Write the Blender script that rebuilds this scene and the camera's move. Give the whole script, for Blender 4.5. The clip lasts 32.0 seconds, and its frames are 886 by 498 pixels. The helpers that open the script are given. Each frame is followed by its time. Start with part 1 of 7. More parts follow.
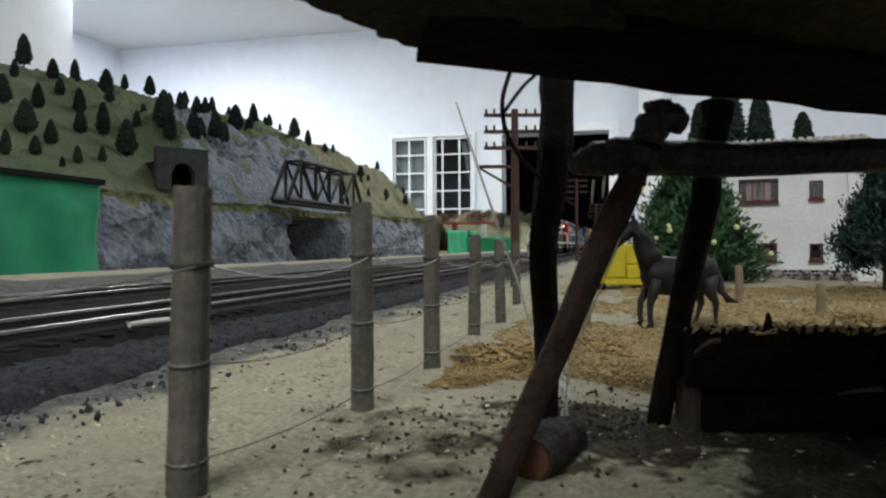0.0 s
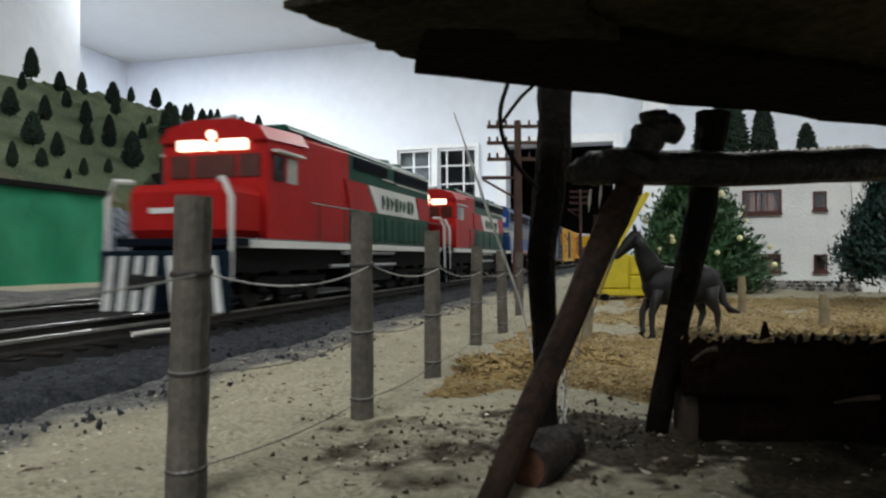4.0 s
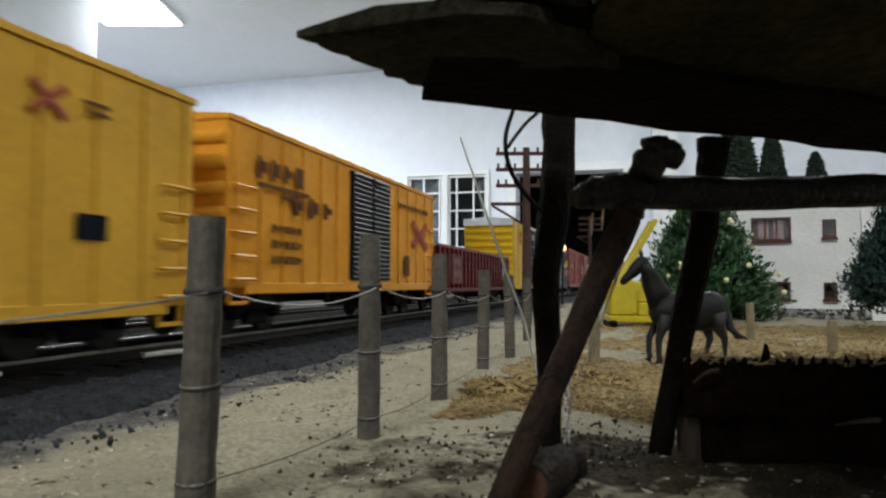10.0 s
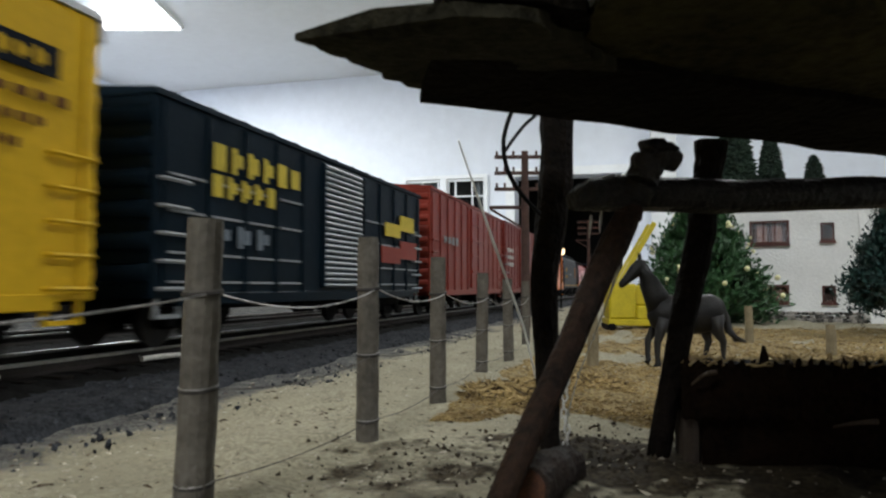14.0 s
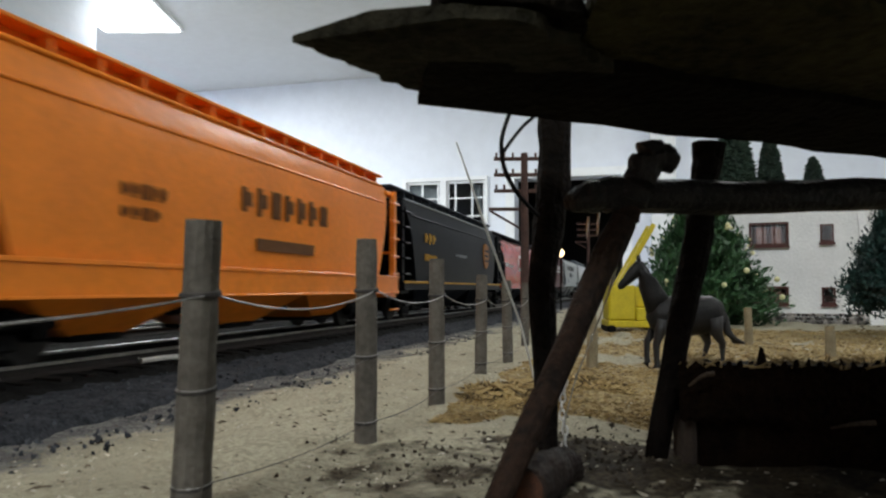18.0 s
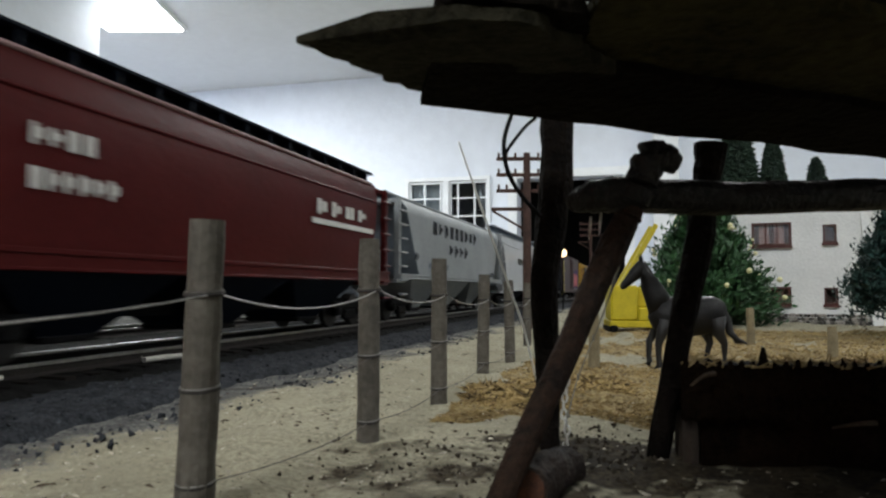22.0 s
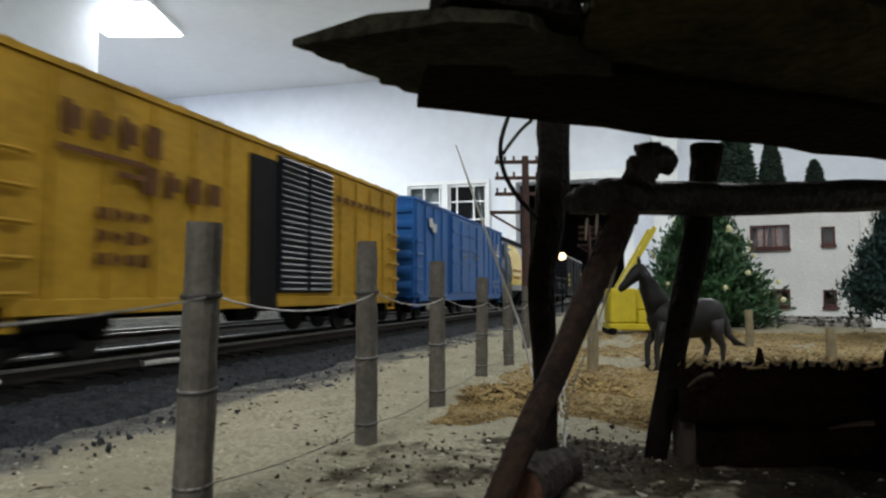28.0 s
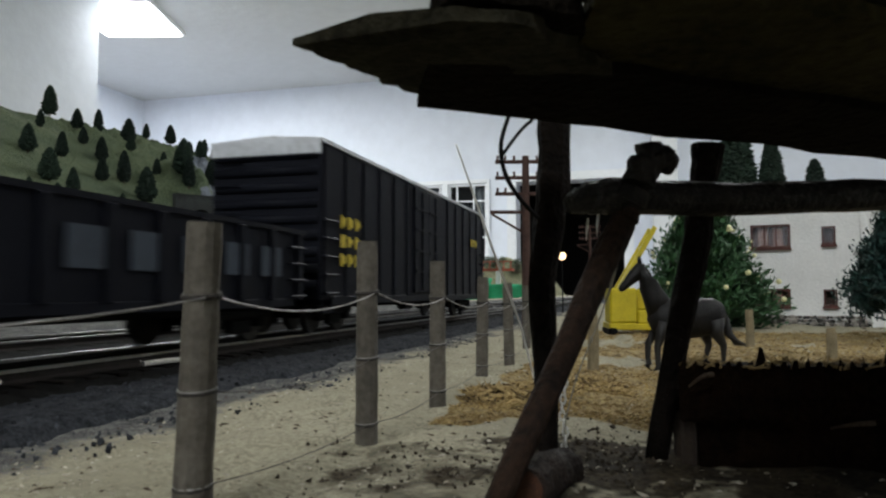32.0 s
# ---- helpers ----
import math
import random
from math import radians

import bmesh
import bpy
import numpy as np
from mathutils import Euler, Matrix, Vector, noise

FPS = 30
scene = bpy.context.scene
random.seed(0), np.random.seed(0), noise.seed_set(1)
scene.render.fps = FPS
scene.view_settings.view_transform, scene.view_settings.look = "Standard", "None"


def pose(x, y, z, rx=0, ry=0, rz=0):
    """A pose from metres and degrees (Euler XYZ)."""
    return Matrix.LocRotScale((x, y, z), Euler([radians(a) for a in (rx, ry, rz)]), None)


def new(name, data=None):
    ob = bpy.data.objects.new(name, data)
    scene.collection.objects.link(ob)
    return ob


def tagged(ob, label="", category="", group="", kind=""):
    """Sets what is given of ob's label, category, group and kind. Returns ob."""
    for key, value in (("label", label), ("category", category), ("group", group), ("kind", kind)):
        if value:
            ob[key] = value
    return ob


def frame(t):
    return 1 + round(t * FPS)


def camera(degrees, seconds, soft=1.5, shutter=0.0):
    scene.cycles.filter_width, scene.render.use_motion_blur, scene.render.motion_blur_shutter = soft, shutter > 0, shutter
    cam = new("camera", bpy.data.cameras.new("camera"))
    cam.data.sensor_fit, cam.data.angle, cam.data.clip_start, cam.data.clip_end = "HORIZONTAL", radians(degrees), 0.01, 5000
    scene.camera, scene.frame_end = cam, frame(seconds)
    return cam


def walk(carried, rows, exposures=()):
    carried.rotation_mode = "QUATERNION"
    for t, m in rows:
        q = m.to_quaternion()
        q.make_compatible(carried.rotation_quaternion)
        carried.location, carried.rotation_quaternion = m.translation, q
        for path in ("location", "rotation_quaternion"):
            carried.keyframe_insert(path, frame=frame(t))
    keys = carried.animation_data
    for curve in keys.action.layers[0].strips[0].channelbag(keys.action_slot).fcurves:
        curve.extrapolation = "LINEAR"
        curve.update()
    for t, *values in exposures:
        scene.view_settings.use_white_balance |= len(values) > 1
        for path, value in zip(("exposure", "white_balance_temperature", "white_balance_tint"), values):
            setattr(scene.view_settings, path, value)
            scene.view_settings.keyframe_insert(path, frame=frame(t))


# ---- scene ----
cam = camera(62.78, 32.0, soft=2.2, shutter=0.5)
# a small lens, focused beyond the fence
cam.data.dof.use_dof, cam.data.dof.focus_distance, cam.data.dof.aperture_fstop = True, 0.22, 125

# eye x, y, z in metres, turn to the left, tilt upwards and roll in degrees
PATH = [
    (0.0, -0.00152, 0.00190, 0.01929, 14.293, -0.259, -0.282),
    (0.5, -0.00154, 0.00161, 0.01930, 14.556, -0.023, -0.062),
    (1.0, -0.00136, 0.00159, 0.01929, 14.455, 0.193, -0.225),
    (1.5, -0.00132, 0.00162, 0.01929, 14.492, 0.245, -0.111),
    (2.0, -0.00128, 0.00163, 0.01926, 14.380, 0.397, -0.176),
    (3.0, -0.00109, 0.00150, 0.01917, 14.430, 0.456, -0.162),
    (3.5, -0.00099, 0.00155, 0.01916, 14.532, 0.427, -0.233),
    (5.5, -0.00015, 0.00055, 0.01863, 14.940, 2.091, -0.202),
    (6.0, -0.00025, 0.00042, 0.01870, 15.042, 2.263, -0.063),
    (7.0, -0.00023, 0.00026, 0.01862, 15.019, 2.468, -0.015),
    (8.0, -0.00011, 0.00005, 0.01847, 15.197, 2.752, 0.032),
    (9.0, 0.00000, 0.00000, 0.01850, 15.278, 2.751, 0.000),
    (10.5, -0.00001, -0.00012, 0.01852, 15.425, 2.735, 0.117),
    (12.0, -0.00004, -0.00010, 0.01843, 15.333, 2.864, 0.066),
    (14.0, 0.00008, -0.00016, 0.01837, 15.306, 3.036, 0.021),
    (14.5, 0.00010, -0.00014, 0.01838, 15.469, 3.021, 0.114),
    (16.5, 0.00030, -0.00043, 0.01831, 15.319, 3.173, 0.022),
    (17.5, 0.00032, -0.00019, 0.01836, 15.246, 3.191, -0.058),
    (18.5, 0.00029, -0.00023, 0.01832, 15.368, 3.168, 0.044),
    (20.0, 0.00037, -0.00039, 0.01837, 15.399, 3.171, -0.005),
    (22.5, 0.00036, -0.00047, 0.01832, 15.500, 3.165, 0.110),
    (23.5, 0.00051, -0.00042, 0.01836, 15.529, 3.205, 0.052),
    (24.0, 0.00054, -0.00044, 0.01823, 15.259, 3.386, -0.183),
    (25.0, 0.00053, -0.00043, 0.01825, 15.356, 3.379, -0.110),
    (27.5, 0.00066, -0.00051, 0.01816, 15.414, 3.471, -0.120),
    (29.0, 0.00050, -0.00060, 0.01813, 15.472, 3.436, -0.060),
    (30.0, 0.00062, -0.00052, 0.01815, 15.444, 3.450, -0.110),
    (32.0, 0.00056, -0.00044, 0.01816, 15.449, 3.449, -0.132),
]
walk(cam, [(t, pose(x, y, z, 90 + tilt, 0, turn) @ pose(0, 0, 0, 0, 0, roll)) for t, x, y, z, turn, tilt, roll in PATH],
     exposures=[(0.0, -0.02), (3.5, 0.0), (6.0, 0.0), (30.5, 0.0), (32.0, -0.16)])

# ---- world and lights: a room at night, lit by a ceiling panel and added fill lamps ----
world = bpy.data.worlds.new("world")
scene.world = world
world.use_nodes = True
world.node_tree.nodes["Background"].inputs[0].default_value = (0.02, 0.022, 0.03, 1)
world.node_tree.nodes["Background"].inputs[1].default_value = 0.1

CEIL = 1.505          # ceiling above the sand
FLOOR = -1.23         # floor of the room below the sand


def ceiling_lamp(x, y, sx, sy, watts, turn=0):
    data = bpy.data.lights.new("panel_light", "AREA")
    data.shape, data.size, data.size_y, data.energy = "RECTANGLE", sx, sy, watts
    data.color = (0.93, 0.97, 0.97)
    ob = new("panel_light", data)
    ob.matrix_world = pose(x, y, CEIL - 0.03, 0, 0, turn)
    return ob


ceiling_lamp(-2.65, 3.23, 0.42, 0.46, 76, 15.3)
# three unseen lamps added to brighten the far walls, train sides and house front
ceiling_lamp(0.3, 2.9, 1.2, 0.5, 41)
ceiling_lamp(1.3, 0.5, 0.5, 1.2, 8)
ceiling_lamp(-0.3, -1.7, 1.2, 0.5, 41)

# ---- materials ----


def mat(name, color, rough=0.6, metal=0.0, var=0.18, scale=60.0, bump=0.15, fine=8.0, color2=None, coat=0.0, spec=0.5, rand=0.0):
    """Principled paint or earth with variation at two scales and a fine relief; scale is per metre."""
    m = bpy.data.materials.new(name)
    m.use_nodes = True
    nt = m.node_tree
    b = nt.nodes["Principled BSDF"]
    geo = nt.nodes.new("ShaderNodeTexCoord")
    n1 = nt.nodes.new("ShaderNodeTexNoise")
    n1.inputs["Scale"].default_value, n1.inputs["Detail"].default_value = scale, 6
    n2 = nt.nodes.new("ShaderNodeTexNoise")
    n2.inputs["Scale"].default_value, n2.inputs["Detail"].default_value = scale * fine, 3
    nt.links.new(geo.outputs["Object"], n1.inputs["Vector"])
    nt.links.new(geo.outputs["Object"], n2.inputs["Vector"])
    c2 = color2 or [c * (1 - 1.6 * var) for c in color]
    c1 = [min(1, c * (1 + var)) for c in color] if not color2 else color
    ramp = nt.nodes.new("ShaderNodeValToRGB")
    ramp.color_ramp.elements[0].position, ramp.color_ramp.elements[1].position = 0.35, 0.65
    ramp.color_ramp.elements[0].color, ramp.color_ramp.elements[1].color = (*c2, 1), (*c1, 1)
    mix = nt.nodes.new("ShaderNodeMath")
    mix.operation = "MULTIPLY_ADD"
    mix.inputs[1].default_value, = (0.45,)
    add = nt.nodes.new("ShaderNodeMath")
    add.operation = "MULTIPLY"
    add.inputs[1].default_value = 0.55
    nt.links.new(n1.outputs["Fac"], add.inputs[0])
    nt.links.new(n2.outputs["Fac"], mix.inputs[0])
    nt.links.new(add.outputs[0], mix.inputs[2])
    src = mix.outputs[0]
    if rand:
        info = nt.nodes.new("ShaderNodeObjectInfo")
        ma = nt.nodes.new("ShaderNodeMath")
        ma.operation = "MULTIPLY_ADD"
        ma.inputs[1].default_value, ma.inputs[2].default_value = rand, -rand / 2
        ad = nt.nodes.new("ShaderNodeMath")
        nt.links.new(info.outputs["Random"], ma.inputs[0])
        nt.links.new(ma.outputs[0], ad.inputs[0])
        nt.links.new(src, ad.inputs[1])
        src = ad.outputs[0]
    nt.links.new(src, ramp.inputs[0])
    nt.links.new(ramp.outputs[0], b.inputs["Base Color"])
    b.inputs["Roughness"].default_value, b.inputs["Metallic"].default_value = rough, metal
    b.inputs["Specular IOR Level"].default_value = spec
    b.inputs["Coat Weight"].default_value = coat
    if bump:
        bp = nt.nodes.new("ShaderNodeBump")
        bp.inputs["Strength"].default_value, bp.inputs["Distance"].default_value = bump, 0.3 / scale
        nt.links.new(mix.outputs[0], bp.inputs["Height"])
        nt.links.new(bp.outputs[0], b.inputs["Normal"])
    return m


def glow(name, color, power):
    m = bpy.data.materials.new(name)
    m.use_nodes = True
    b = m.node_tree.nodes["Principled BSDF"]
    b.inputs["Base Color"].default_value = (*color, 1)
    b.inputs["Emission Color"].default_value = (*color, 1)
    b.inputs["Emission Strength"].default_value = power
    return m


def glass(name, color, rough=0.05):
    m = bpy.data.materials.new(name)
    m.use_nodes = True
    b = m.node_tree.nodes["Principled BSDF"]
    b.inputs["Base Color"].default_value = (*color, 1)
    b.inputs["Roughness"].default_value = rough
    b.inputs["Transmission Weight"].default_value = 1.0
    return m


WALLP = mat("wall_plaster", (0.74, 0.78, 0.86), 0.9, var=0.03, scale=2.0, bump=0.03)
CEILP = mat("ceiling_plaster", (0.535, 0.551, 0.567), 0.92, var=0.03, scale=2.0, bump=0.03)
TRIMP = mat("white_trim", (0.80, 0.82, 0.85), 0.5, var=0.04, scale=5.0, bump=0.02)
FLOORT = mat("floor_tile", (0.33, 0.29, 0.25), 0.5, var=0.1, scale=3.0, bump=0.05)
# near-black: the dark of unlit places is put into this colour
UNLIT_BLACK = mat("unlit_black", (0.010, 0.0095, 0.009), 0.9, var=0.1, scale=2.0, bump=0)
PANE = glass("window_glass", (0.9, 0.95, 0.95))
BALLAST = mat("ballast", (0.052, 0.055, 0.063), 0.95, scale=420, bump=0.8, fine=5, color2=(0.010, 0.011, 0.013), spec=0.1)
TIE = mat("tie_wood", (0.013, 0.011, 0.0095), 0.9, scale=300, var=0.4, rand=0.4, spec=0.1)
RAILM = mat("rail_steel", (0.34, 0.33, 0.31), 0.42, 0.9, scale=300, var=0.2, bump=0.05)
RAILSIDE = mat("rail_rust", (0.022, 0.017, 0.014), 0.8, 0.2, scale=300, var=0.3)
ROCK = mat("grey_rock", (0.245, 0.275, 0.320), 0.95, scale=14, bump=0.9, fine=9, color2=(0.085, 0.098, 0.122))
DKROCK = mat("portal_stone_ravine_shade", (0.06, 0.067, 0.067), 0.95, scale=60, bump=0.8, color2=(0.022, 0.025, 0.026))
GRASS = mat("hill_turf", (0.175, 0.215, 0.115), 0.97, scale=9, bump=0.7, fine=30, color2=(0.068, 0.100, 0.056))
MOSS = mat("moss_turf", (0.20, 0.20, 0.09), 0.97, scale=30, bump=0.8, fine=12, color2=(0.075, 0.085, 0.04))
GRASSDRY = mat("dry_turf", (0.255, 0.235, 0.145), 0.97, scale=16, bump=0.9, fine=20, color2=(0.075, 0.085, 0.045))
CLOTH = mat("green_cloth", (0.016, 0.26, 0.125), 0.85, scale=25, var=0.16, bump=0.1, fine=30)
CONIFER = mat("conifer_foam", (0.022, 0.045, 0.027), 0.95, scale=220, bump=0.9, fine=4, color2=(0.006, 0.016, 0.011), rand=0.3)
TRUNKM = mat("trunk_bark", (0.07, 0.05, 0.035), 0.9, scale=400, var=0.3)
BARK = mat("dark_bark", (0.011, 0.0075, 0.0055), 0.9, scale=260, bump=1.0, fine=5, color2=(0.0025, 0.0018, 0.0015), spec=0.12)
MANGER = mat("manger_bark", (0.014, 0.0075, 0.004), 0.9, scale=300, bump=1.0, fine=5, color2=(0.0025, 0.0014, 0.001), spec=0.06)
BAMBOO = mat("grey_stick", (0.128, 0.114, 0.093), 0.85, scale=320, bump=0.5, fine=5, color2=(0.064, 0.056, 0.045))
WIRED = mat("dark_wire", (0.11, 0.10, 0.09), 0.7, 0.3, scale=500, var=0.3)
NODE = mat("stick_node", (0.035, 0.03, 0.027), 0.9, scale=400, var=0.3)
WIREM = mat("wire", (0.30, 0.29, 0.28), 0.5, 0.6, scale=500, var=0.2)
STRAW = mat("straw_turf", (0.56, 0.41, 0.18), 0.9, scale=70, bump=0.5, fine=12, color2=(0.17, 0.11, 0.042))
BLACKM = mat("black_plastic", (0.0045, 0.0045, 0.005), 0.7, scale=200, var=0.3, spec=0.12)
WHEELM = mat("wheel_metal", (0.02, 0.018, 0.017), 0.55, 0.4, scale=300, var=0.3)
POLEW = mat("pole_wood", (0.065, 0.032, 0.025), 0.85, scale=300, var=0.3)
STUCCO = mat("white_stucco", (0.86, 0.86, 0.85), 0.9, scale=60, var=0.06, bump=0.2, fine=12)
BROWNW = mat("brown_wood", (0.085, 0.026, 0.02), 0.7, scale=200, var=0.25)
STONEM = mat("base_stone", (0.24, 0.22, 0.20), 0.9, scale=350, var=0.5, rand=0.6)

K = 0.001              # one millimetre

# ---- mesh helpers ----


def mesh(name, bm, material, smooth=False):
    me = bpy.data.meshes.new(name)
    bm.to_mesh(me)
    bm.free()
    for m in (material if isinstance(material, (list, tuple)) else [material]):
        me.materials.append(m)
    if smooth:
        me.shade_smooth()
    return me


def part(name, bm, material, parent, label="", smooth=False, kind=""):
    """Links a bmesh (or a mesh that is shared) as one object under a thing or a part."""
    me = bm if isinstance(bm, bpy.types.Mesh) else mesh(name, bm, material, smooth)
    ob = new(name, me)
    ob.parent = parent
    return tagged(ob, label, kind=kind)


def thing(name, label, category, m=None, group="", kind=""):
    ob = new(name)
    ob.empty_display_size = 0.005
    if m is not None:
        ob.matrix_world = m
    return tagged(ob, label, category, group, kind)


def solid(name, bm, material, label, category, m=None, group="", kind="", smooth=False):
    ob = new(name, mesh(name, bm, material, smooth))
    if m is not None:
        ob.matrix_world = m
    return tagged(ob, label, category, group, kind)


def box(bm, x0, x1, y0, y1, z0, z1, k=1.0, bevel=0.0, mi=0):
    r = bmesh.ops.create_cube(bm, size=1)
    vs = r["verts"]
    for v in vs:
        v.co = Vector(((x0 + x1) / 2 + v.co.x * (x1 - x0), (y0 + y1) / 2 + v.co.y * (y1 - y0), (z0 + z1) / 2 + v.co.z * (z1 - z0))) * k
    fs = {f for v in vs for f in v.link_faces}
    for f in fs:
        f.material_index = mi
    if bevel:
        es = list({e for v in vs for e in v.link_edges})
        bmesh.ops.bevel(bm, geom=es, offset=bevel * k, segments=1, affect="EDGES")
    return bm


def nb():
    return bmesh.new()


def bx(*a, **k):
    return box(nb(), *a, **k)


def tube(bm, pts, seg=10, jitter=0.0, cap=True, seed=0):
    """A tube through (x, y, z, radius) or (x, y, z, rx, rz) points."""
    rng = random.Random(seed)
    rings = []
    for i, p in enumerate(pts):
        c = Vector(p[:3])
        a = Vector(pts[max(i - 1, 0)][:3])
        b = Vector(pts[min(i + 1, len(pts) - 1)][:3])
        d = (b - a).normalized()
        up = Vector((0, 0, 1)) if abs(d.z) < 0.9 else Vector((0, 1, 0))
        s = d.cross(up).normalized()
        u = s.cross(d)
        ra, rb = p[3], (p[4] if len(p) > 4 else p[3])
        ring = []
        for j in range(seg):
            w = 2 * math.pi * j / seg
            k = 1 + rng.uniform(-jitter, jitter)
            ring.append(bm.verts.new(c + s * math.cos(w) * ra * k + u * math.sin(w) * rb * k))
        rings.append(ring)
    for r0, r1 in zip(rings, rings[1:]):
        for j in range(seg):
            bm.faces.new((r0[j], r0[(j + 1) % seg], r1[(j + 1) % seg], r1[j]))
    if cap:
        bm.faces.new(rings[0][::-1])
        bm.faces.new(rings[-1])
    return bm


def grid(name, us, vs, fn, material, smooth=True):
    """A sheet of quads from a function of two parameters."""
    verts = [fn(u, v) for v in vs for u in us]
    n = len(us)
    faces = [(j * n + i, j * n + i + 1, (j + 1) * n + i + 1, (j + 1) * n + i) for j in range(len(vs) - 1) for i in range(n - 1)]
    me = bpy.data.meshes.new(name)
    me.from_pydata(verts, [], faces)
    for m in (material if isinstance(material, (list, tuple)) else [material]):
        me.materials.append(m)
    if smooth:
        me.shade_smooth()
    return me


def nz(x, y, z=0.0, s=1.0):
    return noise.noise(Vector((x * s, y * s, z * s)))


def fb(x, y, z=0.0, s=1.0, o=4):
    return noise.fractal(Vector((x * s, y * s, z * s)), 0.7, 2.1, o)


def sm(a, b, x):
    t = min(1, max(0, (x - a) / (b - a)))
    return t * t * (3 - 2 * t)


def spaced(*spans):
    out = []
    for a, b, n in spans:
        out += [a + (b - a) * i / n for i in range(n)]
    return out + [spans[-1][1]]


# ---- the room ----
YB = 4.72
BACK_HOLES = [(-1.576, -0.981, -0.28, 0.775), (-0.80, -0.115, FLOOR, 0.745)]


def wall_with_holes(name, x0, x1, z0, z1, holes, y0, y1, material):
    bm = nb()
    xs = sorted({x0, x1, *[h[0] for h in holes], *[h[1] for h in holes]})
    for a, b in zip(xs, xs[1:]):
        hs = [h for h in holes if h[0] <= a and h[1] >= b]
        z = z0
        for h in hs:
            if h[2] > z:
                box(bm, a, b, y0, y1, z, h[2])
            z = h[3]
        box(bm, a, b, y0, y1, z, z1)
    return solid(name, bm, material, "white plastered room wall with a window and a doorway", "wall", kind="structure")


wall_with_holes("wall_north", -3.75, 0.45, FLOOR, CEIL, BACK_HOLES, YB, YB + 0.15, WALLP)
solid("wall_west", bx(-3.86, -3.71, -3.2, YB + 0.15, FLOOR, CEIL), WALLP, "white plastered side wall of the room", "wall", kind="structure")
solid("wall_partition", bx(-2.64, -2.54, 0.8, 2.9, FLOOR, CEIL), WALLP, "white partition wall reaching the ceiling", "wall", kind="structure")
solid("wall_east", bx(2.6, 2.75, -3.2, YB + 0.15, FLOOR, CEIL), WALLP, "white plastered side wall of the room", "wall", kind="structure")
solid("wall_south", bx(-3.7, 2.6, -3.2, -3.05, FLOOR, CEIL), WALLP, "white plastered wall behind the layout", "wall", kind="structure")
solid("wall_pier", bx(0.06, 0.20, 4.35, YB, FLOOR, CEIL), CEILP, "light grey pier beside the doorway", "pier", kind="structure")
solid("wall_north_east", bx(0.45, 2.6, YB, YB + 0.15, FLOOR, CEIL), WALLP, "white plastered room wall", "wall", kind="structure")
solid("ceiling", bx(-3.9, 2.8, -3.3, YB + 0.2, CEIL, CEIL + 0.12), CEILP, "smooth light grey ceiling", "ceiling", kind="structure")
solid("floor", bx(-3.9, 2.8, -3.3, YB + 2.2, FLOOR - 0.1, FLOOR), FLOORT, "brown tiled room floor", "floor", kind="structure")
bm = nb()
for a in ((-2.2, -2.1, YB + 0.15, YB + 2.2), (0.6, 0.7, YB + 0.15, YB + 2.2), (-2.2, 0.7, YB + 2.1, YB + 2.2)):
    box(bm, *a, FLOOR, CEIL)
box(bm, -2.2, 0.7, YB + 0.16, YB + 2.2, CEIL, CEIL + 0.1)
solid("wall_back_room", bm, UNLIT_BLACK, "room beyond the doorway, its unlit dark put into the wall colour", "wall", kind="structure")
tagged(solid("door_frame", nb(), TRIMP, "white painted door lining", "door frame", kind="structure"))
bm = nb()
for a in ((-0.86, -0.80), (-0.115, -0.055)):
    box(bm, *a, YB - 0.02, YB - 0.001, FLOOR, 0.745)
box(bm, -0.86, -0.055, YB - 0.02, YB - 0.001, 0.747, 0.80)
bpy.data.objects["door_frame"].data = mesh("door_frame", bm, TRIMP)

win = thing("window_1", "white wooden window with two sashes of small panes", "window", pose(-1.2785, YB, 0.2475), kind="structure")
bm = nb()
for x0, x1, z0, z1 in ((-0.297, -0.272, -0.527, 0.527), (0.279, 0.297, -0.527, 0.527), (-0.272, 0.279, 0.502, 0.527), (-0.272, 0.279, -0.527, -0.502), (-0.022, 0.012, -0.502, 0.502)):
    box(bm, x0, x1, -0.015, 0.06, z0, z1)
part("window_frame", bm, TRIMP, win)
for x0, x1, bars in ((-0.270, -0.024, (0.44, 0.90)), (0.014, 0.277, (0.22, 0.66))):
    bm = nb()
    for a, b, z0, z1 in ((x0, x0 + 0.012, -0.5, 0.5), (x1 - 0.012, x1, -0.5, 0.5), (x0 + 0.012, x1 - 0.012, 0.486, 0.5), (x0 + 0.012, x1 - 0.012, -0.5, -0.486)):
        box(bm, a, b, 0.0, 0.03, z0, z1)
    for f2 in bars:
        xm = x0 + (x1 - x0) * f2
        box(bm, xm - 0.0045, xm + 0.0045, 0.003, 0.027, -0.486, 0.486)
    for i in range(8):
        z = 0.385 - 0.1225 * i
        box(bm, x0 + 0.012, x1 - 0.012, 0.005, 0.025, z - 0.0045, z + 0.0045)
    part("sash", bm, TRIMP, win)
    p = part("pane", bx(x0 + 0.012, x1 - 0.012, 0.012, 0.018, -0.486, 0.486), PANE, win)
    p.visible_shadow = False
# grey sheet that makes the left panes paler than the right ones
bm = nb()
box(bm, -0.26, -0.03, 0.05, 0.06, -0.49, 0.49)
part("pane_backing", bm, mat("grey_pane_backing", (0.115, 0.13, 0.145), 0.8, var=0.35, scale=6, bump=0), win, "grey sheet behind the left panes")
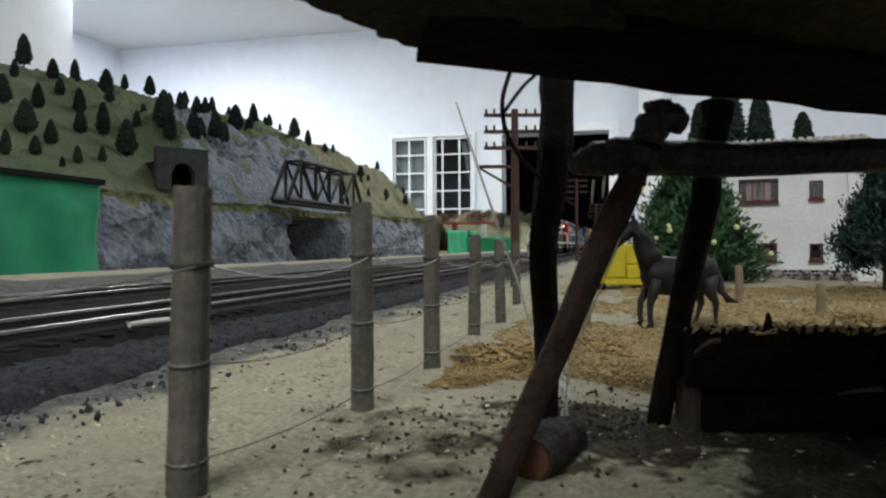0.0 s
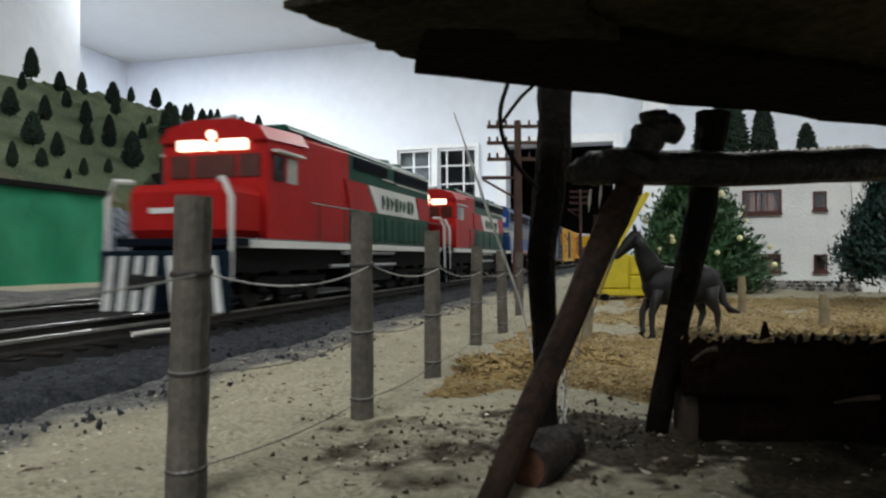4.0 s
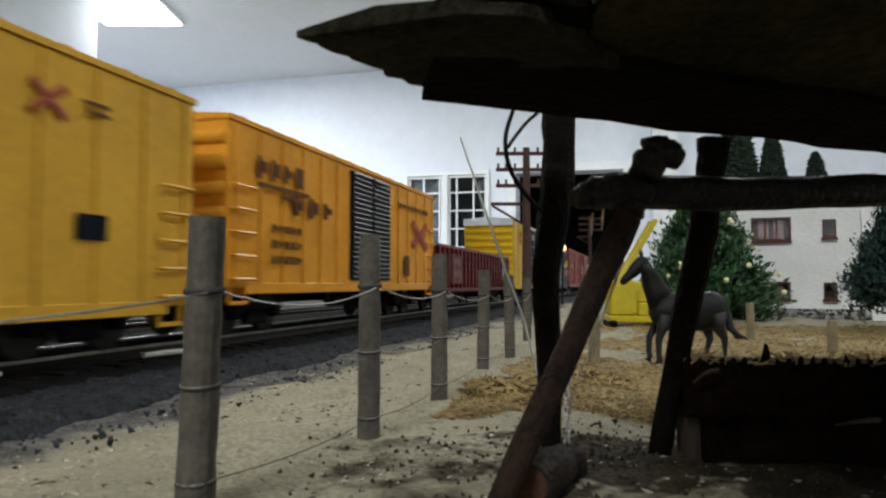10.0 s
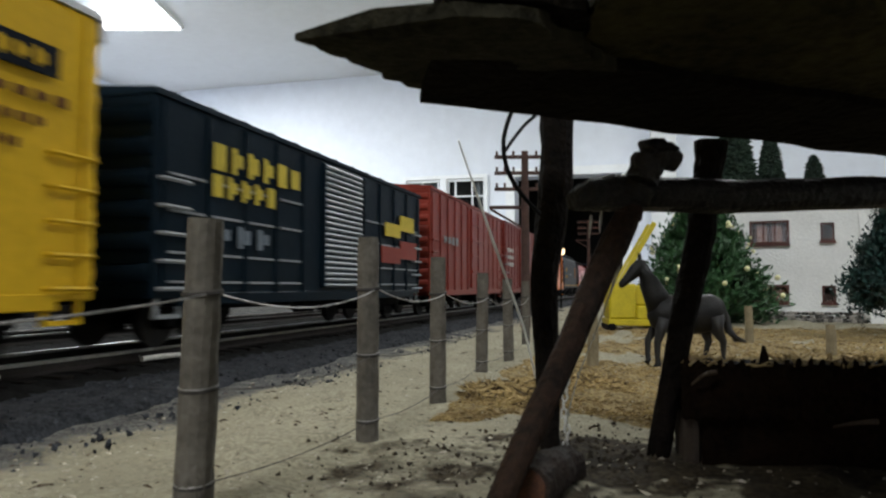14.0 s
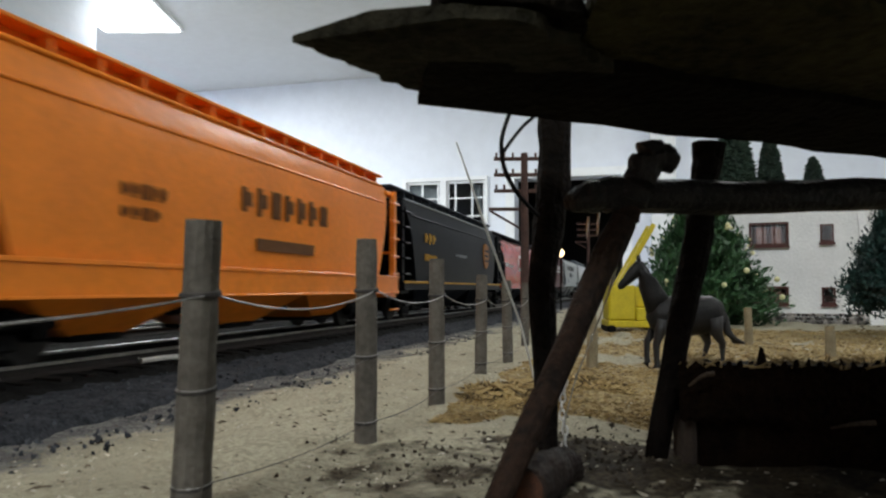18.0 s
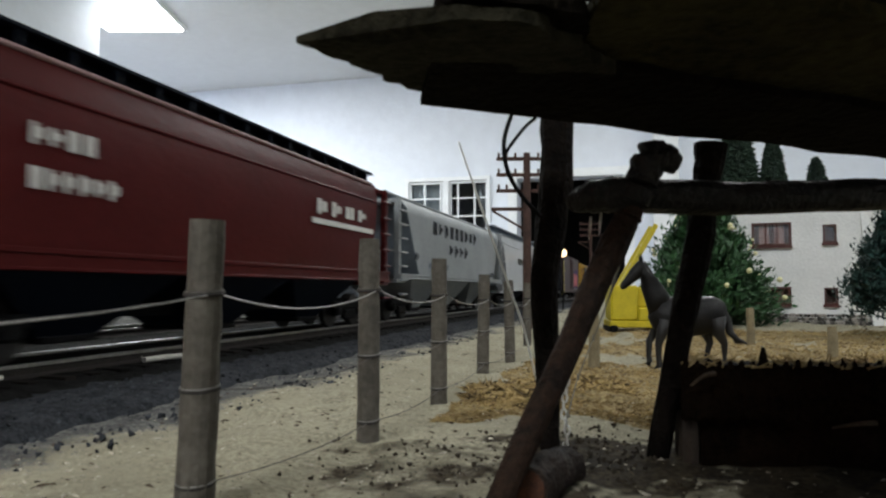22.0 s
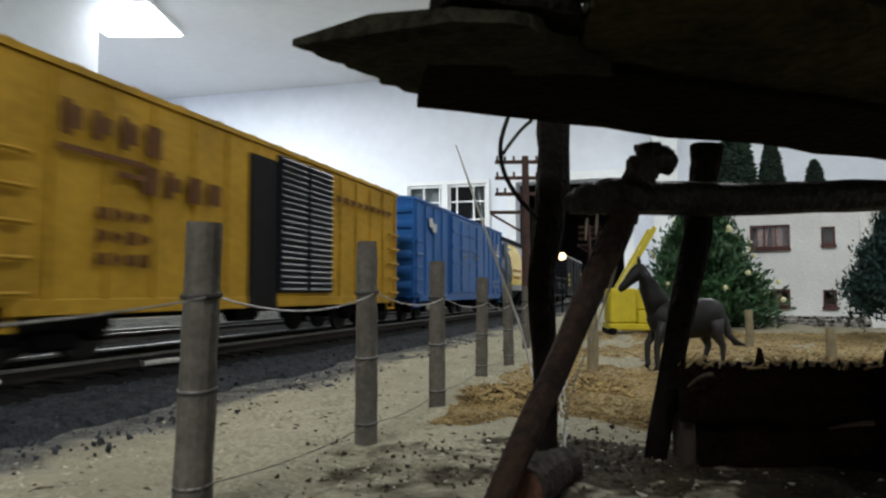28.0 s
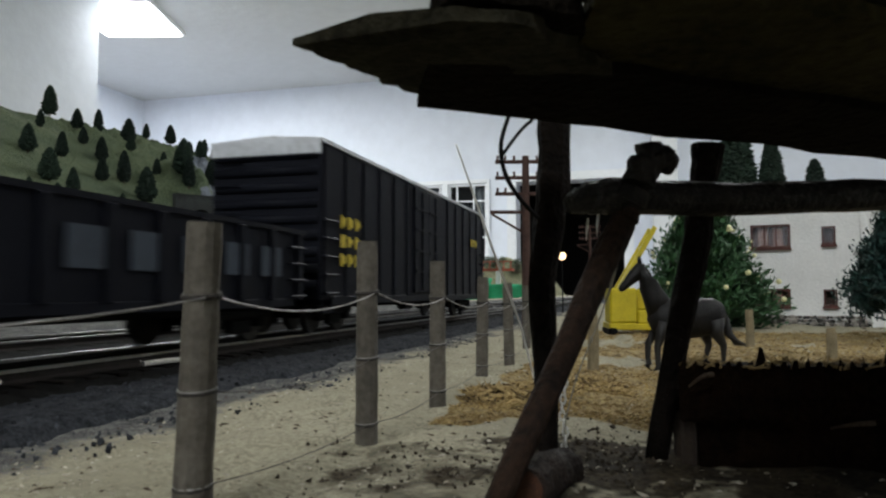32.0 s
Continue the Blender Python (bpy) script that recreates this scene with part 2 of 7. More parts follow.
curt = grid("curtain", [i / 16 for i in range(17)], [i / 8 for i in range(9)], lambda u, v: (0.185 + 0.088 * (u * (0.35 + 0.65 * v) + 0.65 * (1 - v)), 0.075 + 0.008 * math.sin(u * 14), 0.18 + 0.30 * v), mat("grey_curtain", (0.16, 0.17, 0.18), 0.9, var=0.2, scale=20, bump=0))
part("curtain", curt, None, win, "gathered grey curtain in the corner")

lamp = thing("ceiling_panel_lamp", "white glowing rectangular panel lamp on the ceiling", "ceiling lamp", pose(-2.65, 3.23, CEIL, 0, 0, 15.3))
part("frame", bx(-0.225, 0.225, -0.25, 0.25, -0.02, 0.0), TRIMP, lamp)
part("diffuser", bx(-0.21, 0.21, -0.235, 0.235, -0.027, -0.0205), glow("panel_glow", (1, 1, 1), 9), lamp)
# bodies for the added fill lamps, all out of view
for cx, cy, turn in ((0.3, 2.9, 0), (1.3, 0.5, 90), (-0.3, -1.7, 0)):
    lamp = thing("added_tube_lamp", "added white tube lamp on the ceiling, out of view", "ceiling lamp", pose(cx, cy, CEIL, 0, 0, turn))
    part("tray", bx(-0.6, 0.6, -0.12, 0.12, -0.02, 0), TRIMP, lamp)
    part("tube", bx(-0.58, 0.58, -0.1, 0.1, -0.027, -0.0205), bpy.data.materials["panel_glow"], lamp)

# ---- the layout: ground, ballast, tracks ----
RAIL = 0.0055         # top of the rails above the sand
TRACK = -0.110        # middle of the main track
TRACK2 = -0.170


def ground_z(x, y):
    z = 0.0012 * fb(x, y, 0, 18, 4) + 0.0006 * fb(x, y, 3, 90, 3)
    z *= sm(0.0, 0.05, abs(x) + abs(y - 0.0)) * 0.9 + 0.1
    z = z * sm(-0.085, -0.07, x) if x > -0.21 else z
    if x < -0.075:
        z += 0.0008 * sm(-0.075, -0.085, x)
    if x < -0.205:
        z += 0.0035 * sm(-0.205, -0.225, x)
    if x < -0.30:
        z -= 0.022 * sm(-0.30, -0.62, x)
    if x > -0.02 and y > 0.09:
        z += 0.0016 * max(0, fb(x, y, 7, 60, 4)) * sm(0.09, 0.12, y)
    return z


def in_straw(x, y):
    e = 0.5 * fb(x, y, 3, 28, 3) + 0.25
    lo = -0.028 + 0.01 * nz(y, 1, 0, 40)
    return lo < x < 0.17 + 0.01 * nz(y, 1, 0, 60) and y > 0.098 + 0.012 * nz(x, 3, 0, 50) and y < 0.36 and e > -0.05 + 0.2 * nz(x, y, 1, 240)


def soil_shade_dist(x, y):
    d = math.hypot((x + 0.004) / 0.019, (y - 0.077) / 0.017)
    # this right-hand part paints the shade below the hut roof and manger
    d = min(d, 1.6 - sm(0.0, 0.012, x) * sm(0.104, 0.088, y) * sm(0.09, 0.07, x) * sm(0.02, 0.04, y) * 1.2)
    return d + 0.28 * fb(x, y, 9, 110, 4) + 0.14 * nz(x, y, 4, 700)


us = spaced((-2.2, -1.4, 4), (-1.4, -0.4, 16), (-0.4, -0.07, 60), (-0.07, -0.03, 36), (-0.03, 0.06, 200), (0.06, 0.10, 30), (0.10, 0.5, 40), (0.5, 1.6, 12))
vs = spaced((-1.6, -0.1, 10), (-0.1, 0.03, 20), (0.03, 0.06, 30), (0.06, 0.11, 120), (0.11, 0.30, 140), (0.30, 0.8, 80), (0.8, 2.6, 50), (2.6, 3.9, 14))


def ground_material():
    """Sand, with dark earth and painted hut shade, straw ground and dusty gravel mixed in where the sheet's masks say,
    broken up by grain.
    """
    m = bpy.data.materials.new("layout_ground")
    m.use_nodes = True
    nt = m.node_tree
    b = nt.nodes["Principled BSDF"]
    b.inputs["Roughness"].default_value = 0.95
    b.inputs["Specular IOR Level"].default_value = 0.2
    co = nt.nodes.new("ShaderNodeTexCoord")

    def nse(scale, detail):
        n = nt.nodes.new("ShaderNodeTexNoise")
        n.inputs["Scale"].default_value, n.inputs["Detail"].default_value = scale, detail
        nt.links.new(co.outputs["Object"], n.inputs["Vector"])
        return n.outputs["Fac"]

    def ramp(src, c0, c1, p0=0.36, p1=0.64):
        r = nt.nodes.new("ShaderNodeValToRGB")
        r.color_ramp.elements[0].position, r.color_ramp.elements[1].position = p0, p1
        r.color_ramp.elements[0].color, r.color_ramp.elements[1].color = (*c0, 1), (*c1, 1)
        nt.links.new(src, r.inputs[0])
        return r.outputs[0]

    def mixc(fac, a, c):
        x = nt.nodes.new("ShaderNodeMix")
        x.data_type = "RGBA"
        nt.links.new(fac, x.inputs[0])
        nt.links.new(a, x.inputs[6])
        nt.links.new(c, x.inputs[7])
        return x.outputs[2]

    def mask(name, grain, spread):
        at = nt.nodes.new("ShaderNodeAttribute")
        at.attribute_name = name
        ma = nt.nodes.new("ShaderNodeMath")
        ma.operation = "MULTIPLY_ADD"
        ma.inputs[1].default_value = spread
        nt.links.new(grain, ma.inputs[0])
        nt.links.new(at.outputs["Fac"], ma.inputs[2])
        r = nt.nodes.new("ShaderNodeMapRange")
        r.inputs["From Min"].default_value, r.inputs["From Max"].default_value = 0.5 + spread * 0.38, 0.5 + spread * 0.62
        nt.links.new(ma.outputs[0], r.inputs["Value"])
        return r.outputs["Result"]
    broad, mid, fine, grit = nse(35, 6), nse(190, 6), nse(1500, 4), nse(4200, 2)
    sand = mixc(ramp(fine, (0, 0, 0), (1, 1, 1), 0.42, 0.6), ramp(mid, (0.262, 0.240, 0.174), (0.358, 0.330, 0.240)), ramp(broad, (0.358, 0.328, 0.236), (0.47, 0.436, 0.318)))
    sand = mixc(ramp(grit, (0, 0, 0), (1, 1, 1), 0.64, 0.72), sand, ramp(mid, (0.06, 0.05, 0.035), (0.13, 0.11, 0.08)))
    # dark tones carry the hut's shade as well as the earth's own colour
    soil_shade = mixc(ramp(fine, (0, 0, 0), (1, 1, 1), 0.40, 0.62), ramp(mid, (0.012, 0.009, 0.0055), (0.04, 0.03, 0.018)), ramp(mid, (0.038, 0.029, 0.017), (0.088, 0.069, 0.043)))
    strawc = mixc(ramp(fine, (0, 0, 0), (1, 1, 1), 0.4, 0.62), ramp(mid, (0.13, 0.09, 0.04), (0.29, 0.215, 0.10)), ramp(broad, (0.32, 0.245, 0.115), (0.44, 0.35, 0.185)))
    grav = mixc(ramp(fine, (0, 0, 0), (1, 1, 1), 0.4, 0.6), ramp(mid, (0.035, 0.036, 0.038), (0.085, 0.085, 0.083)), ramp(mid, (0.11, 0.11, 0.106), (0.21, 0.205, 0.19)))
    col = mixc(mask("straw", mid, 0.8), sand, strawc)
    col = mixc(mask("gravel", fine, 0.9), col, grav)
    col = mixc(mask("soil_shade", mid, 1.1), col, soil_shade)
    nt.links.new(col, b.inputs["Base Color"])
    h = nt.nodes.new("ShaderNodeMath")
    nt.links.new(mid, h.inputs[0])
    nt.links.new(fine, h.inputs[1])
    bp = nt.nodes.new("ShaderNodeBump")
    bp.inputs["Strength"].default_value, bp.inputs["Distance"].default_value = 0.4, 0.0010
    nt.links.new(h.outputs[0], bp.inputs["Height"])
    nt.links.new(bp.outputs[0], b.inputs["Normal"])
    return m


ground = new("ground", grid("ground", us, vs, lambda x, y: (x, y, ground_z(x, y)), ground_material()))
for key, fn in (("soil_shade", lambda x, y: max(sm(1.15, 0.35, soil_shade_dist(x, y)), 0.5 * sm(1.25, 0.6, math.hypot((x + 0.0215) / 0.0125, (y - 0.070) / 0.0145) + 0.35 * fb(x, y, 5, 160, 4)))), ("straw", lambda x, y: 1.0 if in_straw(x, y) else 0.0),
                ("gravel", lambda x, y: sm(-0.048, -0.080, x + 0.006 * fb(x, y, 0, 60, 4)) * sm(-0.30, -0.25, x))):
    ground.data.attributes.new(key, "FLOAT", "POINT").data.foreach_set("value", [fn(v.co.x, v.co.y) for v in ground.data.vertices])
tagged(ground, "pale sandy model ground with fine grit, dark earth and painted hut shade", "ground", kind="structure")
bm = nb()
box(bm, -2.2, 1.6, -1.6, 3.9, -0.10, -0.045)
for px, py in ((-2.0, -1.2), (1.3, -1.2), (-2.0, 3.4), (1.3, 3.4), (-0.6, -1.2), (-0.6, 3.4)):
    box(bm, px - 0.04, px + 0.04, py - 0.04, py + 0.04, FLOOR, -0.10)
solid("layout_table", bm, mat("table_wood", (0.30, 0.22, 0.14), 0.7, scale=8), "wooden table that carries the model railway", "table")


def strip(name, x0, x1, y0, y1, z, amp, material, n=10, m=500, s=220):
    xs = [x0 + (x1 - x0) * i / n for i in range(n + 1)]
    ys = spaced((y0, 0.9, m), (0.9, y1, m // 6)) if y1 > 0.9 else spaced((y0, y1, m))

    def fn(x, y):
        e = min(x - x0, x1 - x) / (x1 - x0)
        return (x + (0.004 * nz(0, y, x, 40) + 0.003 * nz(0, y, 0, 120)) * (1 - sm(0, 0.2, e)), y, z * sm(0, 0.12, e) - 0.001 * (1 - sm(0, 0.1, e)) + amp * nz(x, y, 0, s) + amp * nz(x, y, 5, s * 2.3))
    return new(name, grid(name, xs, ys, fn, material))


tagged(strip("ballast", -0.097, -0.0725, -0.5, 3.0, 0.0016, 0.0006, BALLAST, 16, 700, 420), "dark grey crushed stone strip along the track", "ballast", kind="structure")
tagged(strip("track_bed", -0.205, -0.083, -0.5, 3.0, 0.0031, 0.00035, mat("dark_bed", (0.016, 0.0155, 0.015), 0.95, scale=420, bump=0.9, color2=(0.0025, 0.0022, 0.002), spec=0.1), 30, 500, 300), "dark stone bed under both tracks", "track bed", kind="structure")


def track(xc, label):
    tr = thing("railway_track", label, "railway track", pose(xc, 0, 0), kind="structure")
    prof = ((-0.0013, RAIL - 0.0024), (0.0013, RAIL - 0.0024), (0.0003, RAIL - 0.0018), (0.0003, RAIL - 0.0008), (0.00055, RAIL - 0.0006), (0.00055, RAIL), (-0.00055, RAIL), (-0.00055, RAIL - 0.0006), (-0.0003, RAIL - 0.0008), (-0.0003, RAIL - 0.0018))
    for sx in (-1, 1):
        bm = nb()
        rings = [[bm.verts.new((sx * 0.0083 + px, y, pz)) for px, pz in prof] for y in (-0.5, 0.3, 1.0, 3.0)]
        for r0, r1 in zip(rings, rings[1:]):
            for j in range(len(prof)):
                f = bm.faces.new((r0[j], r0[(j + 1) % len(prof)], r1[(j + 1) % len(prof)], r1[j]))
                f.material_index = 0 if j in (4, 5, 6) else 1
        part("rail", bm, [RAILM, RAILSIDE], tr, "worn steel rail with rusty sides")
    tie = mesh("tie", bx(-0.0150, 0.0150, -0.0014, 0.0014, RAIL - 0.0046, RAIL - 0.0023, bevel=0.0002), TIE)
    for i in range(190):
        p = part("tie", tie, None, tr)
        p.matrix_basis = pose(random.uniform(-0.0006, 0.0006), -0.08 + i * 0.0068, 0, 0, 0, random.uniform(-1.5, 1.5))
    bm = nb()
    for i in range(190):
        y = -0.08 + (190 + i) * 0.0068
        box(bm, -0.0150, 0.0150, y - 0.0014, y + 0.0014, RAIL - 0.0046, RAIL - 0.0023)
    part("far_ties", bm, TIE, tr, kind="stuff")
    return tr


track(TRACK, "model railway track with dark ties and worn rails, the one the train runs on")
track(TRACK2, "second model railway track with dark ties beside the main one")

# a pale bar of wood and bits lying at the edge of the bed
PALEW = mat("pale_wood", (0.62, 0.60, 0.54), 0.7, scale=200)
for x, y, l, r, tilt in ((-0.0968, 0.1252, 0.0107, 0.00055, 8), (-0.1030, 0.1254, 0.0054, 0.0004, 14), (-0.1036, 0.1187, 0.0018, 0.0004, 30), (-0.0985, 0.090, 0.004, 0.0004, -12)):
    solid("plastic_rod", tube(nb(), [(0, 0, 0, r), (0, l * 0.5, 0.0001, r * 1.06), (0, l, 0, r)], 8), PALEW, "short off-white rod lying at the edge of the track bed", "rod", pose(x, y, 0.0040, 0, 0, -tilt), "scrap rods by the track")
bm = nb()
rng = random.Random(5)
for i in range(5200):
    x, y = -0.099 + 0.040 * rng.random() ** 1.6, rng.uniform(0.02, 0.75)
    s = 0.00022 + 0.00048 * rng.random() ** 2
    z = 0.0016 * sm(-0.072, -0.076, x)
    q = Euler((rng.random() * 6, rng.random() * 6, rng.random() * 6)).to_matrix()
    vs4 = [bm.verts.new(Vector((x, y, z)) + q @ Vector(v) * s) for v in ((1, 0, 0), (-0.6, 0.8, 0), (-0.5, -0.7, 0.2), (0, 0, 0.9), (0.1, 0, -0.8))]
    for a, b, c in ((0, 1, 3), (1, 2, 3), (2, 0, 3), (1, 0, 4), (2, 1, 4), (0, 2, 4)):
        bm.faces.new((vs4[a], vs4[b], vs4[c]))
solid("ballast_stones", bm, mat("ballast_chip", (0.062, 0.066, 0.075), 0.9, scale=60, var=0.5, spec=0.1), "loose dark grey ballast chips beside the track", "stones", kind="stuff")
bm = nb()
rng = random.Random(8)
for i in range(6000):
    y = 0.045 + rng.random() ** 2 * 0.5
    x = rng.uniform(-0.07, 0.03 + y * 0.25)
    s = (0.00012 + 0.0006 * rng.random() ** 2.2) * (0.6 + 2 * y)
    q = Euler((rng.gauss(0, 0.25), rng.gauss(0, 0.25), rng.random() * 6)).to_matrix()
    c = Vector((x, y, ground_z(x, y) + s * 0.1))
    vs4 = [bm.verts.new(c + q @ Vector(v) * s) for v in ((1.7 if i % 3 == 0 else 1.2, 0, 0), (-0.6, 0.6, 0), (-0.5, -0.6, 0.1), (0, 0, 0.4))]
    for a, b, d in ((0, 1, 3), (1, 2, 3), (2, 0, 3), (0, 2, 1)):
        f = bm.faces.new((vs4[a], vs4[b], vs4[d]))
        f.material_index = 1 if i % 3 == 0 else 0
for i in range(420):
    y = 0.048 + 0.20 * rng.random() ** 1.5
    x = rng.uniform(-0.072, 0.01)
    s = 0.00009 + 0.00060 * rng.random() ** 3.5
    q = Euler((rng.gauss(0, 0.2), rng.gauss(0, 0.2), rng.gauss(0, 0.7))).to_matrix() @ Matrix.Diagonal((rng.uniform(0.7, 1.7), rng.uniform(0.5, 1.1), 0.8))
    c = Vector((x, y, ground_z(x, y)))
    vs4 = [bm.verts.new(c + q @ Vector(v) * s) for v in ((1.6, 0.1, 0), (0.3, 0.7, 0.1), (-1.2, 0.3, 0), (-0.4, -0.7, 0.1), (0.1, 0, 0.6))]
    for j in range(4):
        f = bm.faces.new((vs4[j], vs4[(j + 1) % 4], vs4[4]))
        f.material_index = 0 if i % 4 == 0 else 1
solid("ground_litter", bm, [mat("grit", (0.55, 0.5, 0.4), 0.9, scale=90, var=0.3), mat("dark_litter", (0.085, 0.062, 0.04), 0.9, scale=90, var=0.3)], "grit and dark scraps scattered over the sand", "litter", kind="stuff")

# ---- cliff, cloth, hill ----
CX = -0.62


def cliff_top(y):
    return 0.094 + 0.006 * fb(0, y, 2, 6, 3) + 0.012 * sm(1.1, 2.4, y)


def cliff_pt(y, v):
    top = cliff_top(y)
    h = v * 0.12
    x = CX - 0.040 * v + 0.026 * fb(y, h * 1.4, 0, 7, 3) + 0.013 * abs(fb(y, h * 0.4, 4, 34, 4))
    # blocky ledges
    blk = math.floor(3.2 * (v + 0.35 * nz(y, 0, 8, 5))) + 5 * math.floor(9 * (y + 0.05 * nz(y, h, 2, 12)))
    x += 0.012 * nz(blk * 0.737, blk * 0.311, 1.5)
    gap = sm(1.325, 1.365, y) * (1 - sm(1.520, 1.550, y))
    x -= gap * (0.03 + 0.34 * (1 - sm(0.80, 0.90, v)))
    end = sm(2.28, 2.5, y)
    x -= 0.2 * end * end
    return (x, y, -0.03 + (top + 0.03) * v)


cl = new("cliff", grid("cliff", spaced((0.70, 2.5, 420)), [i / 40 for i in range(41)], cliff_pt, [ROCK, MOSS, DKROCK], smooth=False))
for f in cl.data.polygons:
    c = f.center
    if c.z > cliff_top(c.y) - 0.012 - 0.022 * max(0, nz(0, c.y, 3, 22)) + 0.006 * nz(c.z, c.y, 1, 90):
        f.material_index = 1
    # shade deep in the ravine is put into the rock's dark colour
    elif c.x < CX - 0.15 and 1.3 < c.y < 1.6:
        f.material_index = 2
tagged(cl, "grey modelled rock face with cracks under the upper track", "cliff", kind="structure")
RIDGE = [(-0.8, 0.42, 0.39), (0.5, 0.375, 0.39), (1.05, 0.354, 0.39), (1.36, 0.370, 0.39), (1.60, 0.372, 0.36), (1.89, 0.370, 0.29), (1.98, 0.325, 0.19), (2.36, 0.270, 0.10), (2.60, 0.14, 0.04), (2.75, 0.02, 0.04), (4, 0.0, 0.04)]


def ridge(y):
    """Height of the ridge and how far back it lies behind the shelf."""
    for (a, za, wa), (b, zb, wb) in zip(RIDGE, RIDGE[1:]):
        if a <= y <= b:
            s = (y - a) / (b - a)
            return za + (zb - za) * s, wa + (wb - wa) * s
    return 0.4, 0.39


def hill_z(x, y):
    d = -x
    base = cliff_top(min(max(y, 0.7), 2.5)) * (1 - sm(2.4, 2.7, y))
    if d < 0.71:
        return base + 0.004 * fb(x, y, 1, 20, 3)
    rock = sm(1.08, 1.2, y) * (1 - sm(1.85, 2.0, y))
    top, w = ridge(y)
    t = min(1, (d - 0.71) / w)
    prof = t ** (0.92 - 0.35 * rock)
    z = base + (top - base) * prof
    z += (0.006 + 0.05 * rock * (1 - t) * min(1, t * 5)) * fb(x, y, 1, 9, 5)
    z += 0.016 * rock * min(1, t * 5) * (abs(fb(x, y, 6, 26, 4)) - 0.3) + 0.013 * sm(1.86, 2.0, y) * min(1, t * 6) * fb(x, y, 4, 24, 4)
    if d > 0.71 + w:
        z -= 0.8 * (d - 0.71 - w) * sm(0, 0.2, d - 0.71 - w)
    return z


hill = new("hill", grid("hill", spaced((-1.6, -1.15, 8), (-1.15, -0.63, 130)), spaced((-0.8, 0.5, 12), (0.5, 2.75, 380)), lambda x, y: (min(x, cliff_pt(y, 1)[0] + 0.003) if 0.7 < y < 2.45 else x, y, hill_z(x, y)), [GRASS, ROCK, GRASSDRY]))
for f in hill.data.polygons:
    c = f.center
    if 1.13 + 0.95 * (-0.72 - c.x) + 0.05 * nz(c.x, c.y, 3, 20) < c.y < 1.84 and -1.02 + 0.25 * sm(1.5, 1.85, c.y) < c.x + 0.05 * nz(c.x, c.y, 5, 16) and c.x < -0.70 and nz(c.x, c.y, 7, 22) > -0.42:
        f.material_index = 1
    elif c.y > 1.9 + 0.1 * nz(c.x, c.y, 0, 8) or (c.x > -0.74 and nz(c.x, c.y, 2, 12) > -0.1) or (c.y < 0.72 and c.x > -0.78):
        f.material_index = 2
tagged(hill, "green and ochre model hillside above grey rock", "hill", kind="structure")


def curtain(name, x, y0, y1, z0, z1, folds, label):
    us2 = [i / 90 for i in range(91)]
    me = grid(name, us2, [i / 12 for i in range(13)], lambda u, v: (x + 0.0045 * math.sin(u * folds * 4.2 + 3.4 * v + 1.1 * math.sin(5 * u)) * (1.15 - v) + 0.004 * math.sin(u * 7 - 4 * v) * (1 - v) + 0.002 * nz(u, v, 0, 6), y0 + (y1 - y0) * u, z0 + (z1 - z0) * v + 0.004 * math.sin(3.1 * u) * v), CLOTH)
    ob = new(name, me)
    so = ob.modifiers.new("thick", "SOLIDIFY")
    so.thickness = 0.0012
    return tagged(ob, label, "cloth")


curtain("green_cloth", -0.6, 0.30, 0.727, -0.022, 0.0955, 7, "green cloth hanging in front of the unfinished hillside")
solid("cloth_batten", bx(-0.606, -0.594, 0.30, 0.729, 0.0925, 0.0985), BLACKM, "thin black batten that holds the green cloth", "batten", pose(0, 0, 0))
curtain("green_cloth", -0.62, 2.5, 3.8, -0.03, 0.075, 12, "low green cloth skirt at the far end of the layout")

skirt = curtain("green_cloth", 0.0, 0.0, 0.19, -0.03, 0.048, 4, "low green cloth skirt below the trestle bridge")
skirt.matrix_world = pose(-0.63, 2.80, 0, 0, 0, -90)

# tunnel portal
por = thing("tunnel_portal", "dark grey stone tunnel portal in the hillside", "tunnel portal", pose(-0.70, 1.04, 0.111, 0, 0, -35))
bm = nb()
out = []
W2, TW = 0.0195, 0.042
pts = [(-W2, 0)] + [(-W2 * math.cos(a), 0.024 + 0.021 * math.sin(a)) for a in [math.pi * i / 12 for i in range(13)]] + [(W2, 0)]
outer = [(-TW, 0)] + [(-TW + 2 * TW * i / 12, 0.066) for i in range(13)] + [(TW, 0)]
for px in (0.0, -0.014):
    out.append([[bm.verts.new((px, yy, zz)) for yy, zz in pts], [bm.verts.new((px, yy, zz)) for yy, zz in outer]])
(i0, o0), (i1, o1) = out
for j in range(len(pts) - 1):
    bm.faces.new((i0[j], o0[j], o0[j + 1], i0[j + 1]))
    bm.faces.new((i0[j + 1], i1[j + 1], i1[j], i0[j]))
    bm.faces.new((o0[j], o1[j], o1[j + 1], o0[j + 1]))
part("portal_wall", bm, DKROCK, por)
part("coping", bx(-0.0145, 0.0015, -TW - 0.001, TW + 0.001, 0.0662, 0.0685), DKROCK, por)
# the bore's lack of light is put into its near-black colour
bore = bx(-0.16, -0.0142, -0.026, 0.026, -0.004, 0.052)
bmesh.ops.delete(bore, geom=[f for f in bore.faces if f.normal.x > 0.9], context="FACES_ONLY")
part("tunnel_bore", bore, UNLIT_BLACK, por, "black inside of the tunnel")

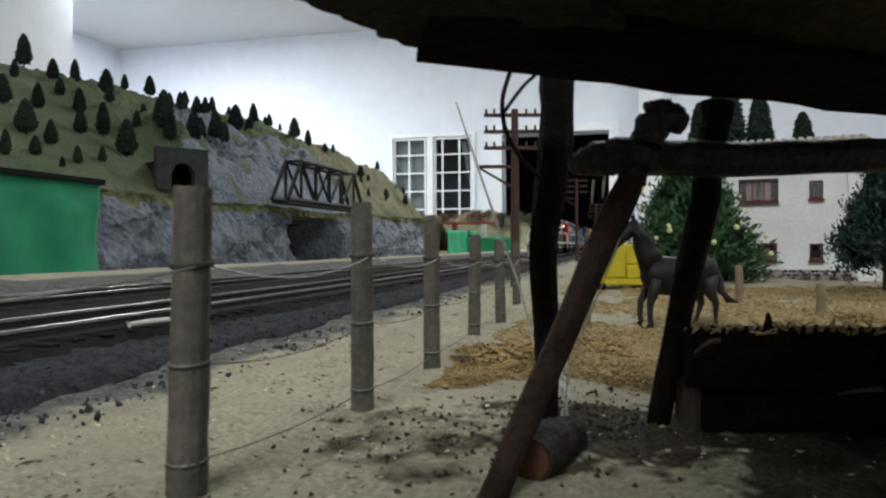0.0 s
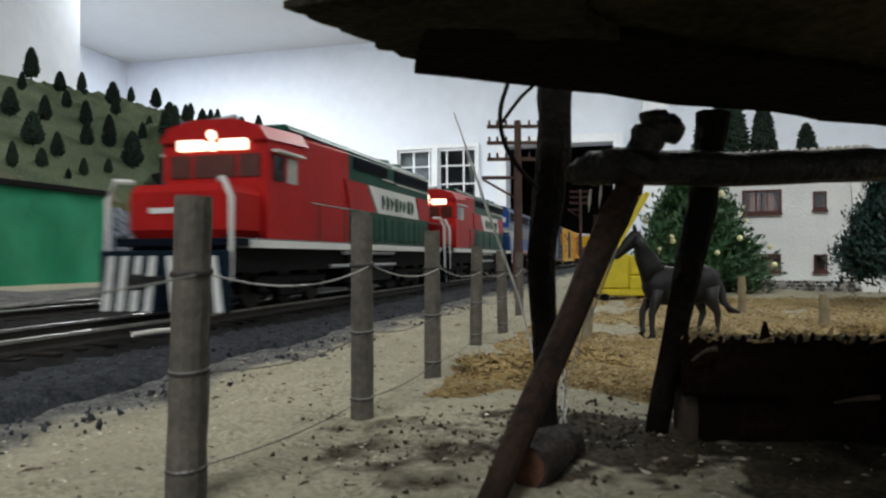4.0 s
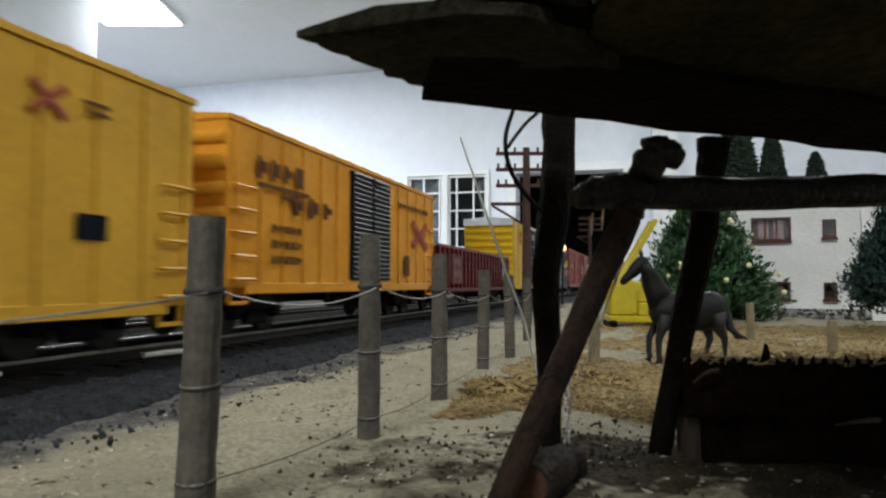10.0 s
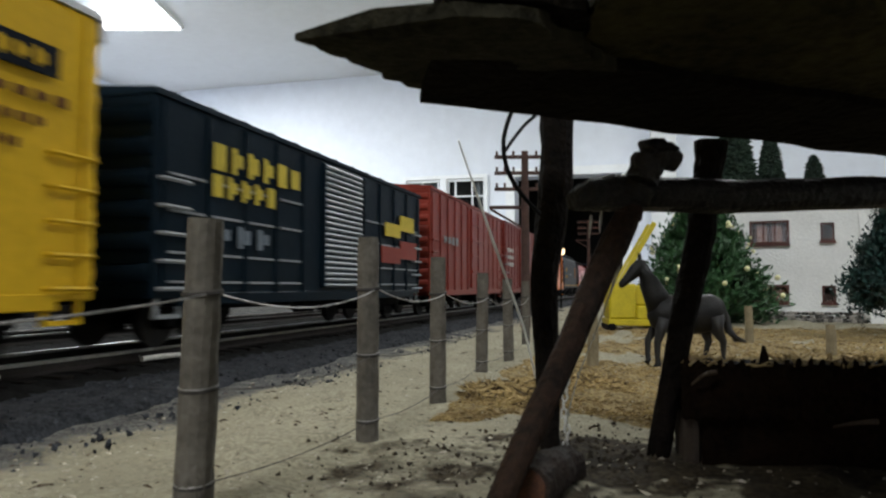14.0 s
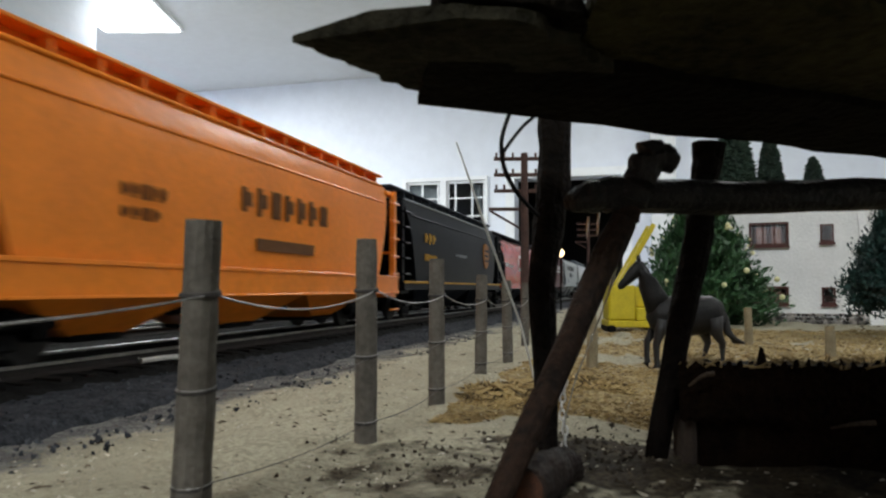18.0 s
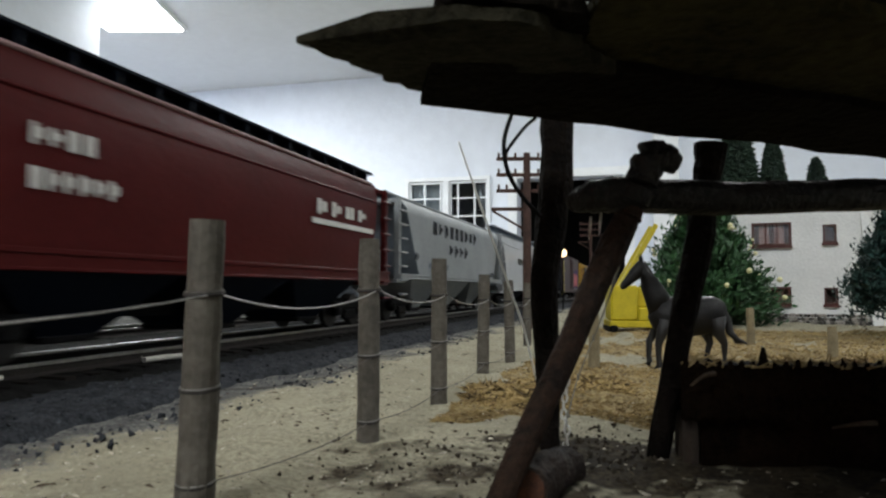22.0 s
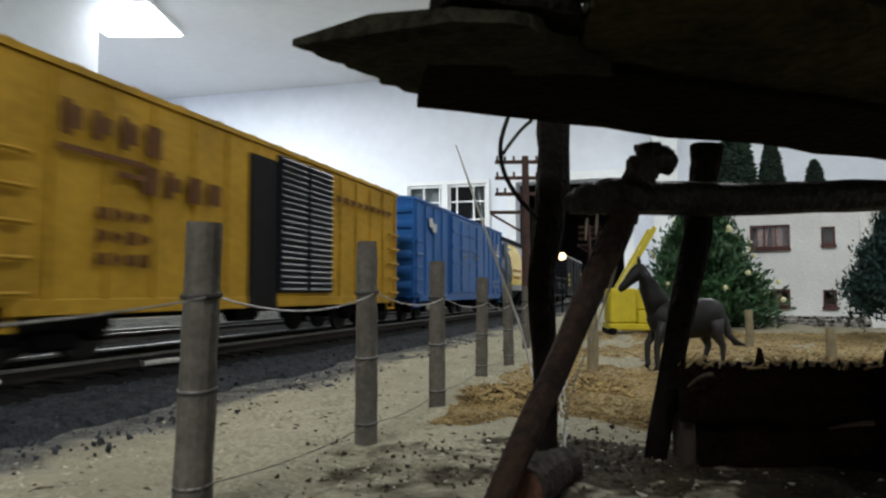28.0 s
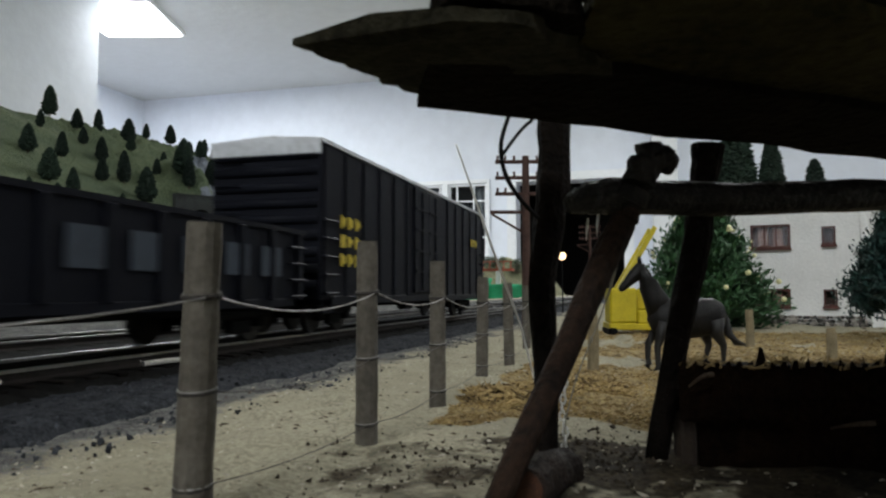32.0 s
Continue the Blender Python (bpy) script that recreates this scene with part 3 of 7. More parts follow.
# truss bridge over the gap
STEELD = mat("dark_steel", (0.014, 0.017, 0.022), 0.7, 0.3, scale=100, var=0.3)
br = thing("truss_bridge", "dark grey steel through truss bridge over a rock gap", "bridge", pose(-0.615, 1.40, 0.106))
HL = 0.19
for sx in (-0.016, 0.016):
    def bar(a, b, name="truss_bar", w=0.0031):
        part(name, tube(nb(), [(sx, a[0], a[1], w), (sx, b[0], b[1], w)], 4), STEELD, br)
    bar((-HL, 0), (HL, 0), "bottom_chord", 0.0046)
    bar((-0.135, 0.075), (0.135, 0.075), "top_chord", 0.0042)
    bar((-HL, 0), (-0.135, 0.075), "end_post", 0.0042)
    bar((HL, 0), (0.135, 0.075), "end_post", 0.0042)
    xs5 = [-0.135, -0.0675, 0, 0.0675, 0.135]
    for i, a in enumerate(xs5):
        bar((a, 0), (a, 0.075))
        if i < 4:
            b = xs5[i + 1]
            bar((a, 0.075), (b, 0)) if i < 2 else bar((a, 0), (b, 0.075))
for yy in (-0.135, -0.0675, 0, 0.0675, 0.135):
    part("cross_bar", tube(nb(), [(-0.016, yy, 0.075, 0.002), (0.016, yy, 0.075, 0.002)], 4), STEELD, br)
part("deck", bx(-0.016, 0.016, -HL, HL, -0.008, -0.0035), STEELD, br)


# conifers on the hill
def conifer_mesh(seed, h, r, n=150, base=0.16, cs=1.0):
    rng2 = random.Random(seed)
    bm = nb()
    for i in range(n):
        t = rng2.random() ** 0.8
        z = h * (base + (1 - base) * t)
        rr = r * (1 - t ** 1.5) ** 0.62 * (0.72 + 0.4 * rng2.random()) * sm(-0.28, 0.28, t) + 0.04 * r
        a = rng2.random() * 6.283
        c = Vector((math.cos(a) * rr * 0.75, math.sin(a) * rr * 0.75, z))
        s = r * (0.34 - 0.2 * t) * rng2.uniform(0.7, 1.4) * cs
        q = Euler((rng2.uniform(-0.6, 0.6), rng2.uniform(-0.6, 0.6), a)).to_matrix()
        vs5 = [bm.verts.new(c + q @ Vector(v) * s) for v in ((1.5, 0, -0.5), (-0.4, 0.9, -0.2), (-0.4, -0.9, -0.2), (0, 0, 0.9), (0.1, 0, -0.8))]
        for a1, b1, c1 in ((0, 1, 3), (1, 2, 3), (2, 0, 3), (1, 0, 4), (2, 1, 4), (0, 2, 4)):
            bm.faces.new((vs5[a1], vs5[b1], vs5[c1]))
    core = [(0, 0, h * base, r * 0.55), (0, 0, h * 0.5, r * 0.5), (0, 0, h * 0.97, r * 0.05)]
    tube(bm, core, 7)
    return mesh("crown", bm, CONIFER)


CROWNS = [conifer_mesh(i, 0.058, (0.0155, 0.0175, 0.0135, 0.019)[i % 4], 620, 0.10, 0.62) for i in range(6)]
TRK = mesh("trunk", tube(nb(), [(0, 0, -0.006, 0.0016), (0, 0, 0.02, 0.0012)], 6), TRUNKM)


def hill_tree(x, y, s, k):
    t = thing("conifer_tree", "small dark green model conifer on the hillside", "tree", pose(x, y, hill_z(x, y), 0, 0, k * 77) @ Matrix.Diagonal((s, s, s, 1)), "conifers on the hill")
    part("trunk", TRK, None, t)
    part("crown", CROWNS[k % 6], None, t)


rng = random.Random(21)
k = 0
CREST = [(-1.1, 1.131, 1.05), (-1.053, 1.151, 0.7), (-1.06, 1.216, 0.83), (-1.03, 1.268, 0.87), (-1.063, 1.366, 0.59), (-1.077, 1.471, 0.82), (-1.007, 1.486, 0.76), (-1.011, 1.559, 0.83), (-1.028, 1.653, 0.87), (-0.961, 1.653, 1.12), (-0.988, 1.791, 0.98), (-0.996, 1.896, 0.64), (-0.972, 1.915, 0.41), (-0.903, 1.865, 1.01), (-0.9, 1.948, 0.86), (-0.875, 2.013, 0.51), (-0.873, 2.069, 0.47), (-0.819, 2.32, 0.52), (-0.779, 2.482, 0.55)]
SLOPE = [(-0.904, 0.89, 0.78), (-1.029, 1.038, 0.59), (-0.827, 0.853, 0.85), (-0.922, 0.976, 0.74), (-0.997, 1.106, 0.57), (-0.94, 1.088, 0.79), (-0.861, 0.999, 0.67), (-0.752, 0.744, 0.58), (-0.776, 0.816, 0.47), (-0.802, 0.872, 0.65), (-0.755, 0.841, 0.26), (-0.768, 0.885, 0.47), (-0.783, 0.954, 0.42), (-0.875, 1.068, 1.02), (-0.945, 1.171, 0.54), (-0.873, 1.154, 0.58), (-0.814, 1.05, 1.09), (-0.921, 1.238, 0.59), (-0.842, 1.191, 1.24), (-0.813, 1.168, 0.96), (-0.821, 1.255, 0.95), (-0.856, 1.333, 0.84), (-0.863, 1.402, 1.05), (-0.843, 1.403, 0.8), (-0.81, 2.138, 0.67), (-0.767, 2.092, 0.47), (-0.757, 2.23, 0.54)]
for x, y, sc in CREST + SLOPE:
    hill_tree(x, y, sc, k)
    k += 1
for i in range(10):
    hill_tree(-0.95 - rng.random() * 0.15, 1.45 + i * 0.05, rng.uniform(0.45, 0.8), k)
    k += 1
for i in range(7):
    y = rng.uniform(1.95, 2.45)
    hill_tree(-0.72 - rng.random() * ridge(y)[1], y, rng.uniform(0.3, 0.6), k)
    k += 1

# ---- the paddock: fence, hut, horse, house ----
FENCE = [(-0.03460, 0.0512, 0.0239, 0.00145, 1.85), (-0.0313, 0.0808, 0.0243, 0.00125, 0), (-0.0313, 0.1115, 0.0232, 0.00125, 0), (-0.0335, 0.154, 0.0215, 0.00125, 1), (-0.0325, 0.1817, 0.0206, 0.00125, -1), (-0.0368, 0.2372, 0.0205, 0.00125, 0), (-0.0385, 0.30, 0.020, 0.00125, 1)]
fence = thing("wire_fence", "grey stick fence posts joined by thin wires", "fence", pose(0, 0, 0), group="")
tops = []
for i, (x, y, h, r, lean) in enumerate(FENCE):
    p = part("post", tube(nb(), [(x + math.tan(radians(-lean)) * -z, y, z, r * (1.08 - 0.1 * z / h) * (1 + 0.03 * math.sin(z * 900 + i))) for z in [-0.002 + (h + 0.002) * j / 12 for j in range(13)]], 14, 0.03, seed=i), BAMBOO, fence, smooth=False)
    row = []
    for lv in (0.75, 0.43, 0.115):
        z = h * lv
        cx = x + math.tan(radians(-lean)) * -z
        # a dark ring at the node with a strand of wire round it
        ring = lambda dz, rr, w: tube(nb(), [(cx + rr * math.cos(a), y + rr * math.sin(a), z + dz + 0.00015 * math.sin(a), w) for a in [2 * math.pi * j / 18 for j in range(19)]], 6, cap=False)
        part("node_ring", ring(0, r * 1.02, 0.00022 if lv > 0.5 else 0.00015), NODE, p, "dark ring at the node")
        part("wire_wrap", ring(0.00022, r * 1.05, 0.00007), WIREM if lv < 0.5 else WIRED, p, "twist of thin wire")
        row.append((cx, y, z))
    tops.append(row)
for lv in range(3):
    pts = ([(-0.040, -0.012, 0.0186)] if lv == 0 else []) + [t[lv] for t in tops]
    for a, b in zip(pts, pts[1:]):
        sag = 0.0018 if lv == 0 else 0.0010
        sag *= random.uniform(0.7, 1.2)
        tube_pts = [(a[0] + (b[0] - a[0]) * s + 0.0012 * (1 - 0.3 * lv), a[1] + (b[1] - a[1]) * s, a[2] + (b[2] - a[2]) * s - sag * 4 * s * (1 - s), (0.00009, 0.00006, 0.00006)[lv]) for s in [j / 10 for j in range(11)]]
        part("wire", tube(nb(), tube_pts, 5), WIREM if lv == 0 else WIRED, fence)
for x, y, h in ((-0.0116, 0.1777, 0.015), (0.0329, 0.2514, 0.0125), (0.0487, 0.2162, 0.0085), (0.075, 0.205, 0.010)):
    solid("fence_stake", tube(nb(), [(0, 0, -0.002, 0.0014), (0.0002, 0, h * 0.5, 0.0013), (0, 0, h, 0.0012)], 10, 0.06, seed=int(h * 9999)), mat("pale_stake", (0.28, 0.23, 0.14), 0.9, scale=300, color2=(0.15, 0.12, 0.07)), "short pale wooden stake in the paddock", "fence stake", pose(x, y, 0), "stakes in the paddock")


def branch(bm, pts, seg=14, jit=0.05, seed=0, sub=5):
    """A knotty round stick through a few points."""
    full = []
    for a, b in zip(pts, pts[1:]):
        for j in range(sub):
            s = j / sub
            full.append([a[k2] + (b[k2] - a[k2]) * s for k2 in range(4)])
    full.append(list(pts[-1]))
    for i, f in enumerate(full):
        f[0] += 0.00025 * nz(i * 0.37, seed, 0.5)
        f[1] += 0.00025 * nz(i * 0.37, seed, 7.5)
        f[3] *= 1 + 0.10 * nz(i * 0.9, seed, 3.3)
    return tube(bm, full, seg, jit, seed=seed)


def plank(bm, p0, p1, width, thick, seed, taper0=1.0, taper1=1.0, n=26):
    """A rough slab from p0 to p1 with a torn outline; width is a vector across it."""
    p0, p1, width = Vector(p0), Vector(p1), Vector(width)
    rings = []
    for i in range(n + 1):
        s = i / n
        t = taper0 + (1 - taper0) * sm(0, 0.5, s) if s < 0.5 else taper1 + (1 - taper1) * sm(1, 0.5, s)
        t *= 1 - 0.22 * (1 - sm(0, 0.10, s)) - 0.22 * (1 - sm(1, 0.90, s))
        c = p0.lerp(p1, s)
        ja = 0.0010 * fb(s * 9, seed, 0, 1, 5)
        jb = 0.0010 * fb(s * 9, seed, 5, 1, 5)
        a, b = c + width.normalized() * ja, c + width * t + width.normalized() * jb
        th = Vector((0, 0, thick * (1 + 0.35 * nz(s * 7, seed, 2))))
        m1 = a.lerp(b, 0.5) - Vector((0, 0, thick * 0.35 * nz(s * 8, seed, 9)))
        rings.append([bm.verts.new(v) for v in (a, m1, b, b + th * 0.8, a.lerp(b, 0.5) + th * 1.15, a + th * 0.4)])
    for r0, r1 in zip(rings, rings[1:]):
        for j in range(6):
            bm.faces.new((r0[j], r1[j], r1[(j + 1) % 6], r0[(j + 1) % 6]))
    bm.faces.new(rings[0])
    bm.faces.new(rings[-1][::-1])
    return bm


# greyer and glossier than the bark of the posts
BARKG = mat("glossy_grey_bark", (0.020, 0.017, 0.015), 0.55, scale=300, bump=1.0, fine=5, color2=(0.004, 0.003, 0.0025), spec=0.32)
hut = thing("open_hut", "dark open hut of rough branches with a bark slab roof", "hut", pose(0, 0, 0))
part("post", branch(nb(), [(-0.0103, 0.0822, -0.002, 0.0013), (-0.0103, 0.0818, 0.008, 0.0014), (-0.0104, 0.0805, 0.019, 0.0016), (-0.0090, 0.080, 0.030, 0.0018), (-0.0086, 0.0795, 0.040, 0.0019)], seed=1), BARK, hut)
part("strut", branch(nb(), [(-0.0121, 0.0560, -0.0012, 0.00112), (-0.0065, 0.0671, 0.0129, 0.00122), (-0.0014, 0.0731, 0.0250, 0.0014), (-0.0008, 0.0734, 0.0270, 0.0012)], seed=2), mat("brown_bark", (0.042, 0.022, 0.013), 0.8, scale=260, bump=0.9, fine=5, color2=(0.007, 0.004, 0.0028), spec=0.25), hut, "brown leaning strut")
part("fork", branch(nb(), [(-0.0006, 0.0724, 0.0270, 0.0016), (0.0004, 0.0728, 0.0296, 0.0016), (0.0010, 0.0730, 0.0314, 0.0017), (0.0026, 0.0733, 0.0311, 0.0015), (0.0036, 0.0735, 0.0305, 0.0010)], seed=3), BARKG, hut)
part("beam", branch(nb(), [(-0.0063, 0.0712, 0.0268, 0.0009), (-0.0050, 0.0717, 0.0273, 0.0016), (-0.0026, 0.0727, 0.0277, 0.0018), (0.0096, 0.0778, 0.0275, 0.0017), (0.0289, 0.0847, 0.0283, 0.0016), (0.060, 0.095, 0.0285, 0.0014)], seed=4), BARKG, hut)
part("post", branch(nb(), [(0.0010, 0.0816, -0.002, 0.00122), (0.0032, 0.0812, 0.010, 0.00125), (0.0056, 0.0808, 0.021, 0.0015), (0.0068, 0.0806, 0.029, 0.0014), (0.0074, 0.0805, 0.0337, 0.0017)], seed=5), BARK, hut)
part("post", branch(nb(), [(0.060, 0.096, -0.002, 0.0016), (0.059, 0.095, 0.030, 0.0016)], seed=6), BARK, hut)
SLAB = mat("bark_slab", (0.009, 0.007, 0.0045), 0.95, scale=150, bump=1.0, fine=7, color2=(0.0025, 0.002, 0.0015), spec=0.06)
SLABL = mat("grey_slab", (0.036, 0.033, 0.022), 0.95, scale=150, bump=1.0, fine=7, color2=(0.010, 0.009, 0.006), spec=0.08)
# light bounced up from the sand is put into this slab's colour
SLABO = mat("lit_olive_slab", (0.056, 0.048, 0.019), 0.95, scale=120, bump=1.0, fine=7, color2=(0.014, 0.012, 0.006), spec=0.08)
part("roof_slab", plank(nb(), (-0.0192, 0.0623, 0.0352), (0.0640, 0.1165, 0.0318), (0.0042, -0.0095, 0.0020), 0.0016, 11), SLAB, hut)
# one plank in two lengths, the second in the lit colour
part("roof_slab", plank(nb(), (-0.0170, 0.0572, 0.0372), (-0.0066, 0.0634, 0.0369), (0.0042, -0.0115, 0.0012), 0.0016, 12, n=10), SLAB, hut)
part("roof_slab", plank(nb(), (-0.0068, 0.0633, 0.0372), (0.0680, 0.1080, 0.0345), (0.0056, -0.0155, 0.0018), 0.0016, 19), SLABO, hut, "olive slab lightened as if lit from the sand")
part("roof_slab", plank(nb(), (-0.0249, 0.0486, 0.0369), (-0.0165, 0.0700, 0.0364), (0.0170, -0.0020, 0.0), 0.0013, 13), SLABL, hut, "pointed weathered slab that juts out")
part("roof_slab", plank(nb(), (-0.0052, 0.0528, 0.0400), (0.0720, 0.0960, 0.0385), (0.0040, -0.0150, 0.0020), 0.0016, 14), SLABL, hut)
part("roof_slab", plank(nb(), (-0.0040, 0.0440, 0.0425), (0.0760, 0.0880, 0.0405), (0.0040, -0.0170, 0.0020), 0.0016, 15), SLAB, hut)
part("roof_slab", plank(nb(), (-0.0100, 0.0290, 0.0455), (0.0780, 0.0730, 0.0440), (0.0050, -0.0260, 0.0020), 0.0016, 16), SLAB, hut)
# unseen slabs behind the eye, added to keep light out of the hut
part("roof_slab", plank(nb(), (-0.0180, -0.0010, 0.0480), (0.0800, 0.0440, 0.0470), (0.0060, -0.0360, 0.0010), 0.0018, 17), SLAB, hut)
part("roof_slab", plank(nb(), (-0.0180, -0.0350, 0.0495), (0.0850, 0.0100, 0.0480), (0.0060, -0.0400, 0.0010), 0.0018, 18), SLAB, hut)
mg = thing("feed_manger", "dark wooden manger with a fringed bark front on legs", "manger", pose(0.0042, 0.0765, 0.0, 0, 0, 6))
bm = nb()
for i in range(34):
    x = -0.0005 + i * 0.00105
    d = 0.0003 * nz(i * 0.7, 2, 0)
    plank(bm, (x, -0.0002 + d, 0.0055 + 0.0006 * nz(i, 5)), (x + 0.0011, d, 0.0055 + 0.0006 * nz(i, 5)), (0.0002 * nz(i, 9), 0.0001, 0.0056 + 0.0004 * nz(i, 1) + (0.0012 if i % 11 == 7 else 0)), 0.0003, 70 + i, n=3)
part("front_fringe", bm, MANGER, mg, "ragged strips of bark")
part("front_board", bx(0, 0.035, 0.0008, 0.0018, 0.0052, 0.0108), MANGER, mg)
# dark boards added to keep the space between the legs black
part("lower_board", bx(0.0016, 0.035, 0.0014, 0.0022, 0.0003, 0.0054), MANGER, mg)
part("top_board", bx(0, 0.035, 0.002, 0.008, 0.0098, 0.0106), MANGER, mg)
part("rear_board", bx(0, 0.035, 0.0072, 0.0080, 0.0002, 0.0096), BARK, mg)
for x, y in ((0.0002, 0.001), (0.0335, 0.001), (0.0002, 0.0058), (0.0335, 0.0058)):
    part("leg", branch(nb(), [(x + 0.0006, y + 0.0008, -0.001, 0.0008), (x + 0.0005, y + 0.0008, 0.0052, 0.0008)], 8, seed=int(x * 9999) + 3), mat("leg_wood", (0.05, 0.036, 0.024), 0.9, scale=300, color2=(0.03, 0.02, 0.015)) if x < 0.01 and y < 0.01 else BARK, mg)
CURL = mat("bark_curl", (0.085, 0.055, 0.03), 0.85, scale=400, bump=0.6, color2=(0.03, 0.018, 0.01))
for a, b, lift in (((0.0003, 0.0089), (0.0026, 0.0101), 0.0004), ((0.0131, 0.0052), (0.0170, 0.0058), 0.0002), ((0.0190, 0.0092), (0.0212, 0.0070), 0.0003)):
    part("bark_strip", tube(nb(), [(a[0] + (b[0] - a[0]) * q, -0.0012 - 0.0004 * math.sin(3.1 * q), a[1] + (b[1] - a[1]) * q + lift * math.sin(3.1 * q), 0.00012 + 0.00016 * q) for q in [j / 6 for j in range(7)]], 6), CURL, mg, "paler loose strip of bark")
bm = nb()
rng = random.Random(4)
for i in range(160):
    x, y = rng.uniform(0, 0.035), rng.uniform(-0.0006, 0.0075)
    a = rng.uniform(0, 6.28)
    l = rng.uniform(0.0006, 0.0022)
    tube(bm, [(x, y, 0.0107, 0.00012), (x + math.cos(a) * l, y + math.sin(a) * l, 0.0107 + rng.uniform(0, 0.0010), 0.00006)], 4)
part("hay", bm, STRAW, mg, "thin layer of hay", kind="stuff")

lg = thing("cut_log", "short dark log with a brown cut end lying by the strut", "log", pose(-0.0094, 0.0615, 0.0016, 0, 0, -17))
part("trunk", branch(nb(), [(0, 0, 0, 0.0019), (0, 0.004, 0.0002, 0.0021), (0, 0.0085, 0.0001, 0.0019)], 18, 0.08, seed=21), mat("log_bark", (0.045, 0.027, 0.018), 0.85, scale=400, bump=1.0, color2=(0.010, 0.006, 0.005)), lg)
part("cut_end", tube(nb(), [(0, -0.0001, 0, 0.0016), (0, 0.0001, 0, 0.0017)], 16), mat("cut_wood", (0.13, 0.048, 0.022), 0.8, scale=700, color2=(0.03, 0.012, 0.007)), lg, "brown cut face")
gs = thing("glue_strand", "clear shiny strand of dried glue hanging from the beam", "glue strand", pose(0, 0, 0))
CLEAR = mat("clear_glue", (0.62, 0.60, 0.52), 0.12, scale=400, var=0.1, spec=0.8)
STR = [(-0.0007, 0.0745, 0.0254), (-0.0017, 0.0755, 0.0223), (-0.0027, 0.0764, 0.0189), (-0.0038, 0.0776, 0.0159), (-0.0049, 0.0783, 0.0132), (-0.0066, 0.0788, 0.0090), (-0.0077, 0.0785, 0.0050), (-0.0082, 0.0780, 0.0000)]
CLEAR.node_tree.nodes["Principled BSDF"].inputs["Transmission Weight"].default_value = 0.55
part("strand", tube(nb(), [(*p, 0.00016 if i < 3 else 0.00008) for i, p in enumerate(STR)], 6), CLEAR, gs)
for i in (1, 2, 4, 5, 6):
    st = nb()
    bmesh.ops.create_icosphere(st, subdivisions=2, radius=0.00018)
    bmesh.ops.scale(st, vec=(1, 1, 2.2), verts=st.verts)
    bmesh.ops.translate(st, verts=st.verts, vec=STR[i])
    part("bead", st, CLEAR, gs, smooth=True)
for x, z in ((-0.0046, 0.0242), (-0.0036, 0.0246)):
    part("drip", tube(nb(), [(x, 0.0716, z + 0.0012, 0.00012), (x - 0.0001, 0.0715, z + 0.0002, 0.00014), (x - 0.0002, 0.0715, z - 0.0010, 0.00004)], 6), CLEAR, gs)

solid("bristle", tube(nb(), [(-0.0179, 0.0715, 0.0335, 0.00009), (-0.0156, 0.078, 0.0234, 0.00016), (-0.0134, 0.0843, 0.0142, 0.00013), (-0.0106, 0.088, 0.0, 0.00006)], 6), mat("clear_bristle", (0.88, 0.88, 0.84), 0.3, scale=200, var=0.05), "thin pale bristle leaning in the sand", "bristle")
cb = thing("loose_cable", "thin black cable hanging from the hut roof", "cable", pose(0, 0, 0))


def flowing(pts, n=8):
    """Points on a smooth line through a few given ones."""
    out = []
    for i in range(len(pts) - 1):
        p0, p1, p2, p3 = (Vector(pts[max(0, min(len(pts) - 1, j))]) for j in (i - 1, i, i + 1, i + 2))
        for k2 in range(n):
            t = k2 / n
            out.append(tuple(0.5 * (2 * p1 + (p2 - p0) * t + (2 * p0 - 5 * p1 + 4 * p2 - p3) * t * t + (3 * p1 - p0 - 3 * p2 + p3) * t ** 3)))
    return out + [tuple(pts[-1])]


part("cable", tube(nb(), flowing([(-0.0131, 0.0757, 0.0372, 0.00024), (-0.0138, 0.0748, 0.0340, 0.00024), (-0.0135, 0.0750, 0.0310, 0.00024), (-0.0122, 0.0758, 0.0284, 0.00024), (-0.0103, 0.0772, 0.0262, 0.00022)]), 6), BLACKM, cb)
part("cable", tube(nb(), flowing([(-0.0106, 0.0760, 0.0366, 0.00020), (-0.0117, 0.0757, 0.0356, 0.00020), (-0.0130, 0.0751, 0.0338, 0.00020), (-0.0136, 0.0748, 0.0328, 0.00020)]), 6), BLACKM, cb)
ch = thing("fine_chain", "fine pale chain hanging beside the post", "chain", pose(-0.0083, 0.0818, 0.0))
link = mesh("link", tube(nb(), [(0.0003 * math.cos(a), 0, 0.00055 * math.sin(a), 0.00012) for a in [2 * math.pi * j / 10 for j in range(11)]], 5, cap=False), mat("chain_metal", (0.75, 0.75, 0.72), 0.35, 0.6, scale=300, var=0.1))
for i in range(12):
    part("link", link, None, ch).matrix_basis = pose(0.0002 * math.sin(i), 0, 0.0009 + i * 0.0009, 0, 0, 90 * (i % 2))

# straw clumps of the paddock
bm = nb()
rng = random.Random(11)


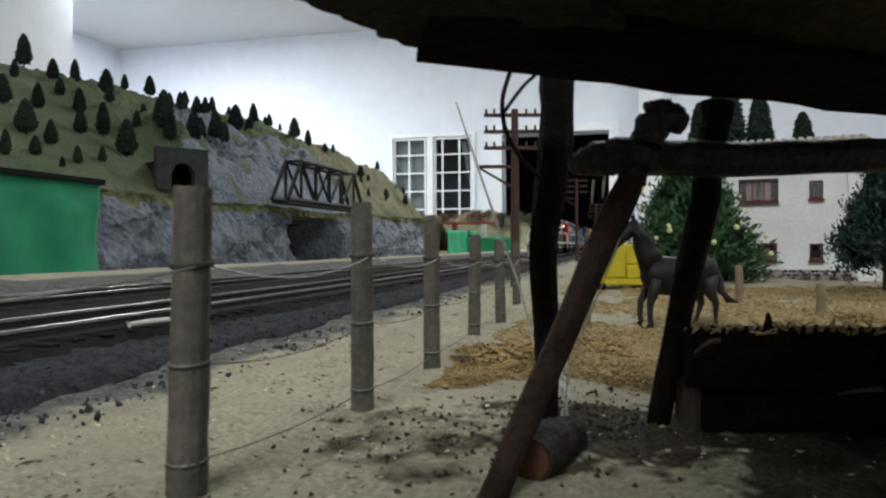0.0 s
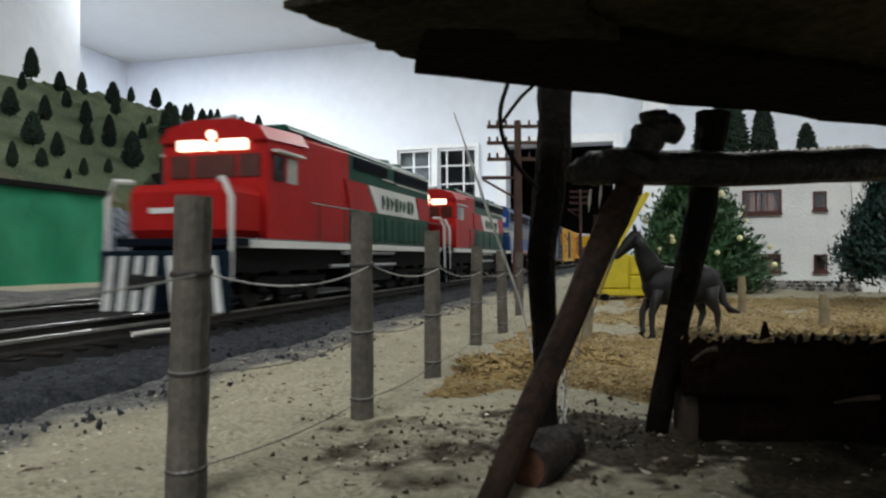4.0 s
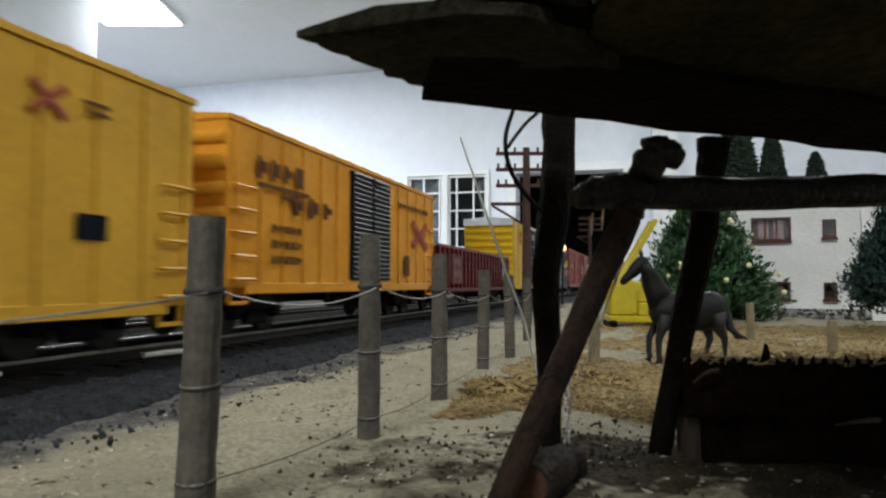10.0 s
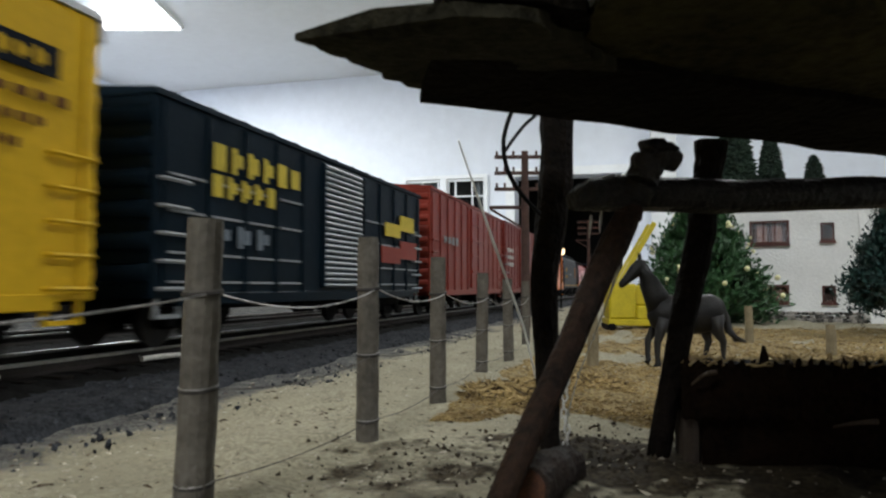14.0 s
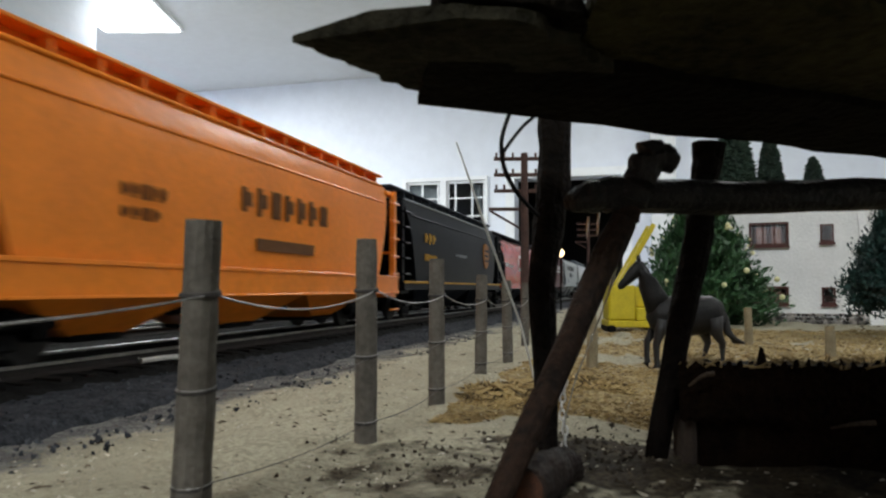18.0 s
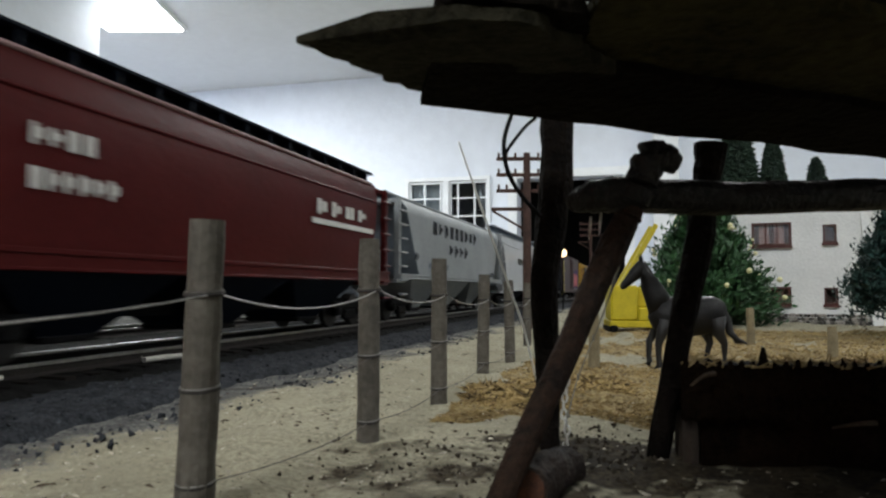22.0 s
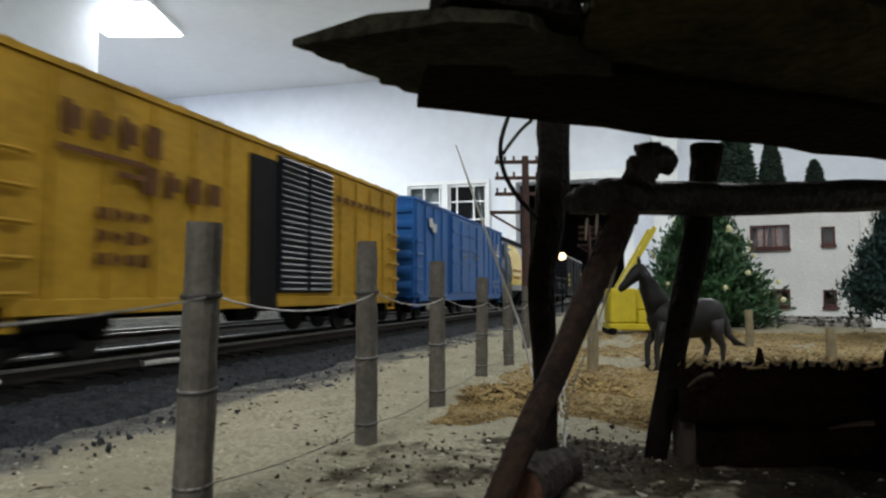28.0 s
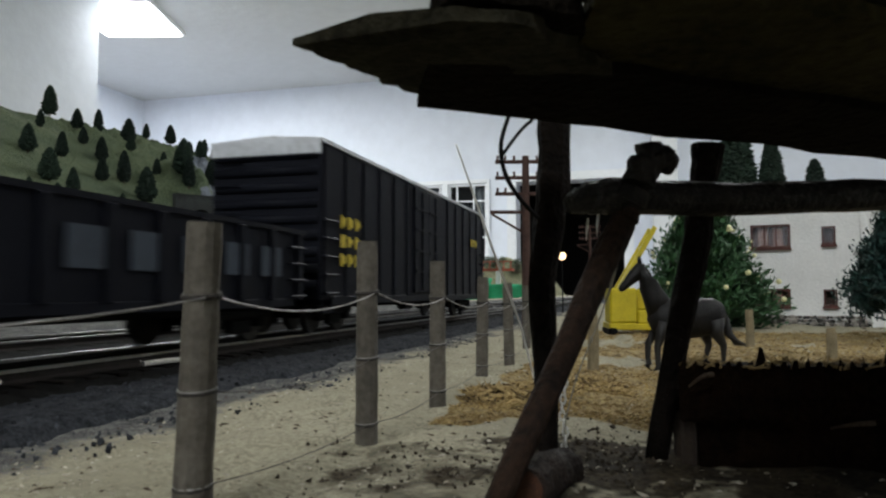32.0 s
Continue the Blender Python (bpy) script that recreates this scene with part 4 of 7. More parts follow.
def clump(bm, c, s, mi, long=True):
    q = Euler((rng.random() * 6, rng.random() * 6, rng.random() * 6)).to_matrix()
    if long:
        q = Euler((rng.gauss(0, 0.35), rng.gauss(0, 0.35), rng.random() * 6.28)).to_matrix() @ Matrix.Diagonal((2.3, 0.34, 0.34))
    v5 = [bm.verts.new(c + q @ Vector(v) * s) for v in ((1.1, 0, 0), (-0.6, 0.8, 0), (-0.5, -0.7, 0.2), (0, 0, 0.8), (0.1, 0, -0.7))]
    for a, b, d in ((0, 1, 3), (1, 2, 3), (2, 0, 3), (1, 0, 4), (2, 1, 4), (0, 2, 4)):
        bm.faces.new((v5[a], v5[b], v5[d])).material_index = mi


i = 0
while i < 26000:
    y = 0.095 + rng.random() ** 1.5 * 0.27
    x = rng.uniform(-0.03, 0.02 + y * 0.45)
    i += 1
    if not in_straw(x, y):
        continue
    s = rng.uniform(0.0002, 0.00062) * (0.8 + y)
    clump(bm, Vector((x, y, ground_z(x, y) + s * 0.3)), s, 1 if rng.random() < 0.10 else 0)
# two low heaps
for hx, hy, hr in ((-0.020, 0.120, 0.010), (-0.010, 0.135, 0.008), (-0.026, 0.128, 0.005), (0.020, 0.30, 0.02), (0.055, 0.20, 0.006)):
    for j in range(900):
        a, r = rng.random() * 6.28, hr * math.sqrt(rng.random())
        x, y = hx + r * math.cos(a), hy + r * math.sin(a) * 0.7
        clump(bm, Vector((x, y, ground_z(x, y) + hr * 0.28 * (1 - (r / hr) ** 2) * rng.random())), rng.uniform(0.0004, 0.0011), 1 if rng.random() < 0.2 else 0)
solid("straw_litter", bm, [STRAW, mat("dark_straw", (0.12, 0.08, 0.035), 0.95, scale=200)], "ochre straw and turf strewn over the paddock", "straw", kind="stuff")
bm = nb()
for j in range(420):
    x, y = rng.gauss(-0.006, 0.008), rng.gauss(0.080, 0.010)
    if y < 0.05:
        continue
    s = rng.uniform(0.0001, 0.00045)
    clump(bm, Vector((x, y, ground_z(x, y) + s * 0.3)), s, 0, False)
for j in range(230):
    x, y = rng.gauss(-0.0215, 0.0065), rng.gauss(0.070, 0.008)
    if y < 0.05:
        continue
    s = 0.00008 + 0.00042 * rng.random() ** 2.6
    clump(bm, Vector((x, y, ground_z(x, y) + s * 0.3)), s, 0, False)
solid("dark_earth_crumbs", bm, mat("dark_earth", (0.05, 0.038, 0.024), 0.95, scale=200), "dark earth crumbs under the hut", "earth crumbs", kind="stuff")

# the horse
HORSE = mat("grey_horse_coat", (0.012, 0.011, 0.0105), 0.5, scale=320, var=0.3, bump=0.35, color2=(0.0035, 0.0035, 0.004), spec=0.22)
HMANE = mat("dark_mane", (0.009, 0.008, 0.008), 0.6, scale=300, var=0.2)
hs = thing("toy_horse", "grey toy horse with dark legs trotting over the straw", "horse", pose(0.0086, 0.1745, 0.0004, 0, 0, 195.3) @ Matrix.Diagonal((0.93, 1.15, 1.06, 1)))
H = lambda *p: [(a * K, b * K, c * K, d * K, e * K) for a, b, c, d, e in p]
part("body", tube(nb(), H((-10.6, 0, 12.0, 0.5, 0.8), (-10.1, 0, 12.0, 2.1, 2.6), (-8.2, 0, 11.7, 3.0, 3.9), (-5.0, 0, 11.3, 3.2, 4.1), (-1.0, 0, 10.9, 3.3, 4.2), (3.4, 0, 11.3, 3.1, 4.2), (6.2, 0, 11.9, 2.5, 3.6), (7.6, 0, 12.5, 1.1, 1.9)), 20), HORSE, hs, smooth=True)
part("neck", tube(nb(), H((4.9, 0, 12.6, 2.2, 3.5), (6.5, 0, 15.6, 1.8, 2.8), (8.0, 0, 18.3, 1.5, 2.3), (9.2, 0, 20.6, 1.2, 1.8), (9.8, 0, 22.2, 0.8, 1.0)), 14), HORSE, hs, smooth=True)
hd = part("head", tube(nb(), H((8.6, 0, 21.6, 0.9, 1.2), (10.0, 0, 21.4, 1.3, 1.8), (11.6, 0, 20.2, 1.15, 1.5), (13.2, 0, 18.7, 0.85, 1.05), (14.4, 0, 17.7, 0.8, 0.9), (15.0, 0, 17.2, 0.4, 0.45)), 12), HORSE, hs, smooth=True)
for s in (-0.55, 0.55):
    part("ear", tube(nb(), [(9.9 * K, s * K, 22.8 * K, 0.35 * K), (10.0 * K, s * 1.2 * K, 23.7 * K, 0.3 * K), (10.1 * K, s * 1.2 * K, 24.6 * K, 0.05 * K)], 8), HORSE, hd)
part("mane", tube(nb(), H((5.0, 0, 16.3, 0.4, 1.0), (7.0, 0, 18.6, 0.4, 1.0), (8.4, 0, 20.8, 0.4, 1.0), (9.3, 0, 22.9, 0.3, 0.7)), 8), HMANE, hs, smooth=True)
for pts in ([(5.0, 1.3, 10.5, 1.8, 2.0), (5.6, 1.3, 7.4, 1.2, 1.25), (6.4, 1.3, 5.2, 0.85, 0.9), (6.4, 1.3, 2.2, 0.65, 0.65), (6.2, 1.3, 0.9, 0.75, 0.75), (6.8, 1.3, -0.4, 0.9, 0.9)],
            [(5.0, -1.3, 10.5, 1.8, 2.0), (6.4, -1.3, 7.6, 1.15, 1.2), (7.8, -1.3, 5.6, 0.85, 0.85), (7.9, -1.3, 2.6, 0.65, 0.65), (7.7, -1.3, 1.4, 0.75, 0.75), (8.2, -1.3, 0.6, 0.85, 0.85)],
            [(-7.6, 1.4, 11.0, 2.2, 2.9), (-8.2, 1.4, 7.6, 1.4, 1.6), (-9.6, 1.3, 5.4, 0.8, 0.9), (-9.6, 1.3, 2.2, 0.45, 0.45), (-9.4, 1.3, 1.0, 0.62, 0.62), (-8.8, 1.3, 0.0, 0.75, 0.75)],
            [(-7.0, -1.4, 11.0, 2.2, 2.9), (-6.4, -1.4, 7.6, 1.4, 1.6), (-7.2, -1.3, 5.2, 0.8, 0.9), (-6.2, -1.3, 2.2, 0.45, 0.45), (-5.8, -1.3, 1.0, 0.62, 0.62), (-5.2, -1.3, 0.0, 0.75, 0.75)]):
    part("leg", tube(nb(), H(*pts), 10), HMANE, hs, "dark slender leg", smooth=True)
part("tail", tube(nb(), H((-10.0, 0, 13.2, 0.5, 0.5), (-11.0, 0, 10.6, 0.9, 0.9), (-11.6, 0, 7.8, 1.0, 1.0), (-13.2, 0, 6.0, 0.8, 0.8), (-15.6, 0, 5.4, 0.25, 0.25)), 8), HMANE, hs, smooth=True)

# the house behind the paddock
HM = pose(0.0560, 0.432, 0.0, 0, 0, -10.3)
house = thing("stucco_house", "two-storey white stucco model house with brown windows", "house", HM)
HOLES = [(0.001, 0.0200, 0.0115, 0.0187), (0.0032, 0.0207, 0.0432, 0.0537), (0.0378, 0.0425, 0.0115, 0.0185), (0.0378, 0.0425, 0.0443, 0.0520)]
xs = sorted({-0.03, 0.058, *[h[0] for h in HOLES], *[h[1] for h in HOLES]})
zs = sorted({0.0, 0.072, *[h[2] for h in HOLES], *[h[3] for h in HOLES]})
wm2 = nb()
WV = {}


def wall_vert(i, j, y):
    if (i, j, y) not in WV:
        WV[i, j, y] = wm2.verts.new((xs[i], y, zs[j]))
    return WV[i, j, y]


def walled(i, j):
    if not (0 <= i < len(xs) - 1 and 0 <= j < len(zs) - 1):
        return False
    return not any(h[0] <= xs[i] < h[1] and h[2] <= zs[j] < h[3] for h in HOLES)


for i in range(len(xs) - 1):
    for j in range(len(zs) - 1):
        if not walled(i, j):
            continue
        for y in (0.0, 0.003):
            q4 = [wall_vert(a, b, y) for a, b in ((i, j), (i + 1, j), (i + 1, j + 1), (i, j + 1))]
            wm2.faces.new(q4 if y == 0 else q4[::-1])
        for (di, dj), (a, b) in (((-1, 0), ((i, j), (i, j + 1))), ((1, 0), ((i + 1, j + 1), (i + 1, j))), ((0, -1), ((i + 1, j), (i, j))), ((0, 1), ((i, j + 1), (i + 1, j + 1)))):
            if not walled(i + di, j + dj):
                wm2.faces.new([wall_vert(*a, 0.0), wall_vert(*b, 0.0), wall_vert(*b, 0.003), wall_vert(*a, 0.003)])
part("front_wall", wm2, STUCCO, house)
part("side_wall", bx(-0.03, -0.027, 0.003, 0.06, 0, 0.072), STUCCO, house)
part("side_wall", bx(0.055, 0.058, 0.003, 0.06, 0, 0.072), STUCCO, house)
part("rear_wall", bx(-0.027, 0.055, 0.057, 0.06, 0, 0.072), STUCCO, house)
part("floor_slab", bx(-0.027, 0.055, 0.003, 0.057, 0.036, 0.038), BROWNW, house)
for x0, x1, z0, z1 in HOLES:
    w = part("window", bx(x0, x1, 0.0012, 0.0015, z0, z1), PANE, house, "small window pane")
    w.visible_shadow = False
    # sheet behind the pane that carries the room's shade in its brown
    part("room_shade_sheet", bx(x0 - 0.001, x1 + 0.001, 0.0045, 0.005, z0 - 0.001, z1 + 0.001), mat("painted_room_shade", (0.045, 0.02, 0.016), 0.9, scale=300, var=0.4), w, "dark brown sheet with the room's shade in its colour")
    bm = nb()
    t = 0.0012 if x1 - x0 > 0.01 else 0.0009
    for a in ((x0 - t, x0, z0 - t, z1 + t), (x1, x1 + t, z0 - t, z1 + t), (x0, x1, z1, z1 + t), (x0, x1, z0 - t, z0)):
        box(bm, a[0], a[1], -0.0008, 0.0022, a[2], a[3])
    part("window_frame", bm, BROWNW, w, "brown wooden frame")
    if x1 - x0 > 0.01:
        bm = nb()
        for f2 in (0.33, 0.66):
            xm = x0 + (x1 - x0) * f2
            box(bm, xm - 0.0004, xm + 0.0004, 0.0002, 0.0012, z0, z1)
        part("glazing_bar", bm, BROWNW, w)
        for x in (x0 + 0.0025, x1 - 0.0075):
            part("curtain", bx(x, x + 0.005, 0.0017, 0.0020, z0, z1), mat("lace", (0.24, 0.13, 0.11), 0.9, scale=900, var=0.5), w)
    part("sill", bx(x0 - 0.0015, x1 + 0.0015, -0.0020, -0.0009, z0 - 0.0024, z0 - t), BROWNW, w)
wing = part("wing_wall", bx(0, 0.05, 0, 0.003, 0, 0.072), STUCCO, house)
wing.matrix_basis = pose(0.056, -0.001, 0, 0, 0, -32)
but = nb()
v = [but.verts.new(p) for p in ((0.058, -0.012, 0), (0.064, -0.012, 0), (0.054, -0.0005, 0.066), (0.057, -0.0005, 0.066), (0.058, 0.0, 0), (0.064, 0.0, 0))]
for f2 in ((0, 1, 3, 2), (0, 2, 4), (1, 5, 3), (0, 4, 5, 1)):
    but.faces.new([v[i2] for i2 in f2])
part("buttress", but, STUCCO, house)
ROOFH = mat("tan_tile_roof", (0.34, 0.31, 0.26), 0.85, scale=120, color2=(0.22, 0.20, 0.17))
for y0, y1, z0, z1 in ((-0.006, 0.030, 0.0700, 0.0785), (0.066, 0.030, 0.0700, 0.0785)):
    for i in range(24):
        x = -0.035 + i * 0.0043
        part("roof_tile", tube(nb(), [(x, y0, z0 + 0.0015, 0.0023), (x, y1, z1, 0.0023)], 6), ROOFH, house, "row of tan roof tiles")
for i in range(150):
    rng2 = random.Random(i)
    row = i // 50
    r = rng2.uniform(0.0009, 0.0016) * (1.15 - 0.15 * row)
    x = -0.030 + (i % 50 + 0.5 * (row % 2)) * 0.00185 + rng2.uniform(-0.0004, 0.0004)
    st = nb()
    bmesh.ops.create_icosphere(st, subdivisions=1, radius=r)
    for vv in st.verts:
        vv.co = Vector((x + vv.co.x * 1.2, -0.0012 + 0.0004 * row + vv.co.y * 0.8, 0.0009 + 0.0019 * row + vv.co.z * 0.95)) + Vector((rng2.uniform(-1, 1), rng2.uniform(-1, 1), rng2.uniform(-1, 1))) * 0.00025
    part("stone", st, STONEM, house)


# trees of the paddock
def leaf_tree(name, label, m, h, r, n, material, fruits=0, base=0.12, kind="cone", seed=1):
    t = thing(name, label, "tree", m)
    part("trunk", tube(nb(), [(0, 0, -0.002, r * 0.13), (0, 0, h * 0.5, r * 0.09), (0, 0, h * 0.9, r * 0.03)], 8), TRUNKM, t)
    rng2 = random.Random(seed)
    bm = nb()
    tops3 = []
    nl = 46
    for j in range(nl):
        s = (j + 0.5) / nl
        z = h * (base + (0.96 - base) * s)
        rr = r * (1 - s) ** (0.8 if kind == "cone" else 0.45) * rng2.uniform(0.8, 1.12) + 0.04 * r
        a = j * 2.399 + rng2.uniform(-0.3, 0.3)
        tip = Vector((math.cos(a) * rr, math.sin(a) * rr, z + (0.06 * h if kind != "cone" else -0.02 * h)))
        part("limb", tube(nb(), [(0, 0, z - 0.03 * h, r * 0.03), (*tip, r * 0.008)], 5), TRUNKM, t)
        for k3 in range(n // nl):
            q = rng2.random() ** 0.6
            c = Vector((0, 0, z - 0.03 * h)).lerp(tip, q) + Vector([rng2.gauss(0, 1) for _ in range(3)]) * r * 0.10 * (1.2 - 0.5 * s)
            d = Vector([rng2.gauss(0, 1) for _ in range(3)]).normalized()
            d2 = (tip.normalized() + d * 0.9).normalized()
            sd = d2.cross(d).normalized()
            l = r * rng2.uniform(0.035, 0.075)
            w = l * 0.36
            nrm = d2.cross(sd)
            v1 = [bm.verts.new(p) for p in (c - d2 * l, c + sd * w + nrm * w * 0.4, c + d2 * l, c - sd * w + nrm * w * 0.4)]
            bm.faces.new((v1[0], v1[1], v1[2]))
            bm.faces.new((v1[0], v1[2], v1[3]))
        tops3.append(tip)
    part("crown", bm, material, t)
    for j in range(fruits):
        tip = tops3[rng2.randrange(len(tops3))]
        p = tip + Vector((tip.x, tip.y, 0)).normalized() * r * rng2.uniform(0.10, 0.2)
        p.z = tip.z + rng2.uniform(-0.04, 0.04) * h
        st = nb()
        bmesh.ops.create_icosphere(st, subdivisions=2, radius=r * rng2.uniform(0.020, 0.042))
        ob = part("fruit", st, FRUIT, t, "pale yellow fruit", smooth=True)
        ob.matrix_basis = Matrix.Translation(p)
    return t


FRUIT = mat("pale_fruit", (0.78, 0.74, 0.42), 0.4, scale=200, var=0.1)
LEAF = mat("leaf_green", (0.022, 0.070, 0.022), 0.5, scale=300, var=0.5, bump=0, rand=0.2)
LEAFB = mat("blue_green_needles", (0.009, 0.040, 0.033), 0.5, scale=300, var=0.5, bump=0)
leaf_tree("fruit_tree", "broad dark green tree hung with pale yellow fruit", pose(0.0303, 0.395, 0), 0.072, 0.034, 23000, LEAF, 90, 0.08, "cone", 3)
leaf_tree("conifer_tree", "blue-green plastic conifer with a short trunk beside the house", pose(0.0934, 0.3060, 0), 0.054, 0.0215, 26000, LEAFB, 0, 0.24, "cone", 4)
leaf_tree("shrub", "small brown tuft in the paddock", pose(0.078, 0.212, -0.001), 0.008, 0.005, 500, mat("brown_tuft", (0.12, 0.07, 0.03), 0.9, scale=300), 0, 0.05, "round", 6)
for x, y, h, r in ((0.056, 0.637, 0.136, 0.017), (0.077, 0.645, 0.172, 0.024), (0.103, 0.640, 0.146, 0.018), (0.134, 0.636, 0.124, 0.018), (0.215, 0.68, 0.115, 0.018)):
    ct = thing("conifer_tree", "dark green conifer standing behind the house roof", "tree", pose(x, y, 0))
    part("trunk", tube(nb(), [(0, 0, -0.002, r * 0.14), (0, 0, h * 0.5, r * 0.1)], 8), TRUNKM, ct)
    part("crown", conifer_mesh(int(x * 1000), h, r, 1900, 0.16, 0.5), None, ct)

# yellow machine
YM = mat("machine_yellow", (0.56, 0.45, 0.016), 0.5, scale=200, var=0.12)
ym = thing("yellow_loader", "bright yellow toy loader with raised arm behind the horse", "loader", pose(-0.004, 0.324, 0, 0, 0, 10))
part("chassis", bx(-0.011, 0.011, -0.006, 0.016, 0.0022, 0.0050, bevel=0.0004), YM, ym)
part("engine_cover", bx(-0.0105, 0.001, -0.0050, 0.014, 0.005, 0.0200, bevel=0.0008), YM, ym)
part("step", bx(0.001, 0.0105, -0.0060, 0.006, 0.005, 0.0105, bevel=0.0005), YM, ym)
part("cab", bx(0.001, 0.0105, 0.000, 0.0155, 0.0105, 0.0195, bevel=0.0008), YM, ym)
boom = part("boom", bx(-0.0015, 0.031, -0.0068, -0.0050, -0.0009, 0.0012, bevel=0.0003), YM, ym, "raised yellow lifting arm")
boom.matrix_basis = pose(-0.0055, 0.006, 0.0195, 0, -60, 0)
part("boom_arm", bx(-0.0015, 0.031, 0.0050, 0.0068, -0.0009, 0.0012, bevel=0.0003), YM, boom)
part("boom_plate", bx(0.0, 0.0105, -0.0049, 0.0049, -0.0004, 0.0004, bevel=0.0001), YM, boom)
for xx in (0.0106, 0.0205, 0.0295):
    part("cross_bar", bx(xx, xx + 0.0014, -0.0049, 0.0049, -0.0006, 0.0006, bevel=0.0002), YM, boom)
for s in (-0.0095, 0.0095):
    part("crawler", bx(s - 0.0018, s + 0.0018, -0.007, 0.017, 0, 0.0032, bevel=0.0008), BLACKM, ym)


# telegraph poles
def pole(x, y, h, s=1.0):
    p = thing("telegraph_pole", "brown wooden telegraph pole with three cross-arms", "telegraph pole", pose(x, y, 0, 0, 0, 14), "telegraph poles")
    part("mast", tube(nb(), [(0, 0, -0.004, 0.0021 * s), (0, 0, h, 0.0014 * s)], 10), POLEW, p)
    for i in range(3):
        z = h - 0.0035 - 0.0068 * i * s
        a = part("cross_arm", bx(-0.0128 * s, 0.0128 * s, -0.0009, 0.0007, z, z + 0.0014 * s, bevel=0.0001), POLEW, p)
        for xx in (-0.0118, -0.0085, -0.0048, 0.0048, 0.0085, 0.0118):
            part("insulator", tube(nb(), [(xx * s, 0, z + 0.0014 * s, 0.0005 * s), (xx * s, 0, z + 0.0030 * s, 0.0005 * s), (xx * s, 0, z + 0.0034 * s, 0.0003 * s)], 8), POLEW, a)
    z = h - 0.0245 * s
    part("bracket", box(nb(), -0.0150 * s, 0, -0.0008, 0.0006, z, z + 0.0014 * s), POLEW, p)
    part("brace", tube(nb(), [(-0.0145 * s, 0, z, 0.0006), (0, 0, z - 0.0085 * s, 0.0006)], 6), POLEW, p)


pole(-0.0515, 0.332, 0.0815, 1.1)
pole(-0.0600, 0.870, 0.098, 1.0)
pole(-0.0600, 1.40, 0.098, 1.0)

# small signal lamp beyond the paddock
sg = thing("street_lamp", "small model street lamp with a warm lit globe", "street lamp", pose(-0.066, 0.62, 0))
part("mast", tube(nb(), [(0, 0, -0.002, 0.0007), (0, 0, 0.046, 0.0005)], 8), BLACKM, sg)
st = nb()
bmesh.ops.create_icosphere(st, subdivisions=2, radius=0.0034)
bmesh.ops.translate(st, verts=st.verts, vec=(0, 0, 0.049))
part("globe", st, glow("globe_glow", (1.0, 0.72, 0.40), 3), sg, "warm glowing globe", smooth=True)

# far end of the layout
far = new("far_hill", grid("far_hill", spaced((-1.1, -0.35, 40)), spaced((2.9, 3.7, 40)), lambda x, y: (x, y, -0.03 + 0.17 * sm(2.88, 3.15, y) * sm(-0.33, -0.5, x) * (0.85 + 0.35 * fb(x, y, 0, 4, 4))), GRASSDRY))
tagged(far, "low ochre hill at the far end of the layout", "hill", kind="structure")
for i in range(14):
    rng2 = random.Random(i + 90)
    x, y = -0.86 + i * 0.034, 3.12 + rng2.uniform(-0.08, 0.1)
    leaf_tree("shrub", "green shrub on the far hill", pose(x, y, 0.10), 0.065 * rng2.uniform(0.7, 1.2), 0.042, 1700, LEAF, 0, 0.05, "round", i)
OXB = mat("rust_red_wood", (0.36, 0.07, 0.045), 0.8, scale=60, var=0.3)
tb = thing("trestle_bridge", "rust red trestle bridge at the far end", "bridge", pose(-0.66, 2.86, 0))
part("deck", bx(-0.16, 0.16, -0.02, 0.02, 0.105, 0.113), OXB, tb)
for i in range(12):
    x = -0.155 + i * 0.028
    part("rail_post", bx(x - 0.002, x + 0.002, -0.02, -0.016, 0.113, 0.140), OXB, tb)
part("top_rail", bx(-0.16, 0.16, -0.0195, -0.0165, 0.1402, 0.144), OXB, tb)
for x in (-0.13, -0.02, 0.10):
    part("pier", bx(x - 0.008, x + 0.008, -0.014, 0.014, -0.03, 0.105), TRIMP if x > 0.05 else OXB, tb)

# ---- the train: every vehicle stands with its front at y = 0 and the rail top at z = 0; sizes here are in millimetres ----



def paint(name, c, rough=0.38, var=0.10, c2=None):
    c = [v * 0.92 for v in c]
    return mat(name, c, rough, var=var, scale=55, bump=0.06, fine=10, color2=c2, spec=0.05 if max(c) < 0.10 else (0.24 if rough < 0.31 else 0.10))


P_RED = paint("red_paint", (0.42, 0.016, 0.015), 0.42)
P_GREEN = paint("dark_green_paint", (0.015, 0.075, 0.05))
P_WHITE = paint("white_paint", (0.75, 0.75, 0.72))
P_BLUE = paint("blue_paint", (0.025, 0.085, 0.33))
P_DKBLUE = paint("steel_blue_paint", (0.03, 0.075, 0.15))
P_GREYB = paint("grey_paint", (0.19, 0.225, 0.265))
P_NAVY = paint("navy_car_paint", (0.008, 0.022, 0.055))
P_YELLOW = paint("yellow_car_paint", (0.80, 0.45, 0.055))
P_ORYEL = paint("orange_yellow_paint", (0.90, 0.40, 0.04))
P_BRYEL = paint("bright_yellow_paint", (0.74, 0.46, 0.022))
P_OLDYEL = paint("weathered_yellow_paint", (0.50, 0.29, 0.03), 0.6, 0.2)
P_MAROON = paint("maroon_paint", (0.15, 0.018, 0.018))
P_OXIDE = paint("oxide_red_paint", (0.28, 0.045, 0.03))
P_CNRED = paint("brown_red_paint", (0.24, 0.04, 0.03))
P_DKGREEN = paint("black_green_paint", (0.006, 0.0145, 0.024))
